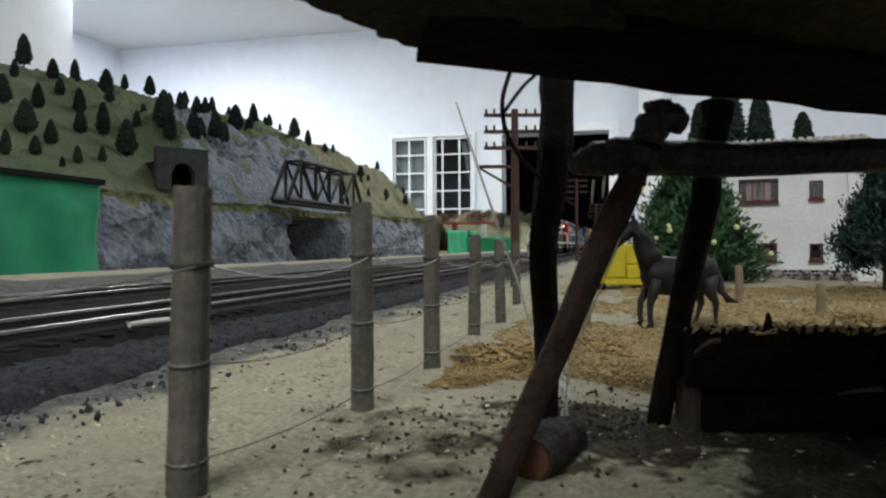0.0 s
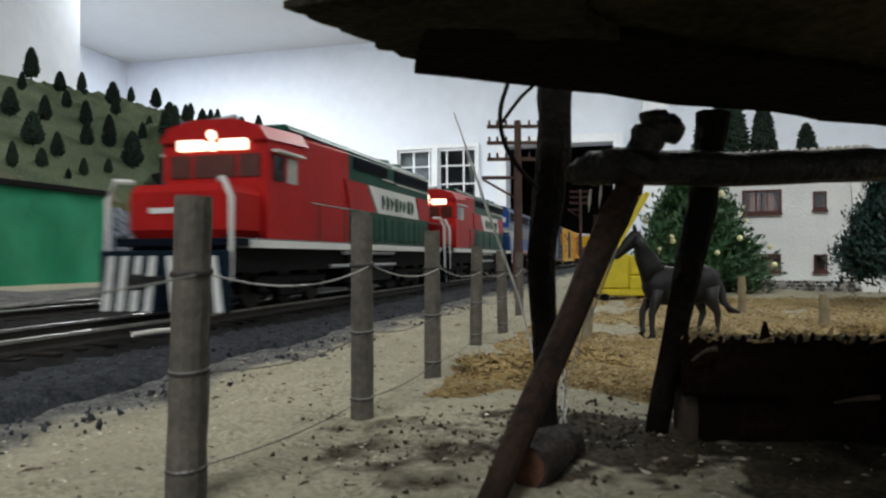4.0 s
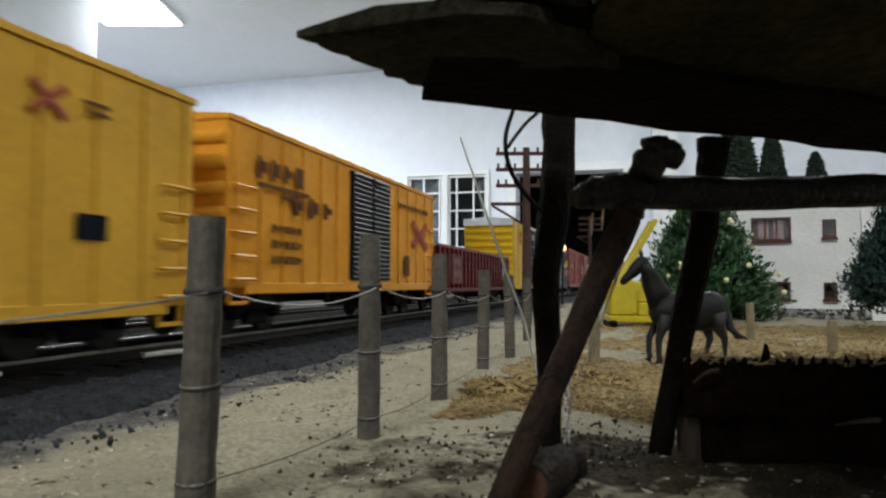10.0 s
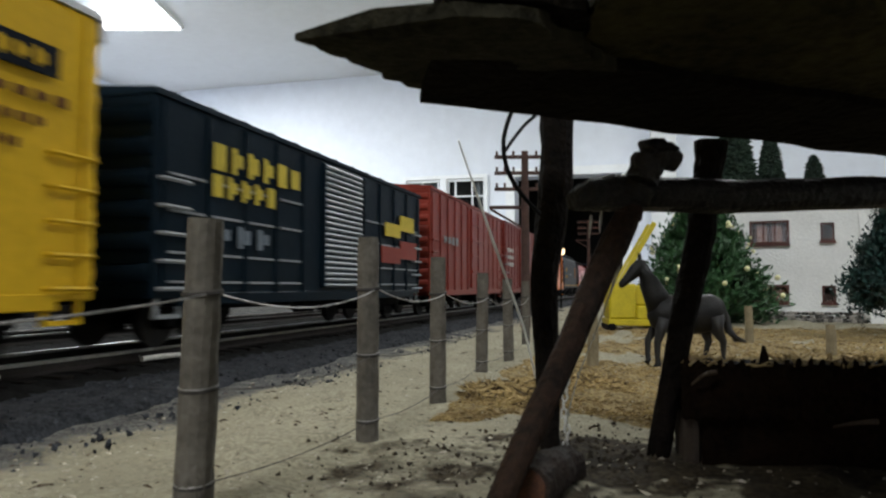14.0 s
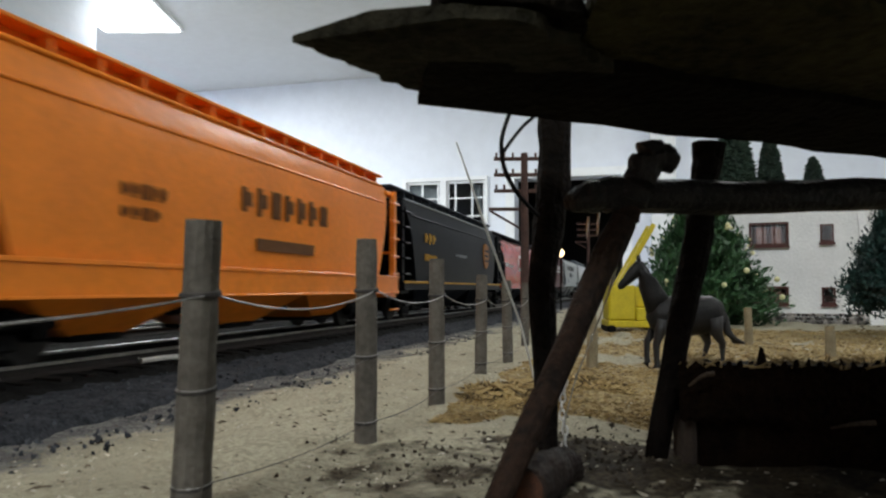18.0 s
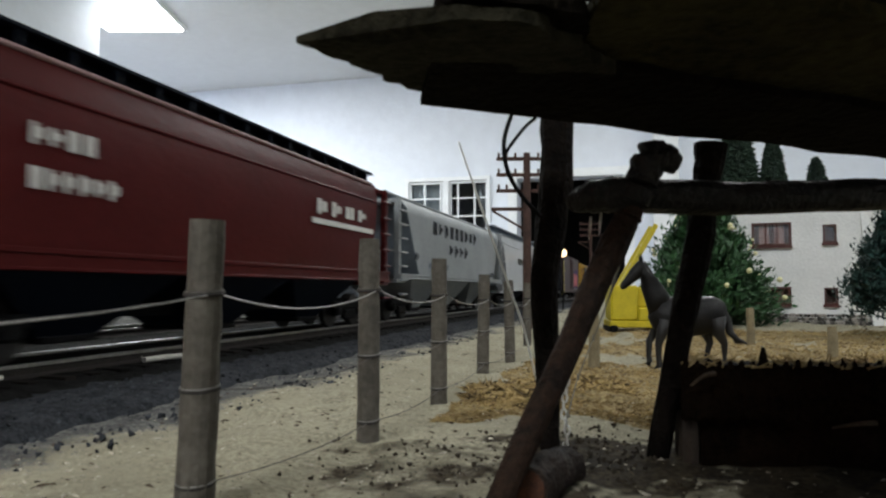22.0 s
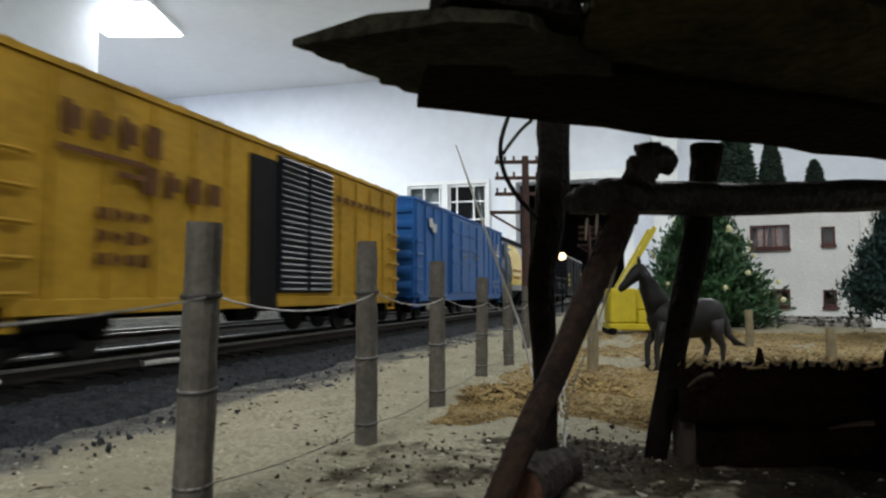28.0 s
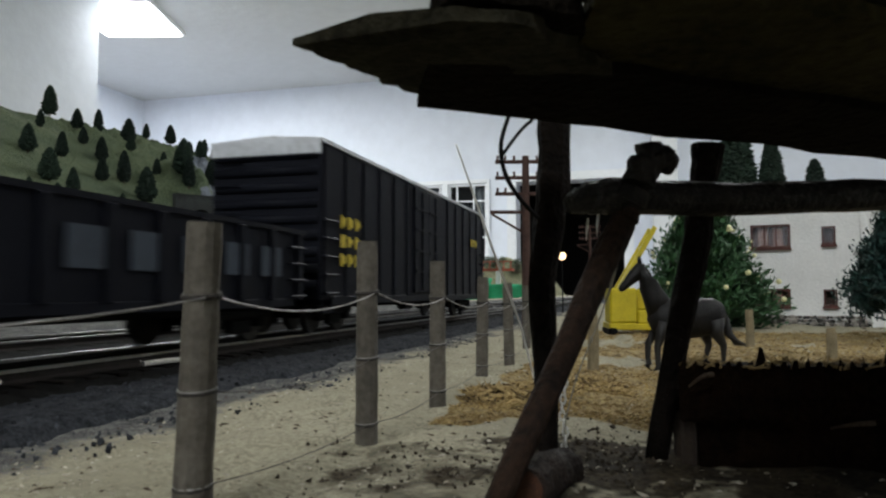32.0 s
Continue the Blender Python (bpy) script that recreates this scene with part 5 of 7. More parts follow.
P_ORANGE = paint("orange_hopper_paint", (0.95, 0.27, 0.025), 0.3)
P_BLACK = paint("black_car_paint", (0.004, 0.005, 0.007), 0.42)
P_SCARLET = paint("scarlet_paint", (0.45, 0.025, 0.016), 0.26)
P_BNRED = paint("dark_brown_red_paint", (0.075, 0.010, 0.010), 0.4)
P_GREY = paint("light_grey_paint", (0.34, 0.365, 0.38), 0.5)
P_SILV = paint("silver_grey_paint", (0.40, 0.42, 0.435), 0.28)
P_CYAN = paint("medium_blue_paint", (0.03, 0.14, 0.42))
P_PLUM = paint("plum_paint", (0.048, 0.025, 0.027), 0.5)
P_PINK = paint("pink_spray_paint", (0.52, 0.12, 0.14), 0.6, 0.25)
P_COAL = paint("charcoal_paint", (0.010, 0.011, 0.016), 0.5)
P_DOORBLK = paint("black_door_paint", (0.006, 0.009, 0.016), 0.45)
P_LETTER = paint("brown_lettering", (0.15, 0.065, 0.025), 0.6)
P_LTYEL = paint("yellow_lettering", (0.70, 0.55, 0.08), 0.5)
P_GOLD = paint("gold_lettering", (0.55, 0.30, 0.04), 0.5)
P_PINKGREY = paint("pinkish_grey_lettering", (0.34, 0.22, 0.22), 0.5)
P_CROSS = paint("faded_red_emblem", (0.42, 0.10, 0.05), 0.6)
P_BRONZE = paint("bronze_emblem", (0.34, 0.14, 0.04), 0.5)
P_OLIVE = paint("olive_grey_lettering", (0.085, 0.09, 0.08), 0.6)
P_DIMGREY = paint("dim_grey_paint", (0.06, 0.072, 0.09), 0.5)
P_LEMON = mat("lemon_paint", (0.80, 0.56, 0.02), 0.22, var=0.06, scale=55, bump=0.03, spec=0.4)
P_SLAT = paint("slat_paint", (0.26, 0.29, 0.32))
P_SLATDK = paint("dark_slat_paint", (0.045, 0.047, 0.05))
ROOFGAL = mat("galvanised_roof", (0.60, 0.62, 0.65), 0.45, 0.3, scale=60, var=0.15, bump=0.05)
HEADL = glow("head_lamp_glow", (1.0, 0.82, 0.58), 2.2)
REDGLASS = mat("tinted_cab_glass", (0.075, 0.022, 0.016), 0.15, scale=50, bump=0)
CABGLASS = mat("cab_glass", (0.015, 0.018, 0.022), 0.08, scale=50, bump=0)

WHEEL = mesh("wheel", tube(nb(), [(-9.2 * K, 0, 0, 5.6 * K), (-7.4 * K, 0, 0, 5.6 * K)], 16), WHEELM)
WHEEL_R = mesh("wheel", tube(nb(), [(7.4 * K, 0, 0, 5.6 * K), (9.2 * K, 0, 0, 5.6 * K)], 16), WHEELM)


def sideframe(wb, three=False):
    bm = nb()
    for sx in (-1, 1):
        a = sx * 10.4
        x0, x1 = min(a, a + sx * 2.2), max(a, a + sx * 2.2)
        box(bm, x0, x1, -wb / 2 - 4, wb / 2 + 4, 6.0, 8.6, K, 0.5)
        box(bm, x0, x1, -wb / 4, wb / 4, 2.6, 6.0, K, 0.5)
        for yy in ((-wb / 2, 0, wb / 2) if three else (-wb / 2, wb / 2)):
            box(bm, x0 - 0.4, x1 + 0.4, yy - 2.2, yy + 2.2, 4.0, 7.6, K, 0.6)
        if not three:
            for yy in (-1.5, 0, 1.5):
                tube(bm, [((x0 + x1) / 2 * K, yy * K, 3.0 * K, 0.7 * K), ((x0 + x1) / 2 * K, yy * K, 7 * K, 0.7 * K)], 6)
    box(bm, -10, 10, -3, 3, 4.5, 8.4, K)
    return mesh("truck_frame", bm, BLACKM)


TRUCK2, TRUCK3 = sideframe(20), sideframe(38, True)
COUPLER = mesh("coupler", box(box(nb(), -1.2, 1.2, -9, 0, 7.2, 9.4, K), -2.2, 2.2, -9.5, -6.5, 6.4, 10, K, 0.5), WHEELM)


def trucks(car, L, off, three=False):
    for yc in (off, L - off):
        t = part("truck", TRUCK3 if three else TRUCK2, None, car, "black bogie with metal wheels")
        t.matrix_basis = pose(0, yc * K, 0)
        for yy in ((-19, 0, 19) if three else (-10, 10)):
            for w in (WHEEL, WHEEL_R):
                part("wheel", w, None, t).matrix_basis = pose(0, yy * K, 5.6 * K)
    for yc, r in ((0, 0), (L, 180)):
        part("coupler", COUPLER, None, car).matrix_basis = pose(0, yc * K, 0, 0, 0, r)


RUNGS = {}


def ladder(car, x, y, z0, z1, w, material, n=4, along="y"):
    """Grab irons, each a rung of its own, on a side (along y) or an end (along x)."""
    for i in range(n):
        z = z0 + (z1 - z0) * i / max(1, n - 1)
        key = (along, w, x > 0, material.name)
        if key not in RUNGS:
            bm = nb()
            if along == "y":
                s = 1.2 if x > 0 else -1.2
                tube(bm, [(0, 0, 0, 0.42 * K), (s * K, 0, 0, 0.42 * K), (s * K, w * K, 0, 0.42 * K), (0, w * K, 0, 0.42 * K)], 5)
            else:
                tube(bm, [(0, 0, 0, 0.42 * K), (w * K, 0, 0, 0.42 * K)], 5)
            RUNGS[key] = mesh("grab_iron", bm, material)
        part("grab_iron", RUNGS[key], None, car).matrix_basis = pose(x * K, y * K, z * K)


def lettering(car, x, y0, y1, z0, z1, n, material, seed=0, name="lettering", label="worn lettering"):
    """A run of plain bars, one to a letter, 0.25 mm thick, on the side at x."""
    rng2 = random.Random(seed + n)
    bm = nb()
    w = (y1 - y0) / n
    for i in range(n):
        a = y0 + i * w
        d = (z1 - z0) * rng2.choice((0, 0, 0.08))
        h = (z1 - z0) * rng2.choice((0.0, 0.35, 0.5))
        box(bm, x - 0.1, x + 0.22, a + w * 0.14, a + w * 0.38, z0 + d, z1 - d, K)
        box(bm, x - 0.1, x + 0.20, a + w * 0.46, a + w * 0.74, z0 + d + h * 0.6, z1 - d - h * 0.4, K)
    return part(name, bm, material, car, label)


def dashes(car, x, L, n, levels, material, skip=(0, 0)):
    """Short bright seams between the side posts."""
    bm = nb()
    w = (L - 6) / n
    for i in range(n):
        a, b = 3 + w * i + 1.6, 3 + w * (i + 1) - 1.6
        if b > skip[0] and a < skip[1]:
            continue
        for z in levels:
            box(bm, x - 0.1, x + 0.5, a, b, z - 0.25, z + 0.25, K)
    part("panel_seams", bm, material, car, "thin bright panel seams", kind="stuff")


def stamp(car, x, shapes, material, name="emblem", label="painted emblem"):
    bm = nb()
    for y0, y1, z0, z1 in shapes:
        box(bm, x - 0.1, x + 0.24, y0, y1, z0, z1, K)
    return part(name, bm, material, car, label)


def prism(bm, prof, y0, y1, mi=0):
    """Sweeps an (x, z) outline in millimetres along y."""
    r0 = [bm.verts.new((px * K, y0 * K, pz * K)) for px, pz in prof]
    r1 = [bm.verts.new((px * K, y1 * K, pz * K)) for px, pz in prof]
    n = len(prof)
    for j in range(n):
        bm.faces.new((r0[j], r0[(j + 1) % n], r1[(j + 1) % n], r1[j])).material_index = mi
    bm.faces.new(r0[::-1]).material_index = mi
    bm.faces.new(r1).material_index = mi
    return bm


def end_ribs(car, y, s, W, z0, z1, n, material):
    """Corrugated end: n horizontal rounded ribs, facing s along y."""
    hgt = (z1 - z0) / n
    for i in range(n):
        zc = z0 + hgt * (i + 0.5)
        bm = tube(nb(), [(-W / 2 * K + 0.001, (y + s * 0.2) * K, zc * K, 1.1 * K, hgt * 0.30 * K), (W / 2 * K - 0.001, (y + s * 0.2) * K, zc * K, 1.1 * K, hgt * 0.30 * K)], 8)
        part("end_rib", bm, material, car, smooth=True)


def boxcar(name, label, L, H, body, ribs, door, roof=None, ends=6, sill=10.6, W=36.5, doormat=None, group="freight cars", ladder_mat=None, xpost=False, walk_on_roof=False):
    """door: (y0, y1, kind) with kind louvre, plain or none; ribs: count of side posts."""
    car = thing(name, label, "freight car", group=group)
    roof = roof or body
    part("body", bx(-W / 2, W / 2, 0, L, sill, H - 1.5, K, 0.3), body, car)
    hp = 1.2
    zr = H - 1.5
    if roof is ROOFGAL:
        for a, b in ((-1.5, -0.05), (L + 0.05, L + 1.5)):
            part("roof_end", bx(-W / 2 - 0.3, W / 2 + 0.3, a, b, H - 5.2, H - 0.4, K, 0.2), ROOFGAL, car, "silver roof end plate")
    part("roof", prism(nb(), [(-W / 2 - 0.5, zr), (W / 2 + 0.5, zr), (W / 2 + 0.5, H - 0.3), (0, H + hp), (-W / 2 - 0.5, H - 0.3)], -0.4, L + 0.4), roof, car)
    for i in range(13):
        yy = L * (i + 0.5) / 13
        bm = prism(nb(), [(-W / 2, H - 0.3), (-W / 2, H + 0.25), (0, H + hp + 0.6), (W / 2, H + 0.25), (W / 2, H - 0.3), (0, H + hp - 0.2)], yy - 0.6, yy + 0.6)
        part("roof_rib", bm, roof, car)
    part("side_sill", bx(-W / 2 - 0.3, W / 2 + 0.3, 8, L - 8, sill - 1.6, sill + 1.2, K, 0.2), body, car)
    part("underframe", bx(-6, 6, 2, L - 2, 7.5, 10.5, K), BLACKM, car)
    part("cross_bearer", bx(-15, 15, L * 0.36, L * 0.36 + 3, 7.8, 10.4, K), BLACKM, car)
    part("cross_bearer", bx(-15, 15, L * 0.62, L * 0.62 + 3, 7.8, 10.4, K), BLACKM, car)
    part("brake_cylinder", tube(nb(), [(9 * K, (L * 0.45) * K, 7.6 * K, 2.2 * K), (9 * K, (L * 0.45 + 11) * K, 7.6 * K, 2.2 * K)], 10), BLACKM, car)
    y0, y1, kind = door
    for s in (-1, 1):
        for i in range(ribs):
            yy = 3 + (L - 6) * i / (ribs - 1)
            if y0 - 1.5 < yy < y1 + 1.5:
                continue
            a, b = (W / 2, W / 2 + 0.55) if s > 0 else (-W / 2 - 0.55, -W / 2)
            if s > 0:
                part("side_post", bx(a, b, yy - 0.7, yy + 0.7, sill + 1, H - 2, K, 0.25), body, car)
        if kind == "none" or s < 0:
            continue
        n = 1 if y1 - y0 < 34 else 2
        for k2 in range(n):
            a = y0 + (y1 - y0) * k2 / n
            b = y0 + (y1 - y0) * (k2 + 1) / n - 0.4
            dm = doormat or body
            d = part("door", bx(W / 2 - 0.2, W / 2 + 1.0, a, b, sill + 2.2, H - 2.6, K, 0.2), dm, car, "sliding door")
            if kind == "louvre":
                m = 22
                for i in range(m):
                    z = sill + 3 + (H - 6.5 - sill) * i / (m - 1)
                    sl = tube(nb(), [((W / 2 + 1.0) * K, (a + 1) * K, z * K, 0.5 * K), ((W / 2 + 1.0) * K, (b - 1) * K, z * K, 0.5 * K)], 5)
                    part("door_slat", sl, (P_SLATDK if doormat is P_DOORBLK else P_SLAT) if doormat else dm, d)
            else:
                for i in range(1, 5):
                    z = sill + 2.2 + (H - 4.8 - sill) * i / 5
                    part("door_bar", bx(W / 2 + 0.8, W / 2 + 1.5, a + 0.6, b - 0.6, z - 0.5, z + 0.5, K), dm, d)
                part("door_bar", bx(W / 2 + 0.8, W / 2 + 1.6, (a + b) / 2 - 0.4, (a + b) / 2 + 0.4, sill + 3, H - 4, K), dm, d)
    for s, y in ((-1, 0), (1, L)):
        end_ribs(car, y, s, W, sill + 2, H - 2.5, ends, body)
    lm = ladder_mat or body
    for y in (1.5, L - 10.5):
        ladder(car, W / 2, y, sill + 2, sill + 2 + 22, 9, lm, 5)
        part("step", bx(W / 2 - 1.2, W / 2, y, y + 8, sill - 4, sill - 3.2, K), lm, car)
        bm = box(box(nb(), W / 2 - 0.9, W / 2 - 0.2, y, y + 0.8, sill - 4, sill + 0.5, K), W / 2 - 0.9, W / 2 - 0.2, y + 7.2, y + 8, sill - 4, sill + 0.5, K)
        part("step_strap", bm, lm, car)
    ladder(car, -W / 2 + 1, -1.6, sill + 2, H - 6, 9, lm, 6, "x")
    trucks(car, L, 24)
    return car


def gondola(name, label, L, H, body, ribs, sill=10.8, W=36, load=None, panel=False):
    car = thing(name, label, "freight car", group="freight cars")
    bm = nb()
    for a in ((-W / 2, W / 2, 0, 1.2), (-W / 2, W / 2, L - 1.2, L), (-W / 2, -W / 2 + 1.2, 1.2, L - 1.2), (W / 2 - 1.2, W / 2, 1.2, L - 1.2)):
        box(bm, *a, sill, H, K)
    part("body", bm, body, car)
    part("floor_pan", bx(-W / 2 + 1.2, W / 2 - 1.2, 1.2, L - 1.2, sill, sill + 1.5, K), body, car)
    bm = nb()
    for a in ((-W / 2 - 0.8, W / 2 + 0.8, -0.6, 1.6), (-W / 2 - 0.8, W / 2 + 0.8, L - 1.6, L + 0.6), (-W / 2 - 0.8, -W / 2 + 1.6, 1.6, L - 1.6), (W / 2 - 1.6, W / 2 + 0.8, 1.6, L - 1.6)):
        box(bm, *a, H, H + 1.2, K)
    part("top_rim", bm, body, car)
    for i in range(ribs):
        yy = 4 + (L - 8) * i / (ribs - 1)
        part("side_post", bx(W / 2, W / 2 + 1.3, yy - 1.1, yy + 1.1, sill, H, K, 0.3), body, car)
    bm = nb()
    for i in range(5):
        z = sill + 3 + (H - sill - 6) * i / 4
        box(bm, W / 2 + 0.05, W / 2 + 0.5, 3, L - 3, z - 0.35, z + 0.35, K)
    if panel:
        part("side_beading", bm, body, car)
    else:
        bm.free()
    for s, y in ((-1, 0), (1, L)):
        end_ribs(car, y, s, W, sill + 2, H - 1, 4, body)
    part("side_sill", bx(-W / 2 - 0.4, W / 2 + 0.4, 6, L - 6, sill - 1.8, sill + 0.4, K, 0.2), body, car)
    part("underframe", bx(-6, 6, 2, L - 2, 7, 10, K), BLACKM, car)
    for y in (1, L - 9):
        ladder(car, W / 2, y, sill + 1, H - 4, 8, body, 4)
    if load:
        n = 40
        me = grid("load", [-W / 2 + 1.3 + (W - 2.6) * i / 12 for i in range(13)], [1.5 + (L - 3) * i / n for i in range(n + 1)], lambda a, b: (a * K, b * K, (H - 4 + 3 * nz(a, b, 0, 0.12) + 1.5 * nz(a, b, 0, 0.5)) * K), load)
        part("load", me, None, car)
    trucks(car, L, 23)
    return car


def hopper(name, label, L, E, walk_z, body, shape, trim=None, frame=None, sills=(13.5, 17.0), W=37, endmat=None, roofmat=None, eavemat=None, slant=14, ladder_mat=None, posts=16, board=2):
    """Covered hopper: shape 'flow' (bowed sides), 'barrel' (round) or 'slab'. E: height of the eaves; walk_z: top of the roof walk; sills: bottom and top of the side sill."""
    car = thing(name, label, "freight car", group="freight cars")
    roofmat, frame, trim, endmat = roofmat or body, frame or body, trim or body, endmat or body
    eavemat = eavemat or body
    s0, s1 = sills
    e = 10
    half = []
    for i in range(15):
        t = i / 14
        z = s1 + (E - s1) * t
        if shape == "flow":
            x = W / 2 - 0.5 * (1 - t) ** 2 - 2.9 * t ** 4
        elif shape == "barrel":
            q = (t - 0.30) / (0.86 if t > 0.30 else 0.75)
            x = W / 2 * (1 - abs(q) ** 2.2) ** 0.42
        else:
            x = W / 2 - (3.2 * max(0, (t - 0.88) / 0.12))
        half.append((x, z))
    xe = half[-1][0]
    half += [(xe * 0.8, E + 0.9), (xe * 0.45, E + 1.6)]
    prof = half + [(-x, z) for x, z in half[::-1]]
    lean = lambda z: slant * (1 - (z - s1) / (E - 6 - s1)) if shape != "barrel" else slant * max(0, 1 - (z - s1) / (E - s1)) ** 0.5
    bm = nb()
    n = len(prof)
    r0 = [bm.verts.new((px * K, (e + lean(pz)) * K, pz * K)) for px, pz in prof]
    r1 = [bm.verts.new((px * K, (L - e - lean(pz)) * K, pz * K)) for px, pz in prof]
    for j in range(n):
        bm.faces.new((r0[j], r0[(j + 1) % n], r1[(j + 1) % n], r1[j]))
    bm.faces.new(r0[::-1]).material_index = 1
    bm.faces.new(r1).material_index = 1
    bmesh.ops.recalc_face_normals(bm, faces=bm.faces[:])
    part("body", bm, [body, endmat], car, smooth=shape != "slab").data.set_sharp_from_angle(angle=0.7)
    nbay = 3
    for i in range(nbay):
        c = e + 14 + (L - 2 * e - 28) * (i + 0.5) / nbay
        w = (L - 2 * e - 28) / nbay
        bm = nb()
        t = [bm.verts.new((sx * (W / 2 - 3) * K, (c + sy * w * 0.48) * K, s0 * K)) for sx, sy in ((-1, -1), (1, -1), (1, 1), (-1, 1))]
        b = [bm.verts.new((sx * 8 * K, (c + sy * 6) * K, 3.6 * K)) for sx, sy in ((-1, -1), (1, -1), (1, 1), (-1, 1))]
        for j in range(4):
            bm.faces.new((b[j], b[(j + 1) % 4], t[(j + 1) % 4], t[j]))
        bm.faces.new(b[::-1])
        bay = part("hopper_bay", bm, body if body in (P_ORANGE, P_GREY) else P_DOORBLK, car)
        part("outlet_gate", bx(-9, 9, c - 7, c + 7, 3.0, 4.4, K, 0.3), BLACKM, bay)
    for s in (-1, 1):
        a = (W / 2 - 0.6, W / 2 + 0.5) if s > 0 else (-W / 2 - 0.5, -W / 2 + 0.6)
        part("side_sill", bx(*a, 1, L - 1, s0, s1, K, 0.2), body if trim is P_GOLD else trim, car)
        b2 = (W / 2 + 0.4, W / 2 + 0.9) if s > 0 else (-W / 2 - 0.9, -W / 2 - 0.4)
        part("sill_lip", bx(*b2, 1, L - 1, s1 - 0.55, s1 + 0.35, K, 0.1), trim, car, "gold line" if trim is P_GOLD else "")
        if trim is not P_GOLD:
            part("sill_lip", bx(*b2, 1, L - 1, s0, s0 + 0.6, K, 0.1), trim, car)
    for y, s in ((0, 1), (L, -1)):
        y0, y1 = sorted((y, y + s * e))
        part("end_platform", bx(-W / 2 + 0.7, W / 2 - 0.7, y0, y1, s0 - 1.4, s0 - 0.1, K), frame, car)
        for sx in (-1, 1):
            part("corner_post", bx(*sorted((sx * (W / 2 - 2.4), sx * (W / 2 - 0.4))), *sorted((y + s * 1, y + s * 3.4)), s0, E - 1, K), frame, car)
            part("inner_post", bx(*sorted((sx * 6, sx * 7.4)), *sorted((y + s * 1, y + s * 2.4)), s0, E - 3, K), frame, car)
        part("end_rail", bx(-W / 2 + 0.5, W / 2 - 0.5, *sorted((y + s * 0.8, y + s * 1.9)), s1 + 9, s1 + 10, K), frame, car)
        part("end_header", bx(-W / 2 + 1.5, W / 2 - 1.5, *sorted((y + s * 0.8, y + s * 9)), E - 3, E - 1.2, K, 0.3), frame, car)
        ladder(car, W / 2 - 0.6, y + (1.2 if s > 0 else -8.2), s0 - 6, E - 6, 7, ladder_mat or frame, 7)
    for i in range(10):
        c = e + 6 + (L - 2 * e - 12) * i / 9
        part("hatch", bx(-4.5, 4.5, c - 5, c + 5, E + 1.2, E + 3.2, K, 0.3), roofmat, car)
    for s in (-1, 1):
        eave = tube(nb(), [(s * xe * K, (e + 2) * K, (E + 0.1) * K, 0.75 * K, 0.55 * K), (s * xe * K, (L - e - 2) * K, (E + 0.1) * K, 0.75 * K, 0.55 * K)], 8)
        part("eave_strip", eave, eavemat, car, smooth=True)
        part("running_board", bx(*sorted((s * 6.5, s * 12.8)), board, L - board, walk_z - 0.8, walk_z, K, 0.15), roofmat, car)
        part("board_skirt", bx(*sorted((s * 8.0, s * 8.6)), board + 4, L - board - 4, E + 0.6, walk_z - 0.85, K), roofmat, car)
        for i in range(posts):
            c = board + 6 + (L - 2 * board - 12) * i / (posts - 1)
            part("board_stand", bx(*sorted((s * 8.7, s * 12.3)), c - 0.5, c + 0.5, E + 0.2, walk_z - 0.85, K), roofmat, car)
        if shape == "flow":
            zr = E - 6.5
            xr = W / 2 - 2.9 * ((zr - s1) / (E - s1)) ** 4
            part("side_rib", bx(*sorted((s * (xr - 0.5), s * (xr + 0.35))), e + 4, L - e - 4, zr - 0.35, zr + 0.35, K, 0.2), body, car)
    part("underframe", bx(-5, 5, 1, L - 1, 7, 9.6, K), BLACKM, car)
    trucks(car, L, 22)
    return car


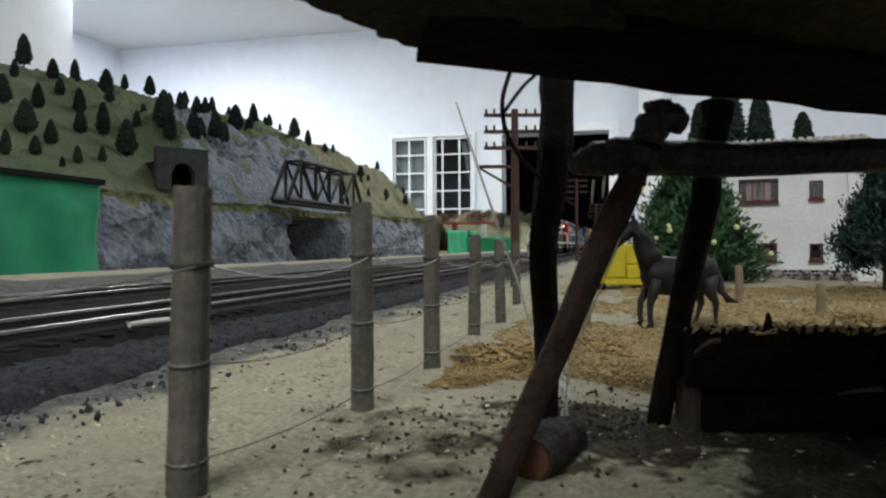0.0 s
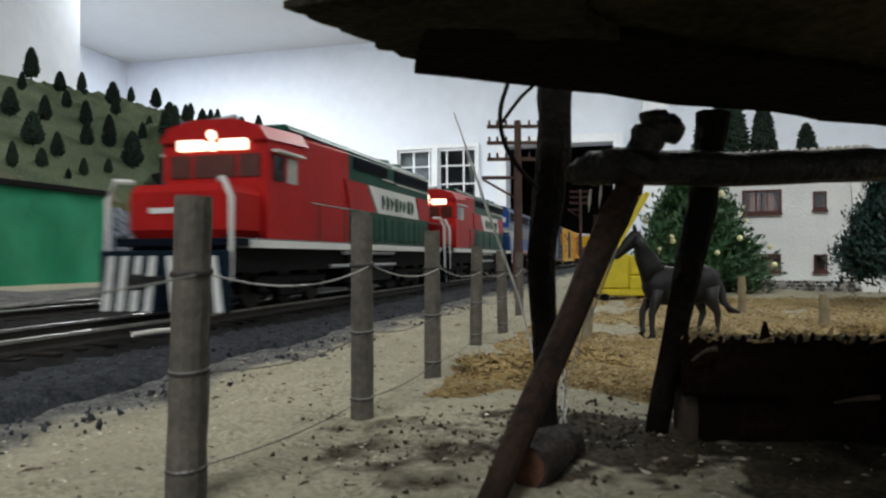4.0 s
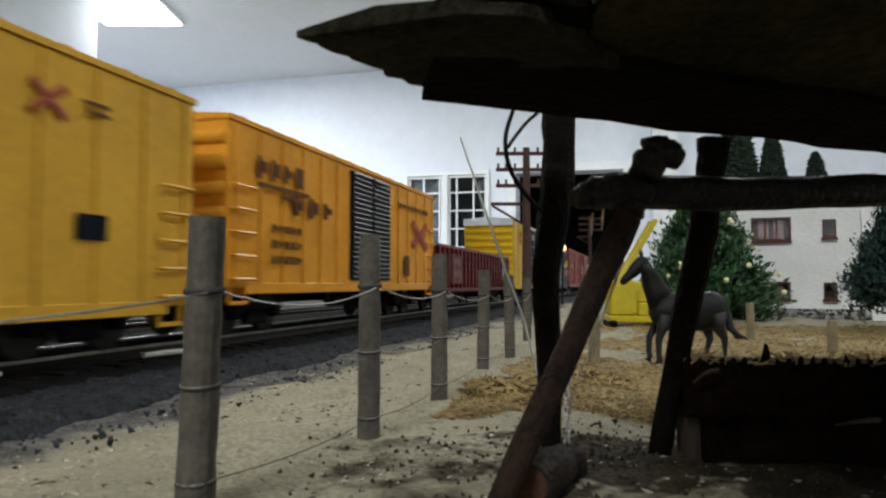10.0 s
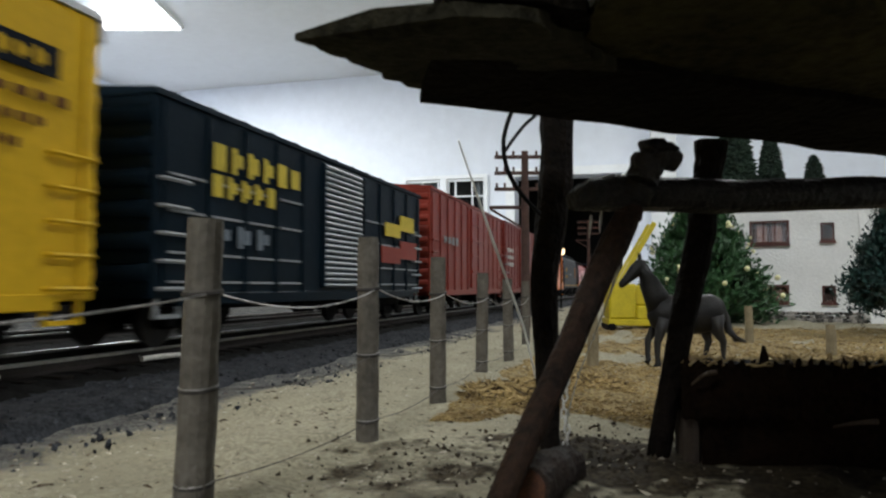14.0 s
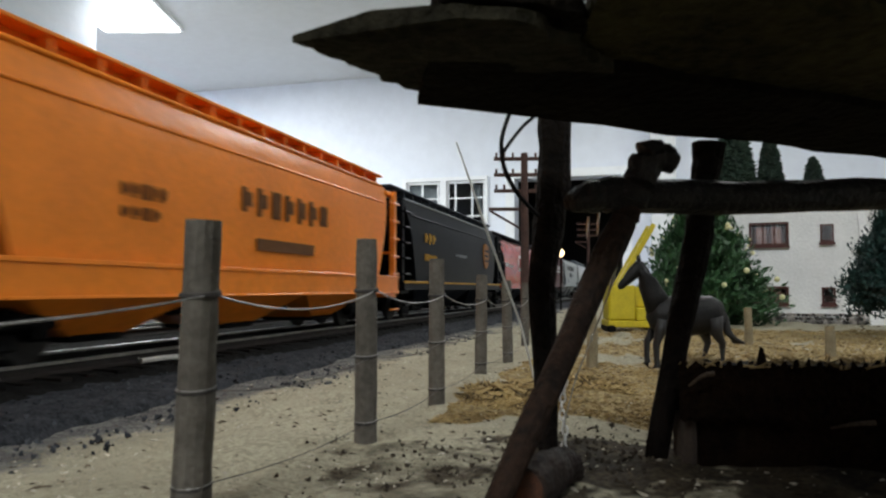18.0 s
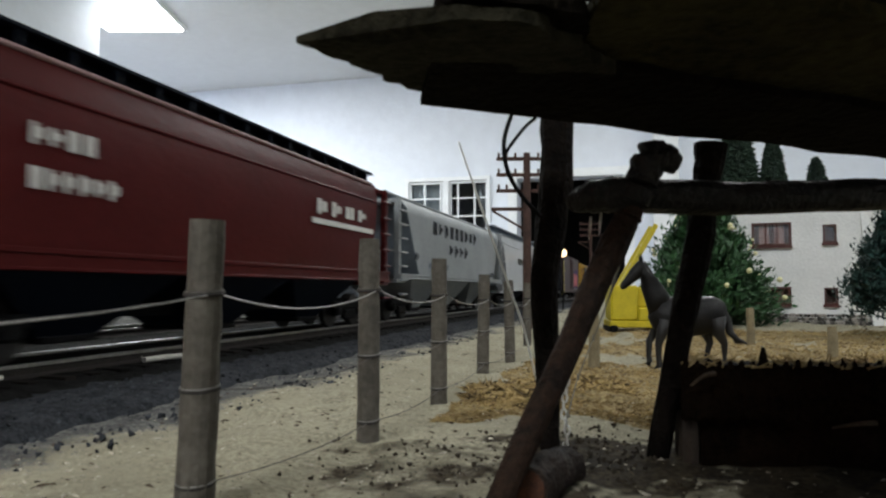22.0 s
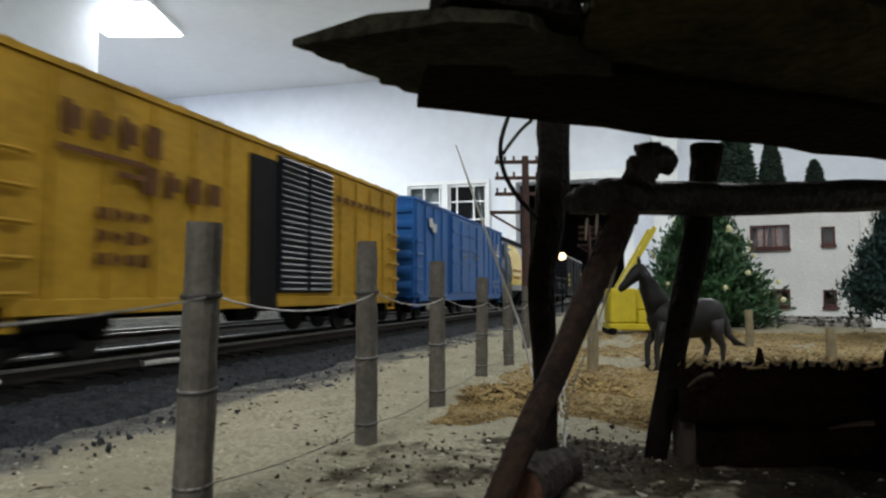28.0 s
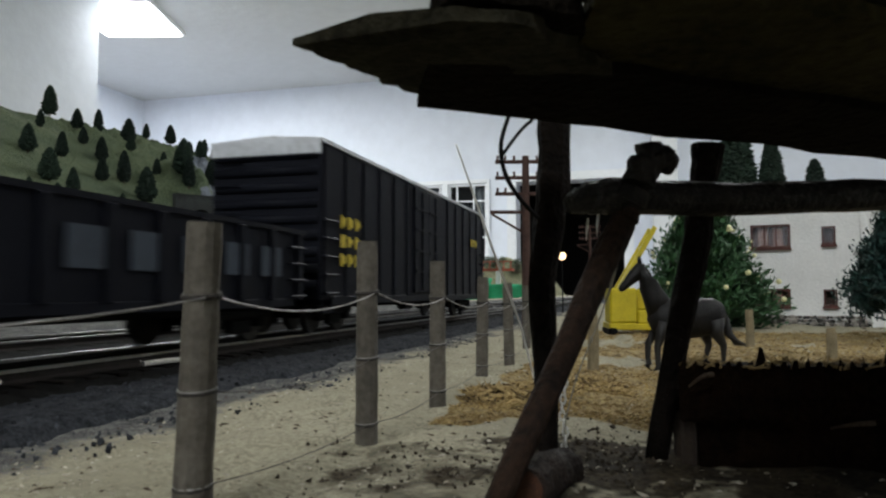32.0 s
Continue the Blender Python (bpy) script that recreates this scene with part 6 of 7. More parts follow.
def loco(name, label, kind):
    """Six-axle hood diesel: cab at y = 0 side, long hood behind. kind 'red' or 'blue'."""
    L = 208.0
    car = thing(name, label, "locomotive", group="locomotives")
    red = kind == "red"
    top = P_GREEN if red else P_DKBLUE
    front = P_RED if red else P_GREYB
    stripe = P_WHITE if red else P_OXIDE
    part("walkway", bx(-17.3, 17.3, 6, L - 6, 16.6, 18.6, K, 0.2), P_DOORBLK, car)
    part("side_skirt", bx(-17.7, 17.7, 12, L - 12, 16.2, 18.2, K), stripe, car, "painted edge stripe")
    if not red:
        part("sill_line", bx(-17.75, 17.75, 12, L - 12, 18.25, 18.55, K), P_WHITE, car, "thin white sill line")
    part("frame", bx(-14, 14, 8, L - 8, 10, 16.5, K), BLACKM, car)
    part("fuel_tank", bx(-15.5, 15.5, 80, 128, 3.5, 14.8, K, 1.5), BLACKM, car)
    # noses and cab
    bm = bx(-14.2, 14.2, 6, 25, 18.6, 30.4, K, 1.8)
    part("nose", bm, front, car, smooth=False)
    cab = part("cab", prism(nb(), [(-15.8, 18.6), (15.8, 18.6), (15.8, 42.0), (13.4, 44.4), (6, 46.0), (-6, 46.0), (-13.4, 44.4), (-15.8, 42.0)], 24, 47), front, car)
    part("cab_roof", prism(nb(), [(-16.4, 41.8), (16.4, 41.8), (13.8, 45.2), (6.3, 47.0), (-6.3, 47.0), (-13.8, 45.2)], 22.6, 48), top if not red else front, car)
    for x0, x1 in ((-13.6, -7.2), (-6.4, 6.4), (7.2, 13.6)):
        part("windscreen", bx(x0, x1, 23.6, 24.2, 33.2, 38.8, K, 0.2), REDGLASS if red else CABGLASS, cab)
    for s in (-1, 1):
        xs = sorted((s * 15.7, s * 16.05))
        part("cab_window", bx(*xs, 27, 33, 32.5, 38.6, K), CABGLASS, cab)
        part("cab_window", bx(*xs, 35, 41, 32.5, 38.6, K), mat("pale_cab_pane", (0.4, 0.4, 0.38), 0.3, var=0.1) if red else CABGLASS, cab)
        part("awning", bx(*sorted((s * 15.8, s * 18)), 26, 42.5, 39.2, 39.8, K), P_WHITE if red else top, cab)
    # long hood in coloured lengths
    hx = 11.2
    prof = lambda h: [(-hx, 18.6), (hx, 18.6), (hx, h - 1.8), (hx - 2.4, h), (-hx + 2.4, h), (-hx, h - 1.8)]
    if red:
        cuts = ((47, 92, P_RED), (92, 196, P_GREEN))
    else:
        cuts = ((47, 196, P_GREYB),)
    for a, b, m in cuts:
        part("hood", prism(nb(), prof(47.4), a, b), m, car)
    part("hood_roof", prism(nb(), [(-hx + 0.6, 46.6), (hx - 0.6, 46.6), (hx - 2.2, 48.2), (-hx + 2.2, 48.2)], 47.5, 196.4), top, car)
    bm = nb()
    for i in range(18):
        y = 54 + i * 7.8
        if red and y > 92:
            part("hood_door", bx(hx, hx + 0.35, y, y + 6.9, 20, 27.5, K, 0.15), P_GREEN, car)
    if red:
        bm = nb()
        p = [bm.verts.new(((hx + 0.6) * K, y * K, z * K)) for y, z in ((110.8, 37.7), (171.6, 37.7), (178, 29.2), (121.4, 29.2))]
        q = [bm.verts.new(((hx - 0.2) * K, y * K, z * K)) for y, z in ((110.8, 37.7), (171.6, 37.7), (178, 29.2), (121.4, 29.2))]
        bm.faces.new(p)
        for j in range(4):
            bm.faces.new((p[j], p[(j + 1) % 4], q[(j + 1) % 4], q[j]))
        bmesh.ops.recalc_face_normals(bm, faces=bm.faces[:])
        part("white_panel", bm, P_WHITE, car, "white slanted panel on the hood")
        lettering(car, hx + 0.7, 125, 170, 30.6, 35.4, 8, P_GREEN, 3)
        bm = nb()
        for xx in (hx - 0.1, hx + 0.5):
            p = [bm.verts.new((xx * K, y * K, z * K)) for y, z in ((174, 37.7), (195.9, 37.7), (195.9, 29.2), (180.4, 29.2))]
        bm.verts.ensure_lookup_table()
        bm.faces.new(bm.verts[4:8])
        bm.faces.new(bm.verts[0:4][::-1])
        for j in range(4):
            bm.faces.new((bm.verts[j], bm.verts[(j + 1) % 4], bm.verts[4 + (j + 1) % 4], bm.verts[4 + j]))
        bmesh.ops.recalc_face_normals(bm, faces=bm.faces[:])
        part("red_flash", bm, P_RED, car)
        bm = nb()
        pq = [[bm.verts.new((xx * K, y * K, z * K)) for y, z in ((88, 37.7), (108.6, 37.7), (119.0, 29.2), (92, 29.2))] for xx in (hx - 0.1, hx + 0.5)]
        bm.faces.new(pq[1])
        for j in range(4):
            bm.faces.new((pq[0][j], pq[0][(j + 1) % 4], pq[1][(j + 1) % 4], pq[1][j]))
        bmesh.ops.recalc_face_normals(bm, faces=bm.faces[:])
        part("red_flash", bm, P_RED, car)
        for a, b, z in ((128, 141, 41.0), (146, 195, 40.6), (140, 195.5, 46.0)):
            part("trim_line", bx(hx, hx + 0.7, a, b, z - 0.25, z + 0.25, K), P_WHITE, car, "thin white trim line")
    else:
        for s in (-1, 1):
            band = lambda z0, z1: [(s * (hx - 0.1), z0), (s * (hx + 0.3), z0), (s * (hx + 0.3), z1), (s * (hx - 0.1), z1)]
            part("blue_band", prism(nb(), band(18.8, 27.5), 47, 196), P_BLUE, car)
            part("blue_top", prism(nb(), band(37.4, 45.4), 47, 196), P_DKBLUE, car)
            part("band_line", prism(nb(), band(27.6, 28.2), 47, 196), P_OXIDE, car)
            for i in range(16):
                part("hood_door", bx(*sorted((s * (hx + 0.3), s * (hx + 0.42))), 52 + i * 9, 60.4 + i * 9, 29.5, 36.5, K, 0.05), P_GREYB, car)
        part("hood_end", bx(-hx, hx, 196.1, 196.7, 18.7, 46.4, K, 0.2), P_BLUE, car, "blue hood end")
        part("end_stripe", bx(-hx, hx, 196.7, 196.9, 31, 34.5, K), P_GREY, car)
        part("end_number_board", bx(-9, 9, 196.7, 197.6, 38.2, 41.6, K, 0.3), P_WHITE, car, "white number board")
        part("cab_band", bx(-15.95, 15.95, 24.2, 46.8, 18.8, 28, K), P_BLUE, car)
    for a, b in ((97, 133), (144, 194)) if red else ((50, 79), (88, 127), (138, 190)):
        z0 = 41.6 if red else 39.2
        for s in (-1, 1):
            bm = nb()
            box(bm, *sorted((s * (hx - 0.2), s * (hx + 0.5))), a, b, z0, 45.4, K)
            for i in range(int((b - a) / 2)):
                box(bm, *sorted((s * (hx + 0.4), s * (hx + 0.8))), a + i * 2 + 0.4, a + i * 2 + 1.2, z0 + 0.3, 45.1, K)
            part("grille", bm, P_DOORBLK, car, "black air intake grille")
    for y in (148, 165, 182):
        f = part("roof_fan", tube(nb(), [(0, y * K, 48.0 * K, 7 * K), (0, y * K, 49.8 * K, 7 * K)], 20), top, car)
        part("fan_grille", tube(nb(), [(0, y * K, 49.8 * K, 5.6 * K), (0, y * K, 50.0 * K, 5.6 * K)], 16), P_DOORBLK, f)
    for y in (74, 110):
        part("exhaust", bx(-4, 4, y - 3, y + 3, 48.0, 50.2, K, 0.5), P_DOORBLK, car)
    part("horn", tube(nb(), [(-4 * K, 28 * K, 47.4 * K, 0.7 * K), (4 * K, 28 * K, 47.8 * K, 1.2 * K)], 8), RAILM, car)
    # lights and number boards
    for z in (40.6, 43.2):
        part("headlight", tube(nb(), [(0, 23.2 * K, z * K, 1.25 * K), (0, 22.0 * K, z * K, 1.25 * K)], 12), HEADL if red else CABGLASS, car, "lit head lamp" if red else "unlit head lamp")
    for x0, x1 in ((-10.6, -2.2), (2.2, 10.6)):
        part("number_board", bx(x0, x1, 22.2, 23.4, 39.6, 42.2, K, 0.3), HEADL if red else P_WHITE, car, "glowing warm number board" if red else "white number board")
    part("nose_stripe", bx(-7, 7, 5.7, 6.2, 24.0, 25.2, K), P_WHITE, car)
    # pilots, steps, rails
    for y, s in ((3, -1), (L - 3, 1)):
        ys = sorted((y, y + s * 2))
        plt = part("pilot", bx(-17.6, 17.6, *ys, 0.6, 15.5, K, 0.3), P_DKGREEN if red else P_RED, car, "striped pilot plate" if red else "red pilot plate")
        if red:
            for i in range(-4, 5):
                if i == 0:
                    continue
                bm = nb()
                yy = y + s * 2.25
                c = i * 3.9
                lean = 3 if i > 0 else -3
                p = [bm.verts.new((xx * K, yy * K, zz * K)) for xx, zz in ((c - 1.1, 0.8), (c + 1.0, 0.8), (c + 0.8 - lean * 0.55, 14.2), (c - 0.9 - lean * 0.55, 14.2))]
                q = [bm.verts.new((v.co.x, (y + s * 1.9) * K, v.co.z)) for v in p]
                bm.faces.new(p)
                for j in range(4):
                    bm.faces.new((p[j], p[(j + 1) % 4], q[(j + 1) % 4], q[j]))
                part("warning_stripe", bm, P_WHITE, plt)
        for sx in (-1, 1):
            for i in range(3):
                part("step", bx(*sorted((sx * 13.5, sx * 17.5)), *sorted((y + s * 1.5, y - s * 4)), 4 + i * 4.3, 4.7 + i * 4.3, K), P_DOORBLK, car)
            bm = nb()
            rail_y = y - s * 0.5
            tube(bm, [(sx * 17.2 * K, rail_y * K, 8 * K, 0.5 * K), (sx * 17.2 * K, rail_y * K, 27 * K, 0.75 * K), (sx * 15 * K, rail_y * K, 31 * K, 0.75 * K), (sx * 12 * K, (rail_y - s * 3) * K, 31 * K, 0.6 * K)], 6)
            part("grab_rail", bm, P_WHITE, car, "white hand rail")
    for s in (-1, 1):
        bm = nb()
        tube(bm, [(s * 17 * K, 48 * K, 28 * K, 0.22 * K), (s * 17 * K, 200 * K, 28 * K, 0.22 * K)], 5)
        for i in range(8):
            y = 54 + i * 20
            tube(bm, [(s * 17 * K, y * K, 18.6 * K, 0.2 * K), (s * 17 * K, y * K, 28 * K, 0.2 * K)], 5)
        part("hand_rail", bm, P_GREEN if red else P_GREYB, car)
        for a, b, z in ((74, 126, 15.2), (64, 128, 10.9)):
            part("air_pipe", tube(nb(), [(s * 16.4 * K, a * K, z * K, 0.6 * K), (s * 16.4 * K, b * K, z * K, 0.6 * K)], 8), P_SILV, car, "silver air pipe")
    for o in car.children_recursive:
        for v in o.data.vertices:
            if v.co.z > 18.6 * K:
                v.co.z = 18.6 * K + (v.co.z - 18.6 * K) * (1.14 if v.co.y < 47.2 * K else 1.185)
    trucks(car, L, 46, True)
    return car


TRAIN = []   # (vehicle, distance of its front from the head of the train in metres, turned)


def add(car, u, length_mm, turned=False):
    TRAIN.append((car, u, length_mm * K, turned))
    return car


W2C = 36.5 / 2
add(loco("diesel_locomotive", "red and green diesel locomotive with a lit cab front", "red"), 0.032, 208)
add(loco("diesel_locomotive", "red and green diesel locomotive with white hood panel", "red"), 0.244, 208)
add(loco("diesel_locomotive", "blue and grey diesel locomotive with red frame, running backwards", "blue"), 0.458, 208, True)

c = add(boxcar("boxcar", "navy blue boxcar with yellow lettering and louvred door", 174, 52.8, P_NAVY, 12, (77, 107, "louvre"), ladder_mat=P_GREY, doormat=P_NAVY), 0.683, 174)
lettering(c, W2C + 1, 8, 27, 40.5, 45, 2, P_GOLD, 1)
lettering(c, W2C + 1, 8, 27, 35, 39, 2, P_GOLD, 2)
lettering(c, W2C + 1, 19, 38, 25, 32.5, 2, P_GOLD, 3)
lettering(c, W2C + 1, 20, 36, 17, 20, 4, P_GREY, 4)
part("emblem", tube(nb(), [((W2C + 0.75) * K, (157 + 7 * math.cos(a)) * K, (35.8 + 6.4 * math.sin(a)) * K, 0.8 * K, 0.8 * K) for a in [radians(50 + 260 * i / 14) for i in range(15)]], 6), P_GOLD, c, "gold curved hook emblem")
dashes(c, W2C, 174, 11, (15, 23, 29, 36), P_GREY, (75, 109))

c = add(boxcar("boxcar", "yellow boxcar with brown lettering and black louvred door", 181, 52.4, P_YELLOW, 15, (79, 112, "louvre"), sill=8.4, doormat=P_DOORBLK), 0.8725, 181)
lettering(c, W2C + 1, 12, 40, 40.5, 45, 4, P_LETTER, 3)
stamp(c, W2C + 1, ((16, 36, 37.5, 38.6), (11, 22, 33.8, 35)), P_LETTER, label="brown underline")
lettering(c, W2C + 1, 44, 72, 36.5, 41, 3, P_LETTER, 5)
lettering(c, W2C + 1, 21, 39, 26, 29, 4, P_LETTER, 6)
lettering(c, W2C + 1, 21, 39, 20, 23, 4, P_LETTER, 7)
bm = nb()
for a, b in (((138, 40), (145, 45)), ((138, 45), (145, 40))):
    tube(bm, [((W2C + 0.6) * K, a[0] * K, a[1] * K, 0.25 * K, 0.8 * K), ((W2C + 0.6) * K, b[0] * K, b[1] * K, 0.25 * K, 0.8 * K)], 4)
part("emblem", bm, P_CROSS, c, "faded red slanted cross emblem")
stamp(c, W2C + 0.6, ((149, 155, 43.6, 44.2), (150, 155, 42, 42.6)), P_LETTER, "marking", "two brown lines")
stamp(c, W2C + 0.6, ((148, 155, 20.4, 24.8),), P_DOORBLK, "plate", "small black plate")

c = add(boxcar("boxcar", "orange-yellow boxcar with dark lettering and black louvred door", 170, 52.7, P_ORYEL, 15, (72, 109, "louvre"), sill=12, doormat=P_DOORBLK), 1.067, 170)
lettering(c, W2C + 1, 11, 38, 39, 44.5, 4, P_LETTER, 7)
stamp(c, W2C + 1, ((12, 40, 37, 38), (24, 34, 35, 36)), P_LETTER, label="brown underline")
lettering(c, W2C + 1, 30, 58, 31.5, 37, 3, P_LETTER, 8)
for i in range(3):
    lettering(c, W2C + 1, 19, 36, 26 - 4 * i, 28.2 - 4 * i, 5, P_LETTER, 9 + i)
bm = nb()
for a, b in (((137, 28.5), (157, 38)), ((137, 38), (157, 28.5))):
    tube(bm, [((W2C + 0.6) * K, a[0] * K, a[1] * K, 0.3 * K, 1.9 * K), ((W2C + 0.6) * K, b[0] * K, b[1] * K, 0.3 * K, 1.9 * K)], 4)
part("emblem", bm, P_CROSS, c, "reddish brown slanted cross emblem")
stamp(c, W2C + 1, ((126, 131, 16, 24),), P_LETTER, "plate", "small dark plate")
lettering(c, W2C + 1, 118, 158, 42.5, 44.5, 8, P_LETTER, 13)

c = add(gondola("gondola_car", "maroon gondola car with ribbed sides", 187, 30.6, P_MAROON, 22, panel=True), 1.240, 187)
stamp(c, W2C + 0.6, ((157, 172, 15.5, 28),), P_MAROON, "emblem_plate", "plain maroon plate")
part("emblem", tube(nb(), [((W2C + 0.7) * K, 164.5 * K, 21 * K, 3.9 * K), ((W2C + 1.0) * K, 164.5 * K, 21 * K, 3.9 * K)], 20), P_GREY, c, "pale round emblem")
stamp(c, W2C + 0.6, ((26, 50, 13, 27.5),), P_MAROON, "plate", "plain maroon plate")
lettering(c, W2C + 0.9, 30, 46, 22, 26, 3, P_PINKGREY, 10)
lettering(c, W2C + 0.9, 30, 46, 16, 20, 3, P_PINKGREY, 11)
lettering(c, W2C + 0.9, 158, 171, 23.5, 25.5, 4, P_MAROON, 12)
# glints along the rib edges, painted as pale strips
for i in range(20):
    stamp(c, W2C + 0.5, ((6.6 + i * 8.52, 6.9 + i * 8.52, 14, 26),), P_PINKGREY, "edge_glint", "pale strip painting a glint on a rib edge")

c = add(boxcar("boxcar", "tall bright yellow boxcar with silver roof and black double doors", 207, 61.3, P_BRYEL, 11, (75, 131, "plain"), roof=ROOFGAL, doormat=P_DOORBLK, ends=9), 1.4458, 207)
bm = nb()
for a, b in (((25, 44), (37, 53)), ((25, 53), (37, 44)), ((31, 42.5), (31, 54.5))):
    tube(bm, [((W2C + 0.6) * K, a[0] * K, a[1] * K, 0.25 * K, 0.6 * K), ((W2C + 0.6) * K, b[0] * K, b[1] * K, 0.25 * K, 0.6 * K)], 4)
part("emblem", bm, P_CROSS, c, "thin red star shaped emblem")
stamp(c, W2C + 1, ((172, 197, 46.5, 51.5),), P_DOORBLK, label="black name plate")
lettering(c, W2C + 1.2, 174, 195, 47.5, 50.5, 6, P_BRYEL, 12)
for i in range(3):
    lettering(c, W2C + 1, 172 + 5 * i, 200 - 5 * i, 42 - 4 * i, 43.8 - 4 * i, 7 - i, P_LETTER, 13 + i)
part("door_ledge", bx(W2C, W2C + 1.7, 62, 146, 12.6, 13.6, K, 0.2), P_BRYEL, c, "yellow ledge under the doors")
# thin grey bars laid across the black doors
for z in (29.8, 34.6, 44.2, 22.6, 17.6):
    part("door_grey_bar", bx(W2C + 1.3, W2C + 1.9, 76, 130, z - 0.22, z + 0.22, K), P_GREYB, c, "thin grey bar across the doors")
for y in (84, 112):
    for i in range(3):
        stamp(c, W2C + 1.6, ((y, y + 12, 53.4 - 1.6 * i, 54.0 - 1.6 * i),), P_WHITE, "marking", "thin white line")

c = add(boxcar("boxcar", "black-green boxcar with yellow lettering and louvred door", 176, 52.7, P_DKGREEN, 12, (77, 108, "louvre"), doormat=P_DKGREEN, ladder_mat=P_GREY), 1.6685, 176)
lettering(c, W2C + 1, 18, 62, 39, 45, 6, P_LTYEL, 17)
lettering(c, W2C + 1, 18, 48, 33, 38, 5, P_LTYEL, 18)
lettering(c, W2C + 1, 10, 46, 22, 27, 4, P_GREYB, 19)
stamp(c, W2C + 1, ((130, 147, 32, 37), (147, 164, 35, 41)), P_LTYEL, label="yellow stepped emblem")
stamp(c, W2C + 1, ((126, 147, 22, 28), (147, 168, 24, 31)), P_OXIDE, label="red stepped emblem")
dashes(c, W2C, 176, 11, (14, 20, 28.5, 36), P_GREY, (75, 110))

c = add(boxcar("boxcar", "tall oxide red boxcar with ribbed sides", 174, 59.2, P_OXIDE, 13, (80, 110, "plain"), ends=9), 1.8605, 174)
lettering(c, W2C + 1, 20, 50, 34, 38, 4, P_GREY, 20)

c = add(boxcar("boxcar", "tall brown-red boxcar with white emblem and louvred double doors", 180, 60, P_CNRED, 15, (62, 122, "louvre"), ends=9, ladder_mat=P_GREY), 2.0447, 180)
for i in range(3):
    lettering(c, W2C + 1, 7, 32, 38 - 5 * i, 41 - 5 * i, 4, P_WHITE, 21 + i)
pts = [(148.5, 43.4), (134, 43.4), (131.4, 42.6), (130, 40.4), (130, 32.4), (131.4, 30.2), (134, 29.4), (145.5, 29.4), (148.4, 30.2), (149.6, 32.2), (150.2, 40.6), (151.8, 43), (154.4, 43.4), (156.6, 42), (158.2, 39.6), (161.4, 32.6), (163.4, 30.2), (166, 29.6), (168, 31), (169, 34), (169, 44.4)]
bm = nb()
rows2 = []
for i, (y, z) in enumerate(pts):
    (ya, za), (yb, zb) = pts[max(i - 1, 0)], pts[min(i + 1, len(pts) - 1)]
    d = math.hypot(yb - ya, zb - za)
    ny, nz2 = -(zb - za) / d * 1.5, (yb - ya) / d * 1.5
    rows2.append([bm.verts.new(((W2C + dx) * K, (y + sg * ny) * K, (z + sg * nz2) * K)) for dx, sg in ((0.62, -1), (0.85, -1), (0.85, 1), (0.62, 1))])
for r0, r1 in zip(rows2, rows2[1:]):
    for j in range(4):
        bm.faces.new((r0[j], r0[(j + 1) % 4], r1[(j + 1) % 4], r1[j]))
bm.faces.new(rows2[0])
bm.faces.new(rows2[-1][::-1])
bmesh.ops.recalc_face_normals(bm, faces=bm.faces[:])
part("emblem", bm, P_WHITE, c, "white ribbon shaped emblem")

c = add(hopper("covered_hopper", "orange rounded covered hopper with dark lettering", 200, 51.8, 57.4, P_ORANGE, "flow", sills=(11.2, 17.6), slant=10), 2.2275, 200)
lettering(c, W2C + 0.3, 84, 135, 31, 38, 7, P_LETTER, 31)
stamp(c, W2C + 0.3, ((92, 124, 22.5, 25.5),), P_LETTER, label="dark bar")
lettering(c, W2C + 0.2, 43, 57, 30, 33, 5, P_LETTER, 33)
lettering(c, W2C + 0.2, 43, 55, 26, 28.5, 4, P_LETTER, 34)

c = add(hopper("covered_hopper", "black covered hopper with gold lettering and silver roof edge", 204, 50.2, 55.6, P_BLACK, "flow", trim=P_GOLD, frame=P_BLACK, sills=(12.5, 15.9), roofmat=P_DIMGREY, eavemat=P_GREY, slant=10), 2.433, 204)
lettering(c, W2C + 0.3, 31, 49, 33, 38, 3, P_GOLD, 34)
lettering(c, W2C + 0.3, 31, 50, 25.5, 28.5, 6, P_GOLD, 35)
lettering(c, W2C + 0.3, 86, 110, 29.5, 31, 8, P_GREY, 36)
part("emblem", tube(nb(), [((W2C - 0.5) * K, 161 * K, 33 * K, 7.6 * K), ((W2C + 0.5) * K, 161 * K, 33 * K, 7.6 * K)], 20), P_BRONZE, c, "orange brown round emblem")
for i in range(3):
    stamp(c, W2C + 0.6, ((156, 166, 29.5 + 3 * i, 30.6 + 3 * i),), P_BLACK, "marking", "dark bar")

c = add(hopper("covered_hopper", "red rounded grain hopper with black ends and roof walk", 198, 49.0, 52.9, P_SCARLET, "barrel", frame=P_BLACK, endmat=P_BLACK, sills=(13.4, 17.2), roofmat=P_BLACK, eavemat=P_BLACK, slant=8), 2.642, 198)
txt = bpy.data.curves.new("word", "FONT")
txt.body, txt.size, txt.extrude = "Canada", 0.0175, 0.0001
tob = bpy.data.objects.new("word", txt)
wm = bpy.data.meshes.new_from_object(tob)
bpy.data.objects.remove(tob)
wm.materials.append(P_WHITE)
part("lettering", wm, None, c, "large white word Canada").matrix_basis = pose((W2C + 0.5) * K, 70 * K, 27 * K) @ Matrix.Rotation(math.pi / 2, 4, "Z") @ Matrix.Rotation(math.pi / 2, 4, "X")
lettering(c, W2C + 0.3, 18, 30, 29, 31.5, 7, P_WHITE, 37)
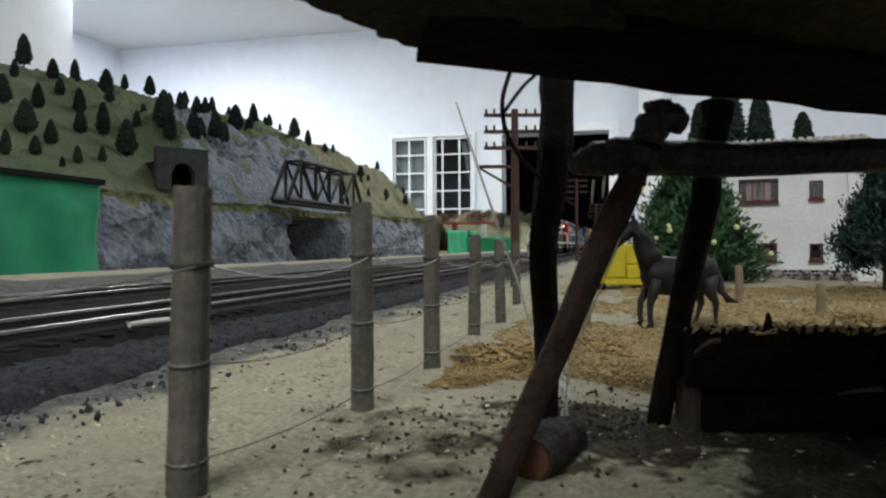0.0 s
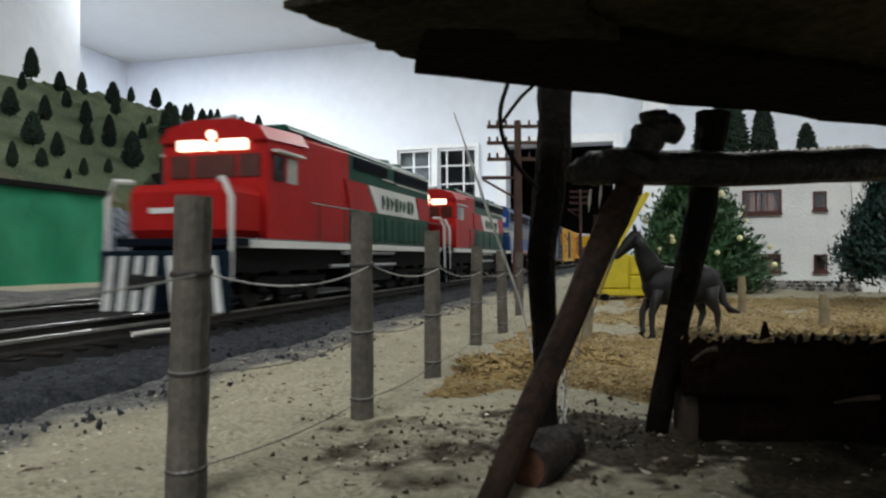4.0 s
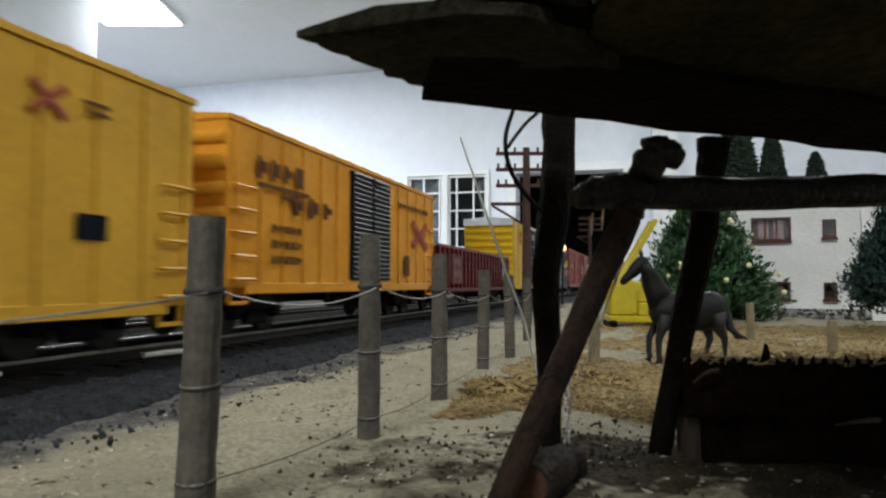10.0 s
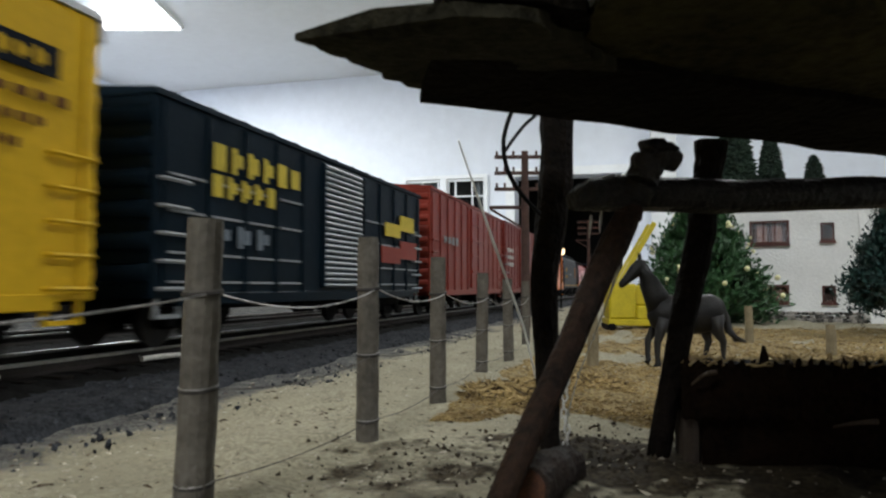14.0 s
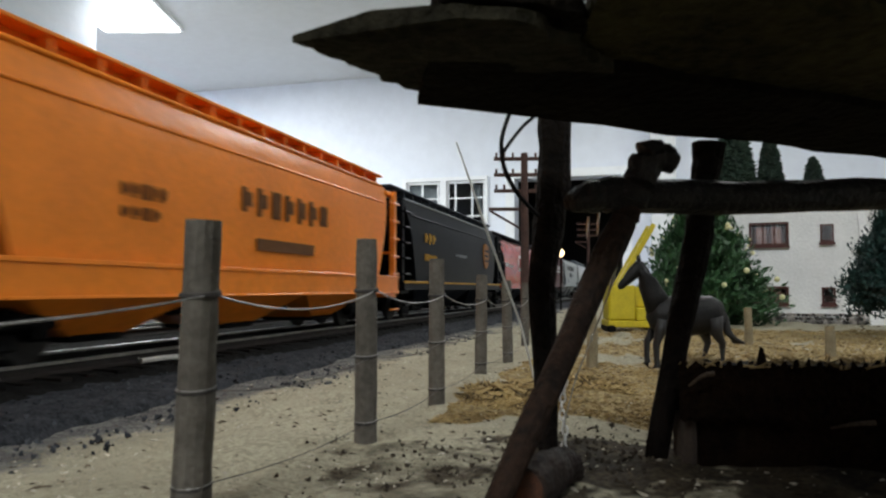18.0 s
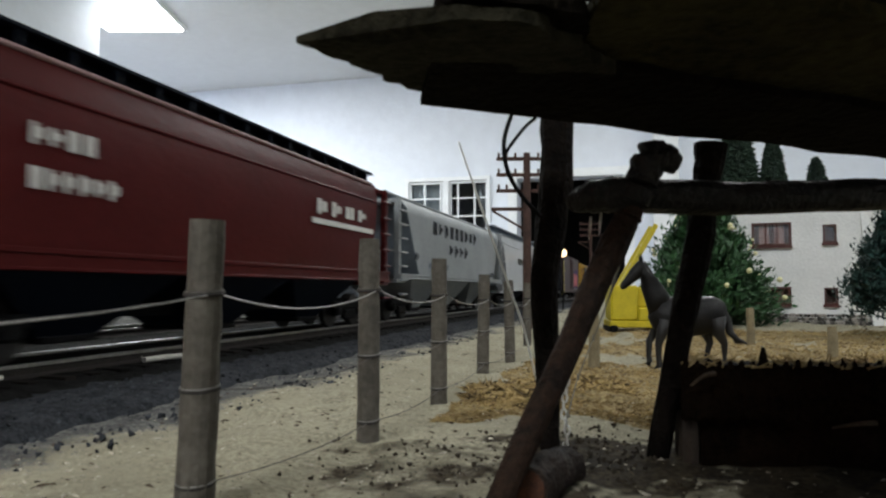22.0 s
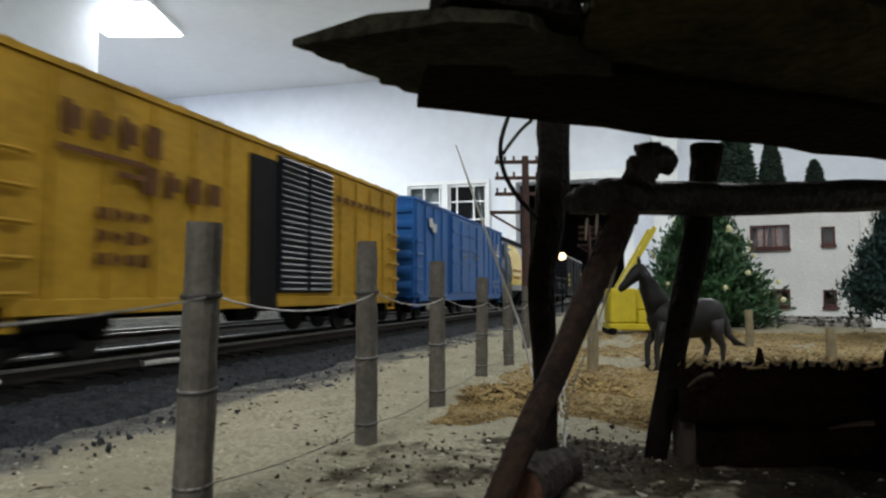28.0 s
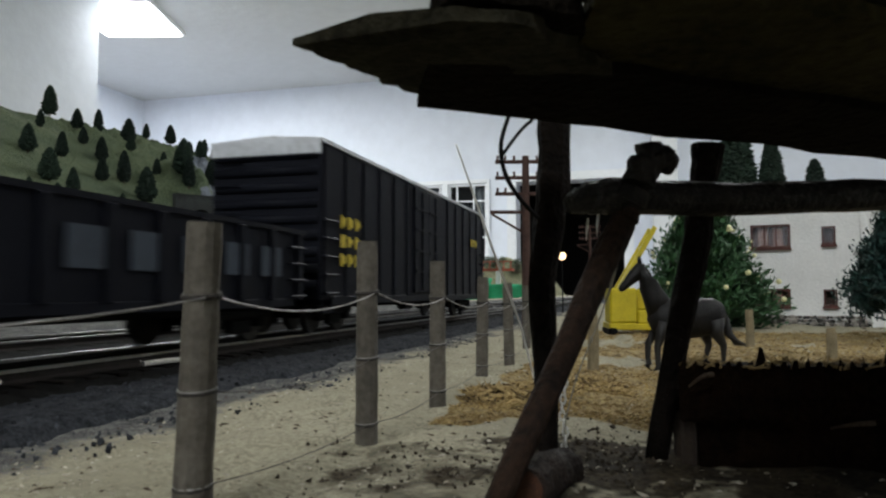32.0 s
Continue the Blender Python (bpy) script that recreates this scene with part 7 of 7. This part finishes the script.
lettering(c, W2C + 0.3, 33, 48, 28.5, 30.5, 8, P_WHITE, 38)
bm = nb()
for i in range(7):
    a = (i - 3) * 0.28
    tube(bm, [((W2C + 0.4) * K, 157 * K, 17 * K, 0.15 * K, 1.2 * K), ((W2C + 0.4) * K, (157 + 9 * math.sin(a)) * K, 26 * K, 0.15 * K, 2.2 * K), ((W2C + 0.3) * K, (157 + 20 * math.sin(a)) * K, (36 - 2 * abs(i - 3)) * K, 0.15 * K, 1.6 * K)], 6)
part("emblem", bm, paint("ochre_emblem", (0.52, 0.10, 0.02)), c, "ochre sheaf emblem")

c = add(hopper("covered_hopper", "dark brown-red covered hopper with white emblem", 194, 50.6, 56.2, P_BNRED, "flow", frame=P_BNRED, sills=(15.6, 18.9), roofmat=P_DOORBLK, eavemat=P_PINKGREY, slant=10), 2.848, 194)
lettering(c, W2C + 0.3, 28, 43, 35.5, 39, 4, P_WHITE, 40)
lettering(c, W2C + 0.3, 28, 49, 28.5, 32, 6, P_WHITE, 41)
lettering(c, W2C + 0.3, 130, 172, 35, 39.5, 4, P_WHITE, 42)
stamp(c, W2C + 0.3, ((128, 176, 32, 33.6),), P_WHITE, label="white underline")

c = add(hopper("covered_hopper", "light grey slab-sided covered hopper with black lettering", 208, 49.8, 51.6, P_GREY, "slab", sills=(16.8, 18.6), slant=16, endmat=P_GREYB), 3.0532, 208)
lettering(c, W2C + 0.2, 46, 136, 37.5, 43.5, 9, P_DOORBLK, 43)
lettering(c, W2C + 0.2, 75, 116, 29, 34.5, 4, P_DOORBLK, 44)
lettering(c, W2C + 0.2, 20, 26, 25, 28, 2, P_DOORBLK, 45)
lettering(c, W2C + 0.2, 40, 76, 22, 24.5, 5, P_GREYB, 47)
lettering(c, W2C + 0.2, 172, 186, 20, 23, 3, P_DOORBLK, 46)

c = add(hopper("covered_hopper", "silver grey rounded covered hopper with dark lettering", 194, 50.4, 56.4, P_SILV, "flow", sills=(11.6, 15.8), roofmat=P_GREYB, eavemat=P_GREY, slant=12), 3.2643, 194)
lettering(c, W2C + 0.2, 66, 133, 31, 36.5, 9, P_OLIVE, 47)
lettering(c, W2C + 0.2, 88, 118, 23.5, 28.5, 4, P_OLIVE, 48)

COALM = mat("coal", (0.012, 0.012, 0.013), 0.8, scale=400, var=0.5, bump=1.0)
c = add(gondola("coal_gondola", "charcoal black high-sided coal gondola with ribs", 150, 45, P_COAL, 13, load=COALM), 3.474, 150)
for i in range(3):
    lettering(c, W2C + 0.3, 34, 52, 30 - 5 * i, 33 - 5 * i, 2, P_DIMGREY, 80 + i)
c = add(boxcar("boxcar", "tall plum boxcar with pink graffiti and a yellow ladder", 216, 55, P_PLUM, 3, (96, 126, "plain"), ends=8, ladder_mat=P_LTYEL), 3.6431, 216)
def strokes(n, y0, y1, zlo, zhi, wide, x, seed):
    """Round-ended sprayed strokes side by side."""
    rng2 = random.Random(seed)
    for i in range(n):
        bm = nb()
        y = y0 + (y1 - y0) * i / (n - 1)
        a, b = zlo + rng2.uniform(-1.5, 1.5), zhi + rng2.uniform(-2, 2)
        tube(bm, [(x * K, (y + rng2.uniform(-1.5, 1.5)) * K, (a + (b - a) * t) * K, 0.12 * K, wide * w * K) for t, w in ((0, 0.35), (0.12, 0.85), (0.35, 1.1), (0.6, 0.9), (0.85, 1.0), (1, 0.4))], 8)
        yield bm


P_VIOLET = paint("violet_spray_paint", (0.055, 0.022, 0.10), 0.6)
for bm in strokes(16, 124, 188, 14, 38, 3.6, W2C + 0.12, 5):
    part("graffiti_halo", bm, P_VIOLET, c, "violet sprayed halo stroke")
for bm in strokes(13, 127, 184, 17.5, 33, 3.0, W2C + 0.3, 6):
    part("graffiti_stroke", bm, P_PINK, c, "pink sprayed rounded stroke")
part("sill_line", bx(W2C, W2C + 0.5, 100, 187, 13.2, 13.9, K), P_GREY, c, "pale sill line")
part("ladder_stripe", bx(W2C, W2C + 1.0, 0.4, 6.0, 8.5, 48, K), P_LTYEL, c, "yellow ladder board")
part("roof_end", bx(-W2C - 0.7, W2C + 0.7, -0.8, 34, 53.2, 56.6, K, 0.3), P_OXIDE, c, "red roof end panel")

c = add(boxcar("boxcar", "weathered yellow boxcar with brown lettering and open black door", 187, 51.6, P_OLDYEL, 15, (91, 125, "louvre"), doormat=P_DOORBLK), 3.8742, 187)
lettering(c, W2C + 1, 16, 44, 39, 45, 4, P_LETTER, 50)
stamp(c, W2C + 1, ((16, 38, 36.4, 37.4), (30, 38, 33.8, 34.8)), P_LETTER, label="brown underline")
lettering(c, W2C + 1, 36, 65, 31.5, 37, 4, P_LETTER, 51)
for i in range(3):
    lettering(c, W2C + 1, 25, 40, 25.5 - 4 * i, 28 - 4 * i, 4, P_LETTER, 52 + i)
lettering(c, W2C + 1, 127, 179, 41, 43, 9, P_LETTER, 57)
# no hole is cut: a black plate carries the open doorway's shade
part("doorway_shade_plate", bx(W2C - 0.1, W2C + 0.7, 77, 90.5, 9, 47, K), BLACKM, c, "black plate painting the shade of the open doorway")

c = add(boxcar("boxcar", "medium blue boxcar with small white marks", 195, 53.5, P_CYAN, 15, (60, 132, "plain"), doormat=P_CYAN), 4.083, 195)
stamp(c, W2C + 1, ((20, 25, 42, 46), (25, 31, 40, 44)), P_WHITE, label="white arrow mark")
stamp(c, W2C + 1.6, ((171, 173, 31.5, 44), (165, 179, 36.2, 37.4), (166, 178, 38.8, 39.5)), P_WHITE, label="white cross shaped emblem")
lettering(c, W2C + 1.2, 79, 90, 31, 33, 5, P_GREYB, 71)
lettering(c, W2C + 1.2, 108, 119, 31, 34, 5, P_GREYB, 72)
stamp(c, W2C + 1, ((160, 175, 16, 16.5), (160, 175, 19.5, 20), (160, 160.6, 16.5, 19.5), (174.4, 175, 16.5, 19.5)), P_GREY, "plate_outline", "small pale outlined plate")

c = add(hopper("covered_hopper", "silver grey cylindrical hopper with yellow panels and a red emblem", 196, 49.4, 53.4, P_SILV, "barrel", trim=P_GREY, frame=P_GREYB, sills=(14.4, 17.8), roofmat=P_DIMGREY, slant=7, board=11), 4.300, 196)
for a, b in ((10.2, 66), (138, 185.8)):
    bm = nb()
    prof = []
    for i in range(13):
        t = 0.02 + 0.97 * i / 12
        q = (t - 0.30) / (0.86 if t > 0.30 else 0.75)
        prof.append((18.5 * (1 - abs(q) ** 2.2) ** 0.42 + 0.2, 17.8 + 31.6 * t))
    lean2 = lambda z: 7 * (1 - (z - 17.8) / 31.6) ** 0.5
    r0 = [bm.verts.new((px * K, (a + (lean2(pz) if a < 20 else 0)) * K, pz * K)) for px, pz in prof]
    r1 = [bm.verts.new((px * K, (b - (lean2(pz) if b > 180 else 0)) * K, pz * K)) for px, pz in prof]
    for j in range(12):
        bm.faces.new((r0[j], r1[j], r1[j + 1], r0[j + 1]))
    part("yellow_panel", bm, P_LEMON, c, "bright yellow painted panel", smooth=True)


def barrel_x(z):
    q = ((z - 17.8) / 31.6 - 0.30)
    return 18.5 * (1 - abs(q / (0.86 if q > 0 else 0.75)) ** 2.2) ** 0.42


def petal(y0, z0, y1, z1, bow, wide, lift):
    """A leaf shape that lies on the barrel, from its root to its tip."""
    bm = nb()
    rows = []
    for i in range(15):
        t = i / 14
        y, z = y0 + (y1 - y0) * t + bow * math.sin(math.pi * t), z0 + (z1 - z0) * t
        w = wide * math.sin(math.pi * min(1, 0.06 + 0.94 * t)) ** 0.75
        rows.append([bm.verts.new(((barrel_x(z) + lift) * K, (y + d) * K, z * K)) for d in (-w, w)])
    for r0, r1 in zip(rows, rows[1:]):
        bm.faces.new((r0[0], r0[1], r1[1], r1[0]))
    return bm


for s4 in (-1, 1):
    part("emblem", petal(153, 27.5, 153 + 7.5 * s4, 42.5, 0.8 * s4, 3.3, 0.32), P_CROSS, c, "faded red upper leaf of the emblem")
    part("emblem", petal(153, 19.5, 153 + 8.5 * s4, 34, 2.6 * s4, 3.5, 0.40), P_SCARLET, c, "red lower leaf of the emblem")
lettering(c, W2C + 0.6, 22, 56, 28, 30, 8, P_GOLD, 55)
lettering(c, W2C + 0.6, 22, 52, 23, 25, 7, P_GOLD, 56)

c = add(gondola("gondola_car", "black gondola car with grey side plates", 200, 29, P_COAL, 14), 4.499, 200)
for i in range(5):
    stamp(c, W2C + 0.2, ((112 + i * 16, 122 + i * 16, 17, 24.5),), P_DIMGREY, label="grey painted plate")
c = add(boxcar("boxcar", "tall black boxcar with silver roof", 226, 59.5, P_COAL, 15, (90, 130, "plain"), roof=ROOFGAL, ends=9), 4.7097, 226)
for i in range(3):
    lettering(c, W2C + 1, 12, 30, 33 - 6 * i, 37 - 6 * i, 3, P_LTYEL, 60 + i)
lettering(c, W2C + 1, 190, 206, 38, 42, 3, P_LTYEL, 64)


HEAD0 = -1.85286
HEADC = (2.44025, 0.01869, 0.3421, -0.1198, -0.02138)


def head_y(t):
    """Where the head of the train is on the track at t seconds."""
    u = (t - 16) / 16
    d = max(0.0, 5.5 - t)
    return HEAD0 - sum(a * u ** (i + 1) for i, a in enumerate(HEADC)) - 0.0205 * d * d / (d + 0.4)


def motions():
    for car, u, length, turned in TRAIN:
        rows = []
        for i in range(33):
            y = head_y(i) + u
            rows.append((float(i), pose(TRACK, y + length, RAIL, 0, 0, 180) if turned else pose(TRACK, y, RAIL)))
        walk(car, rows)


motions()
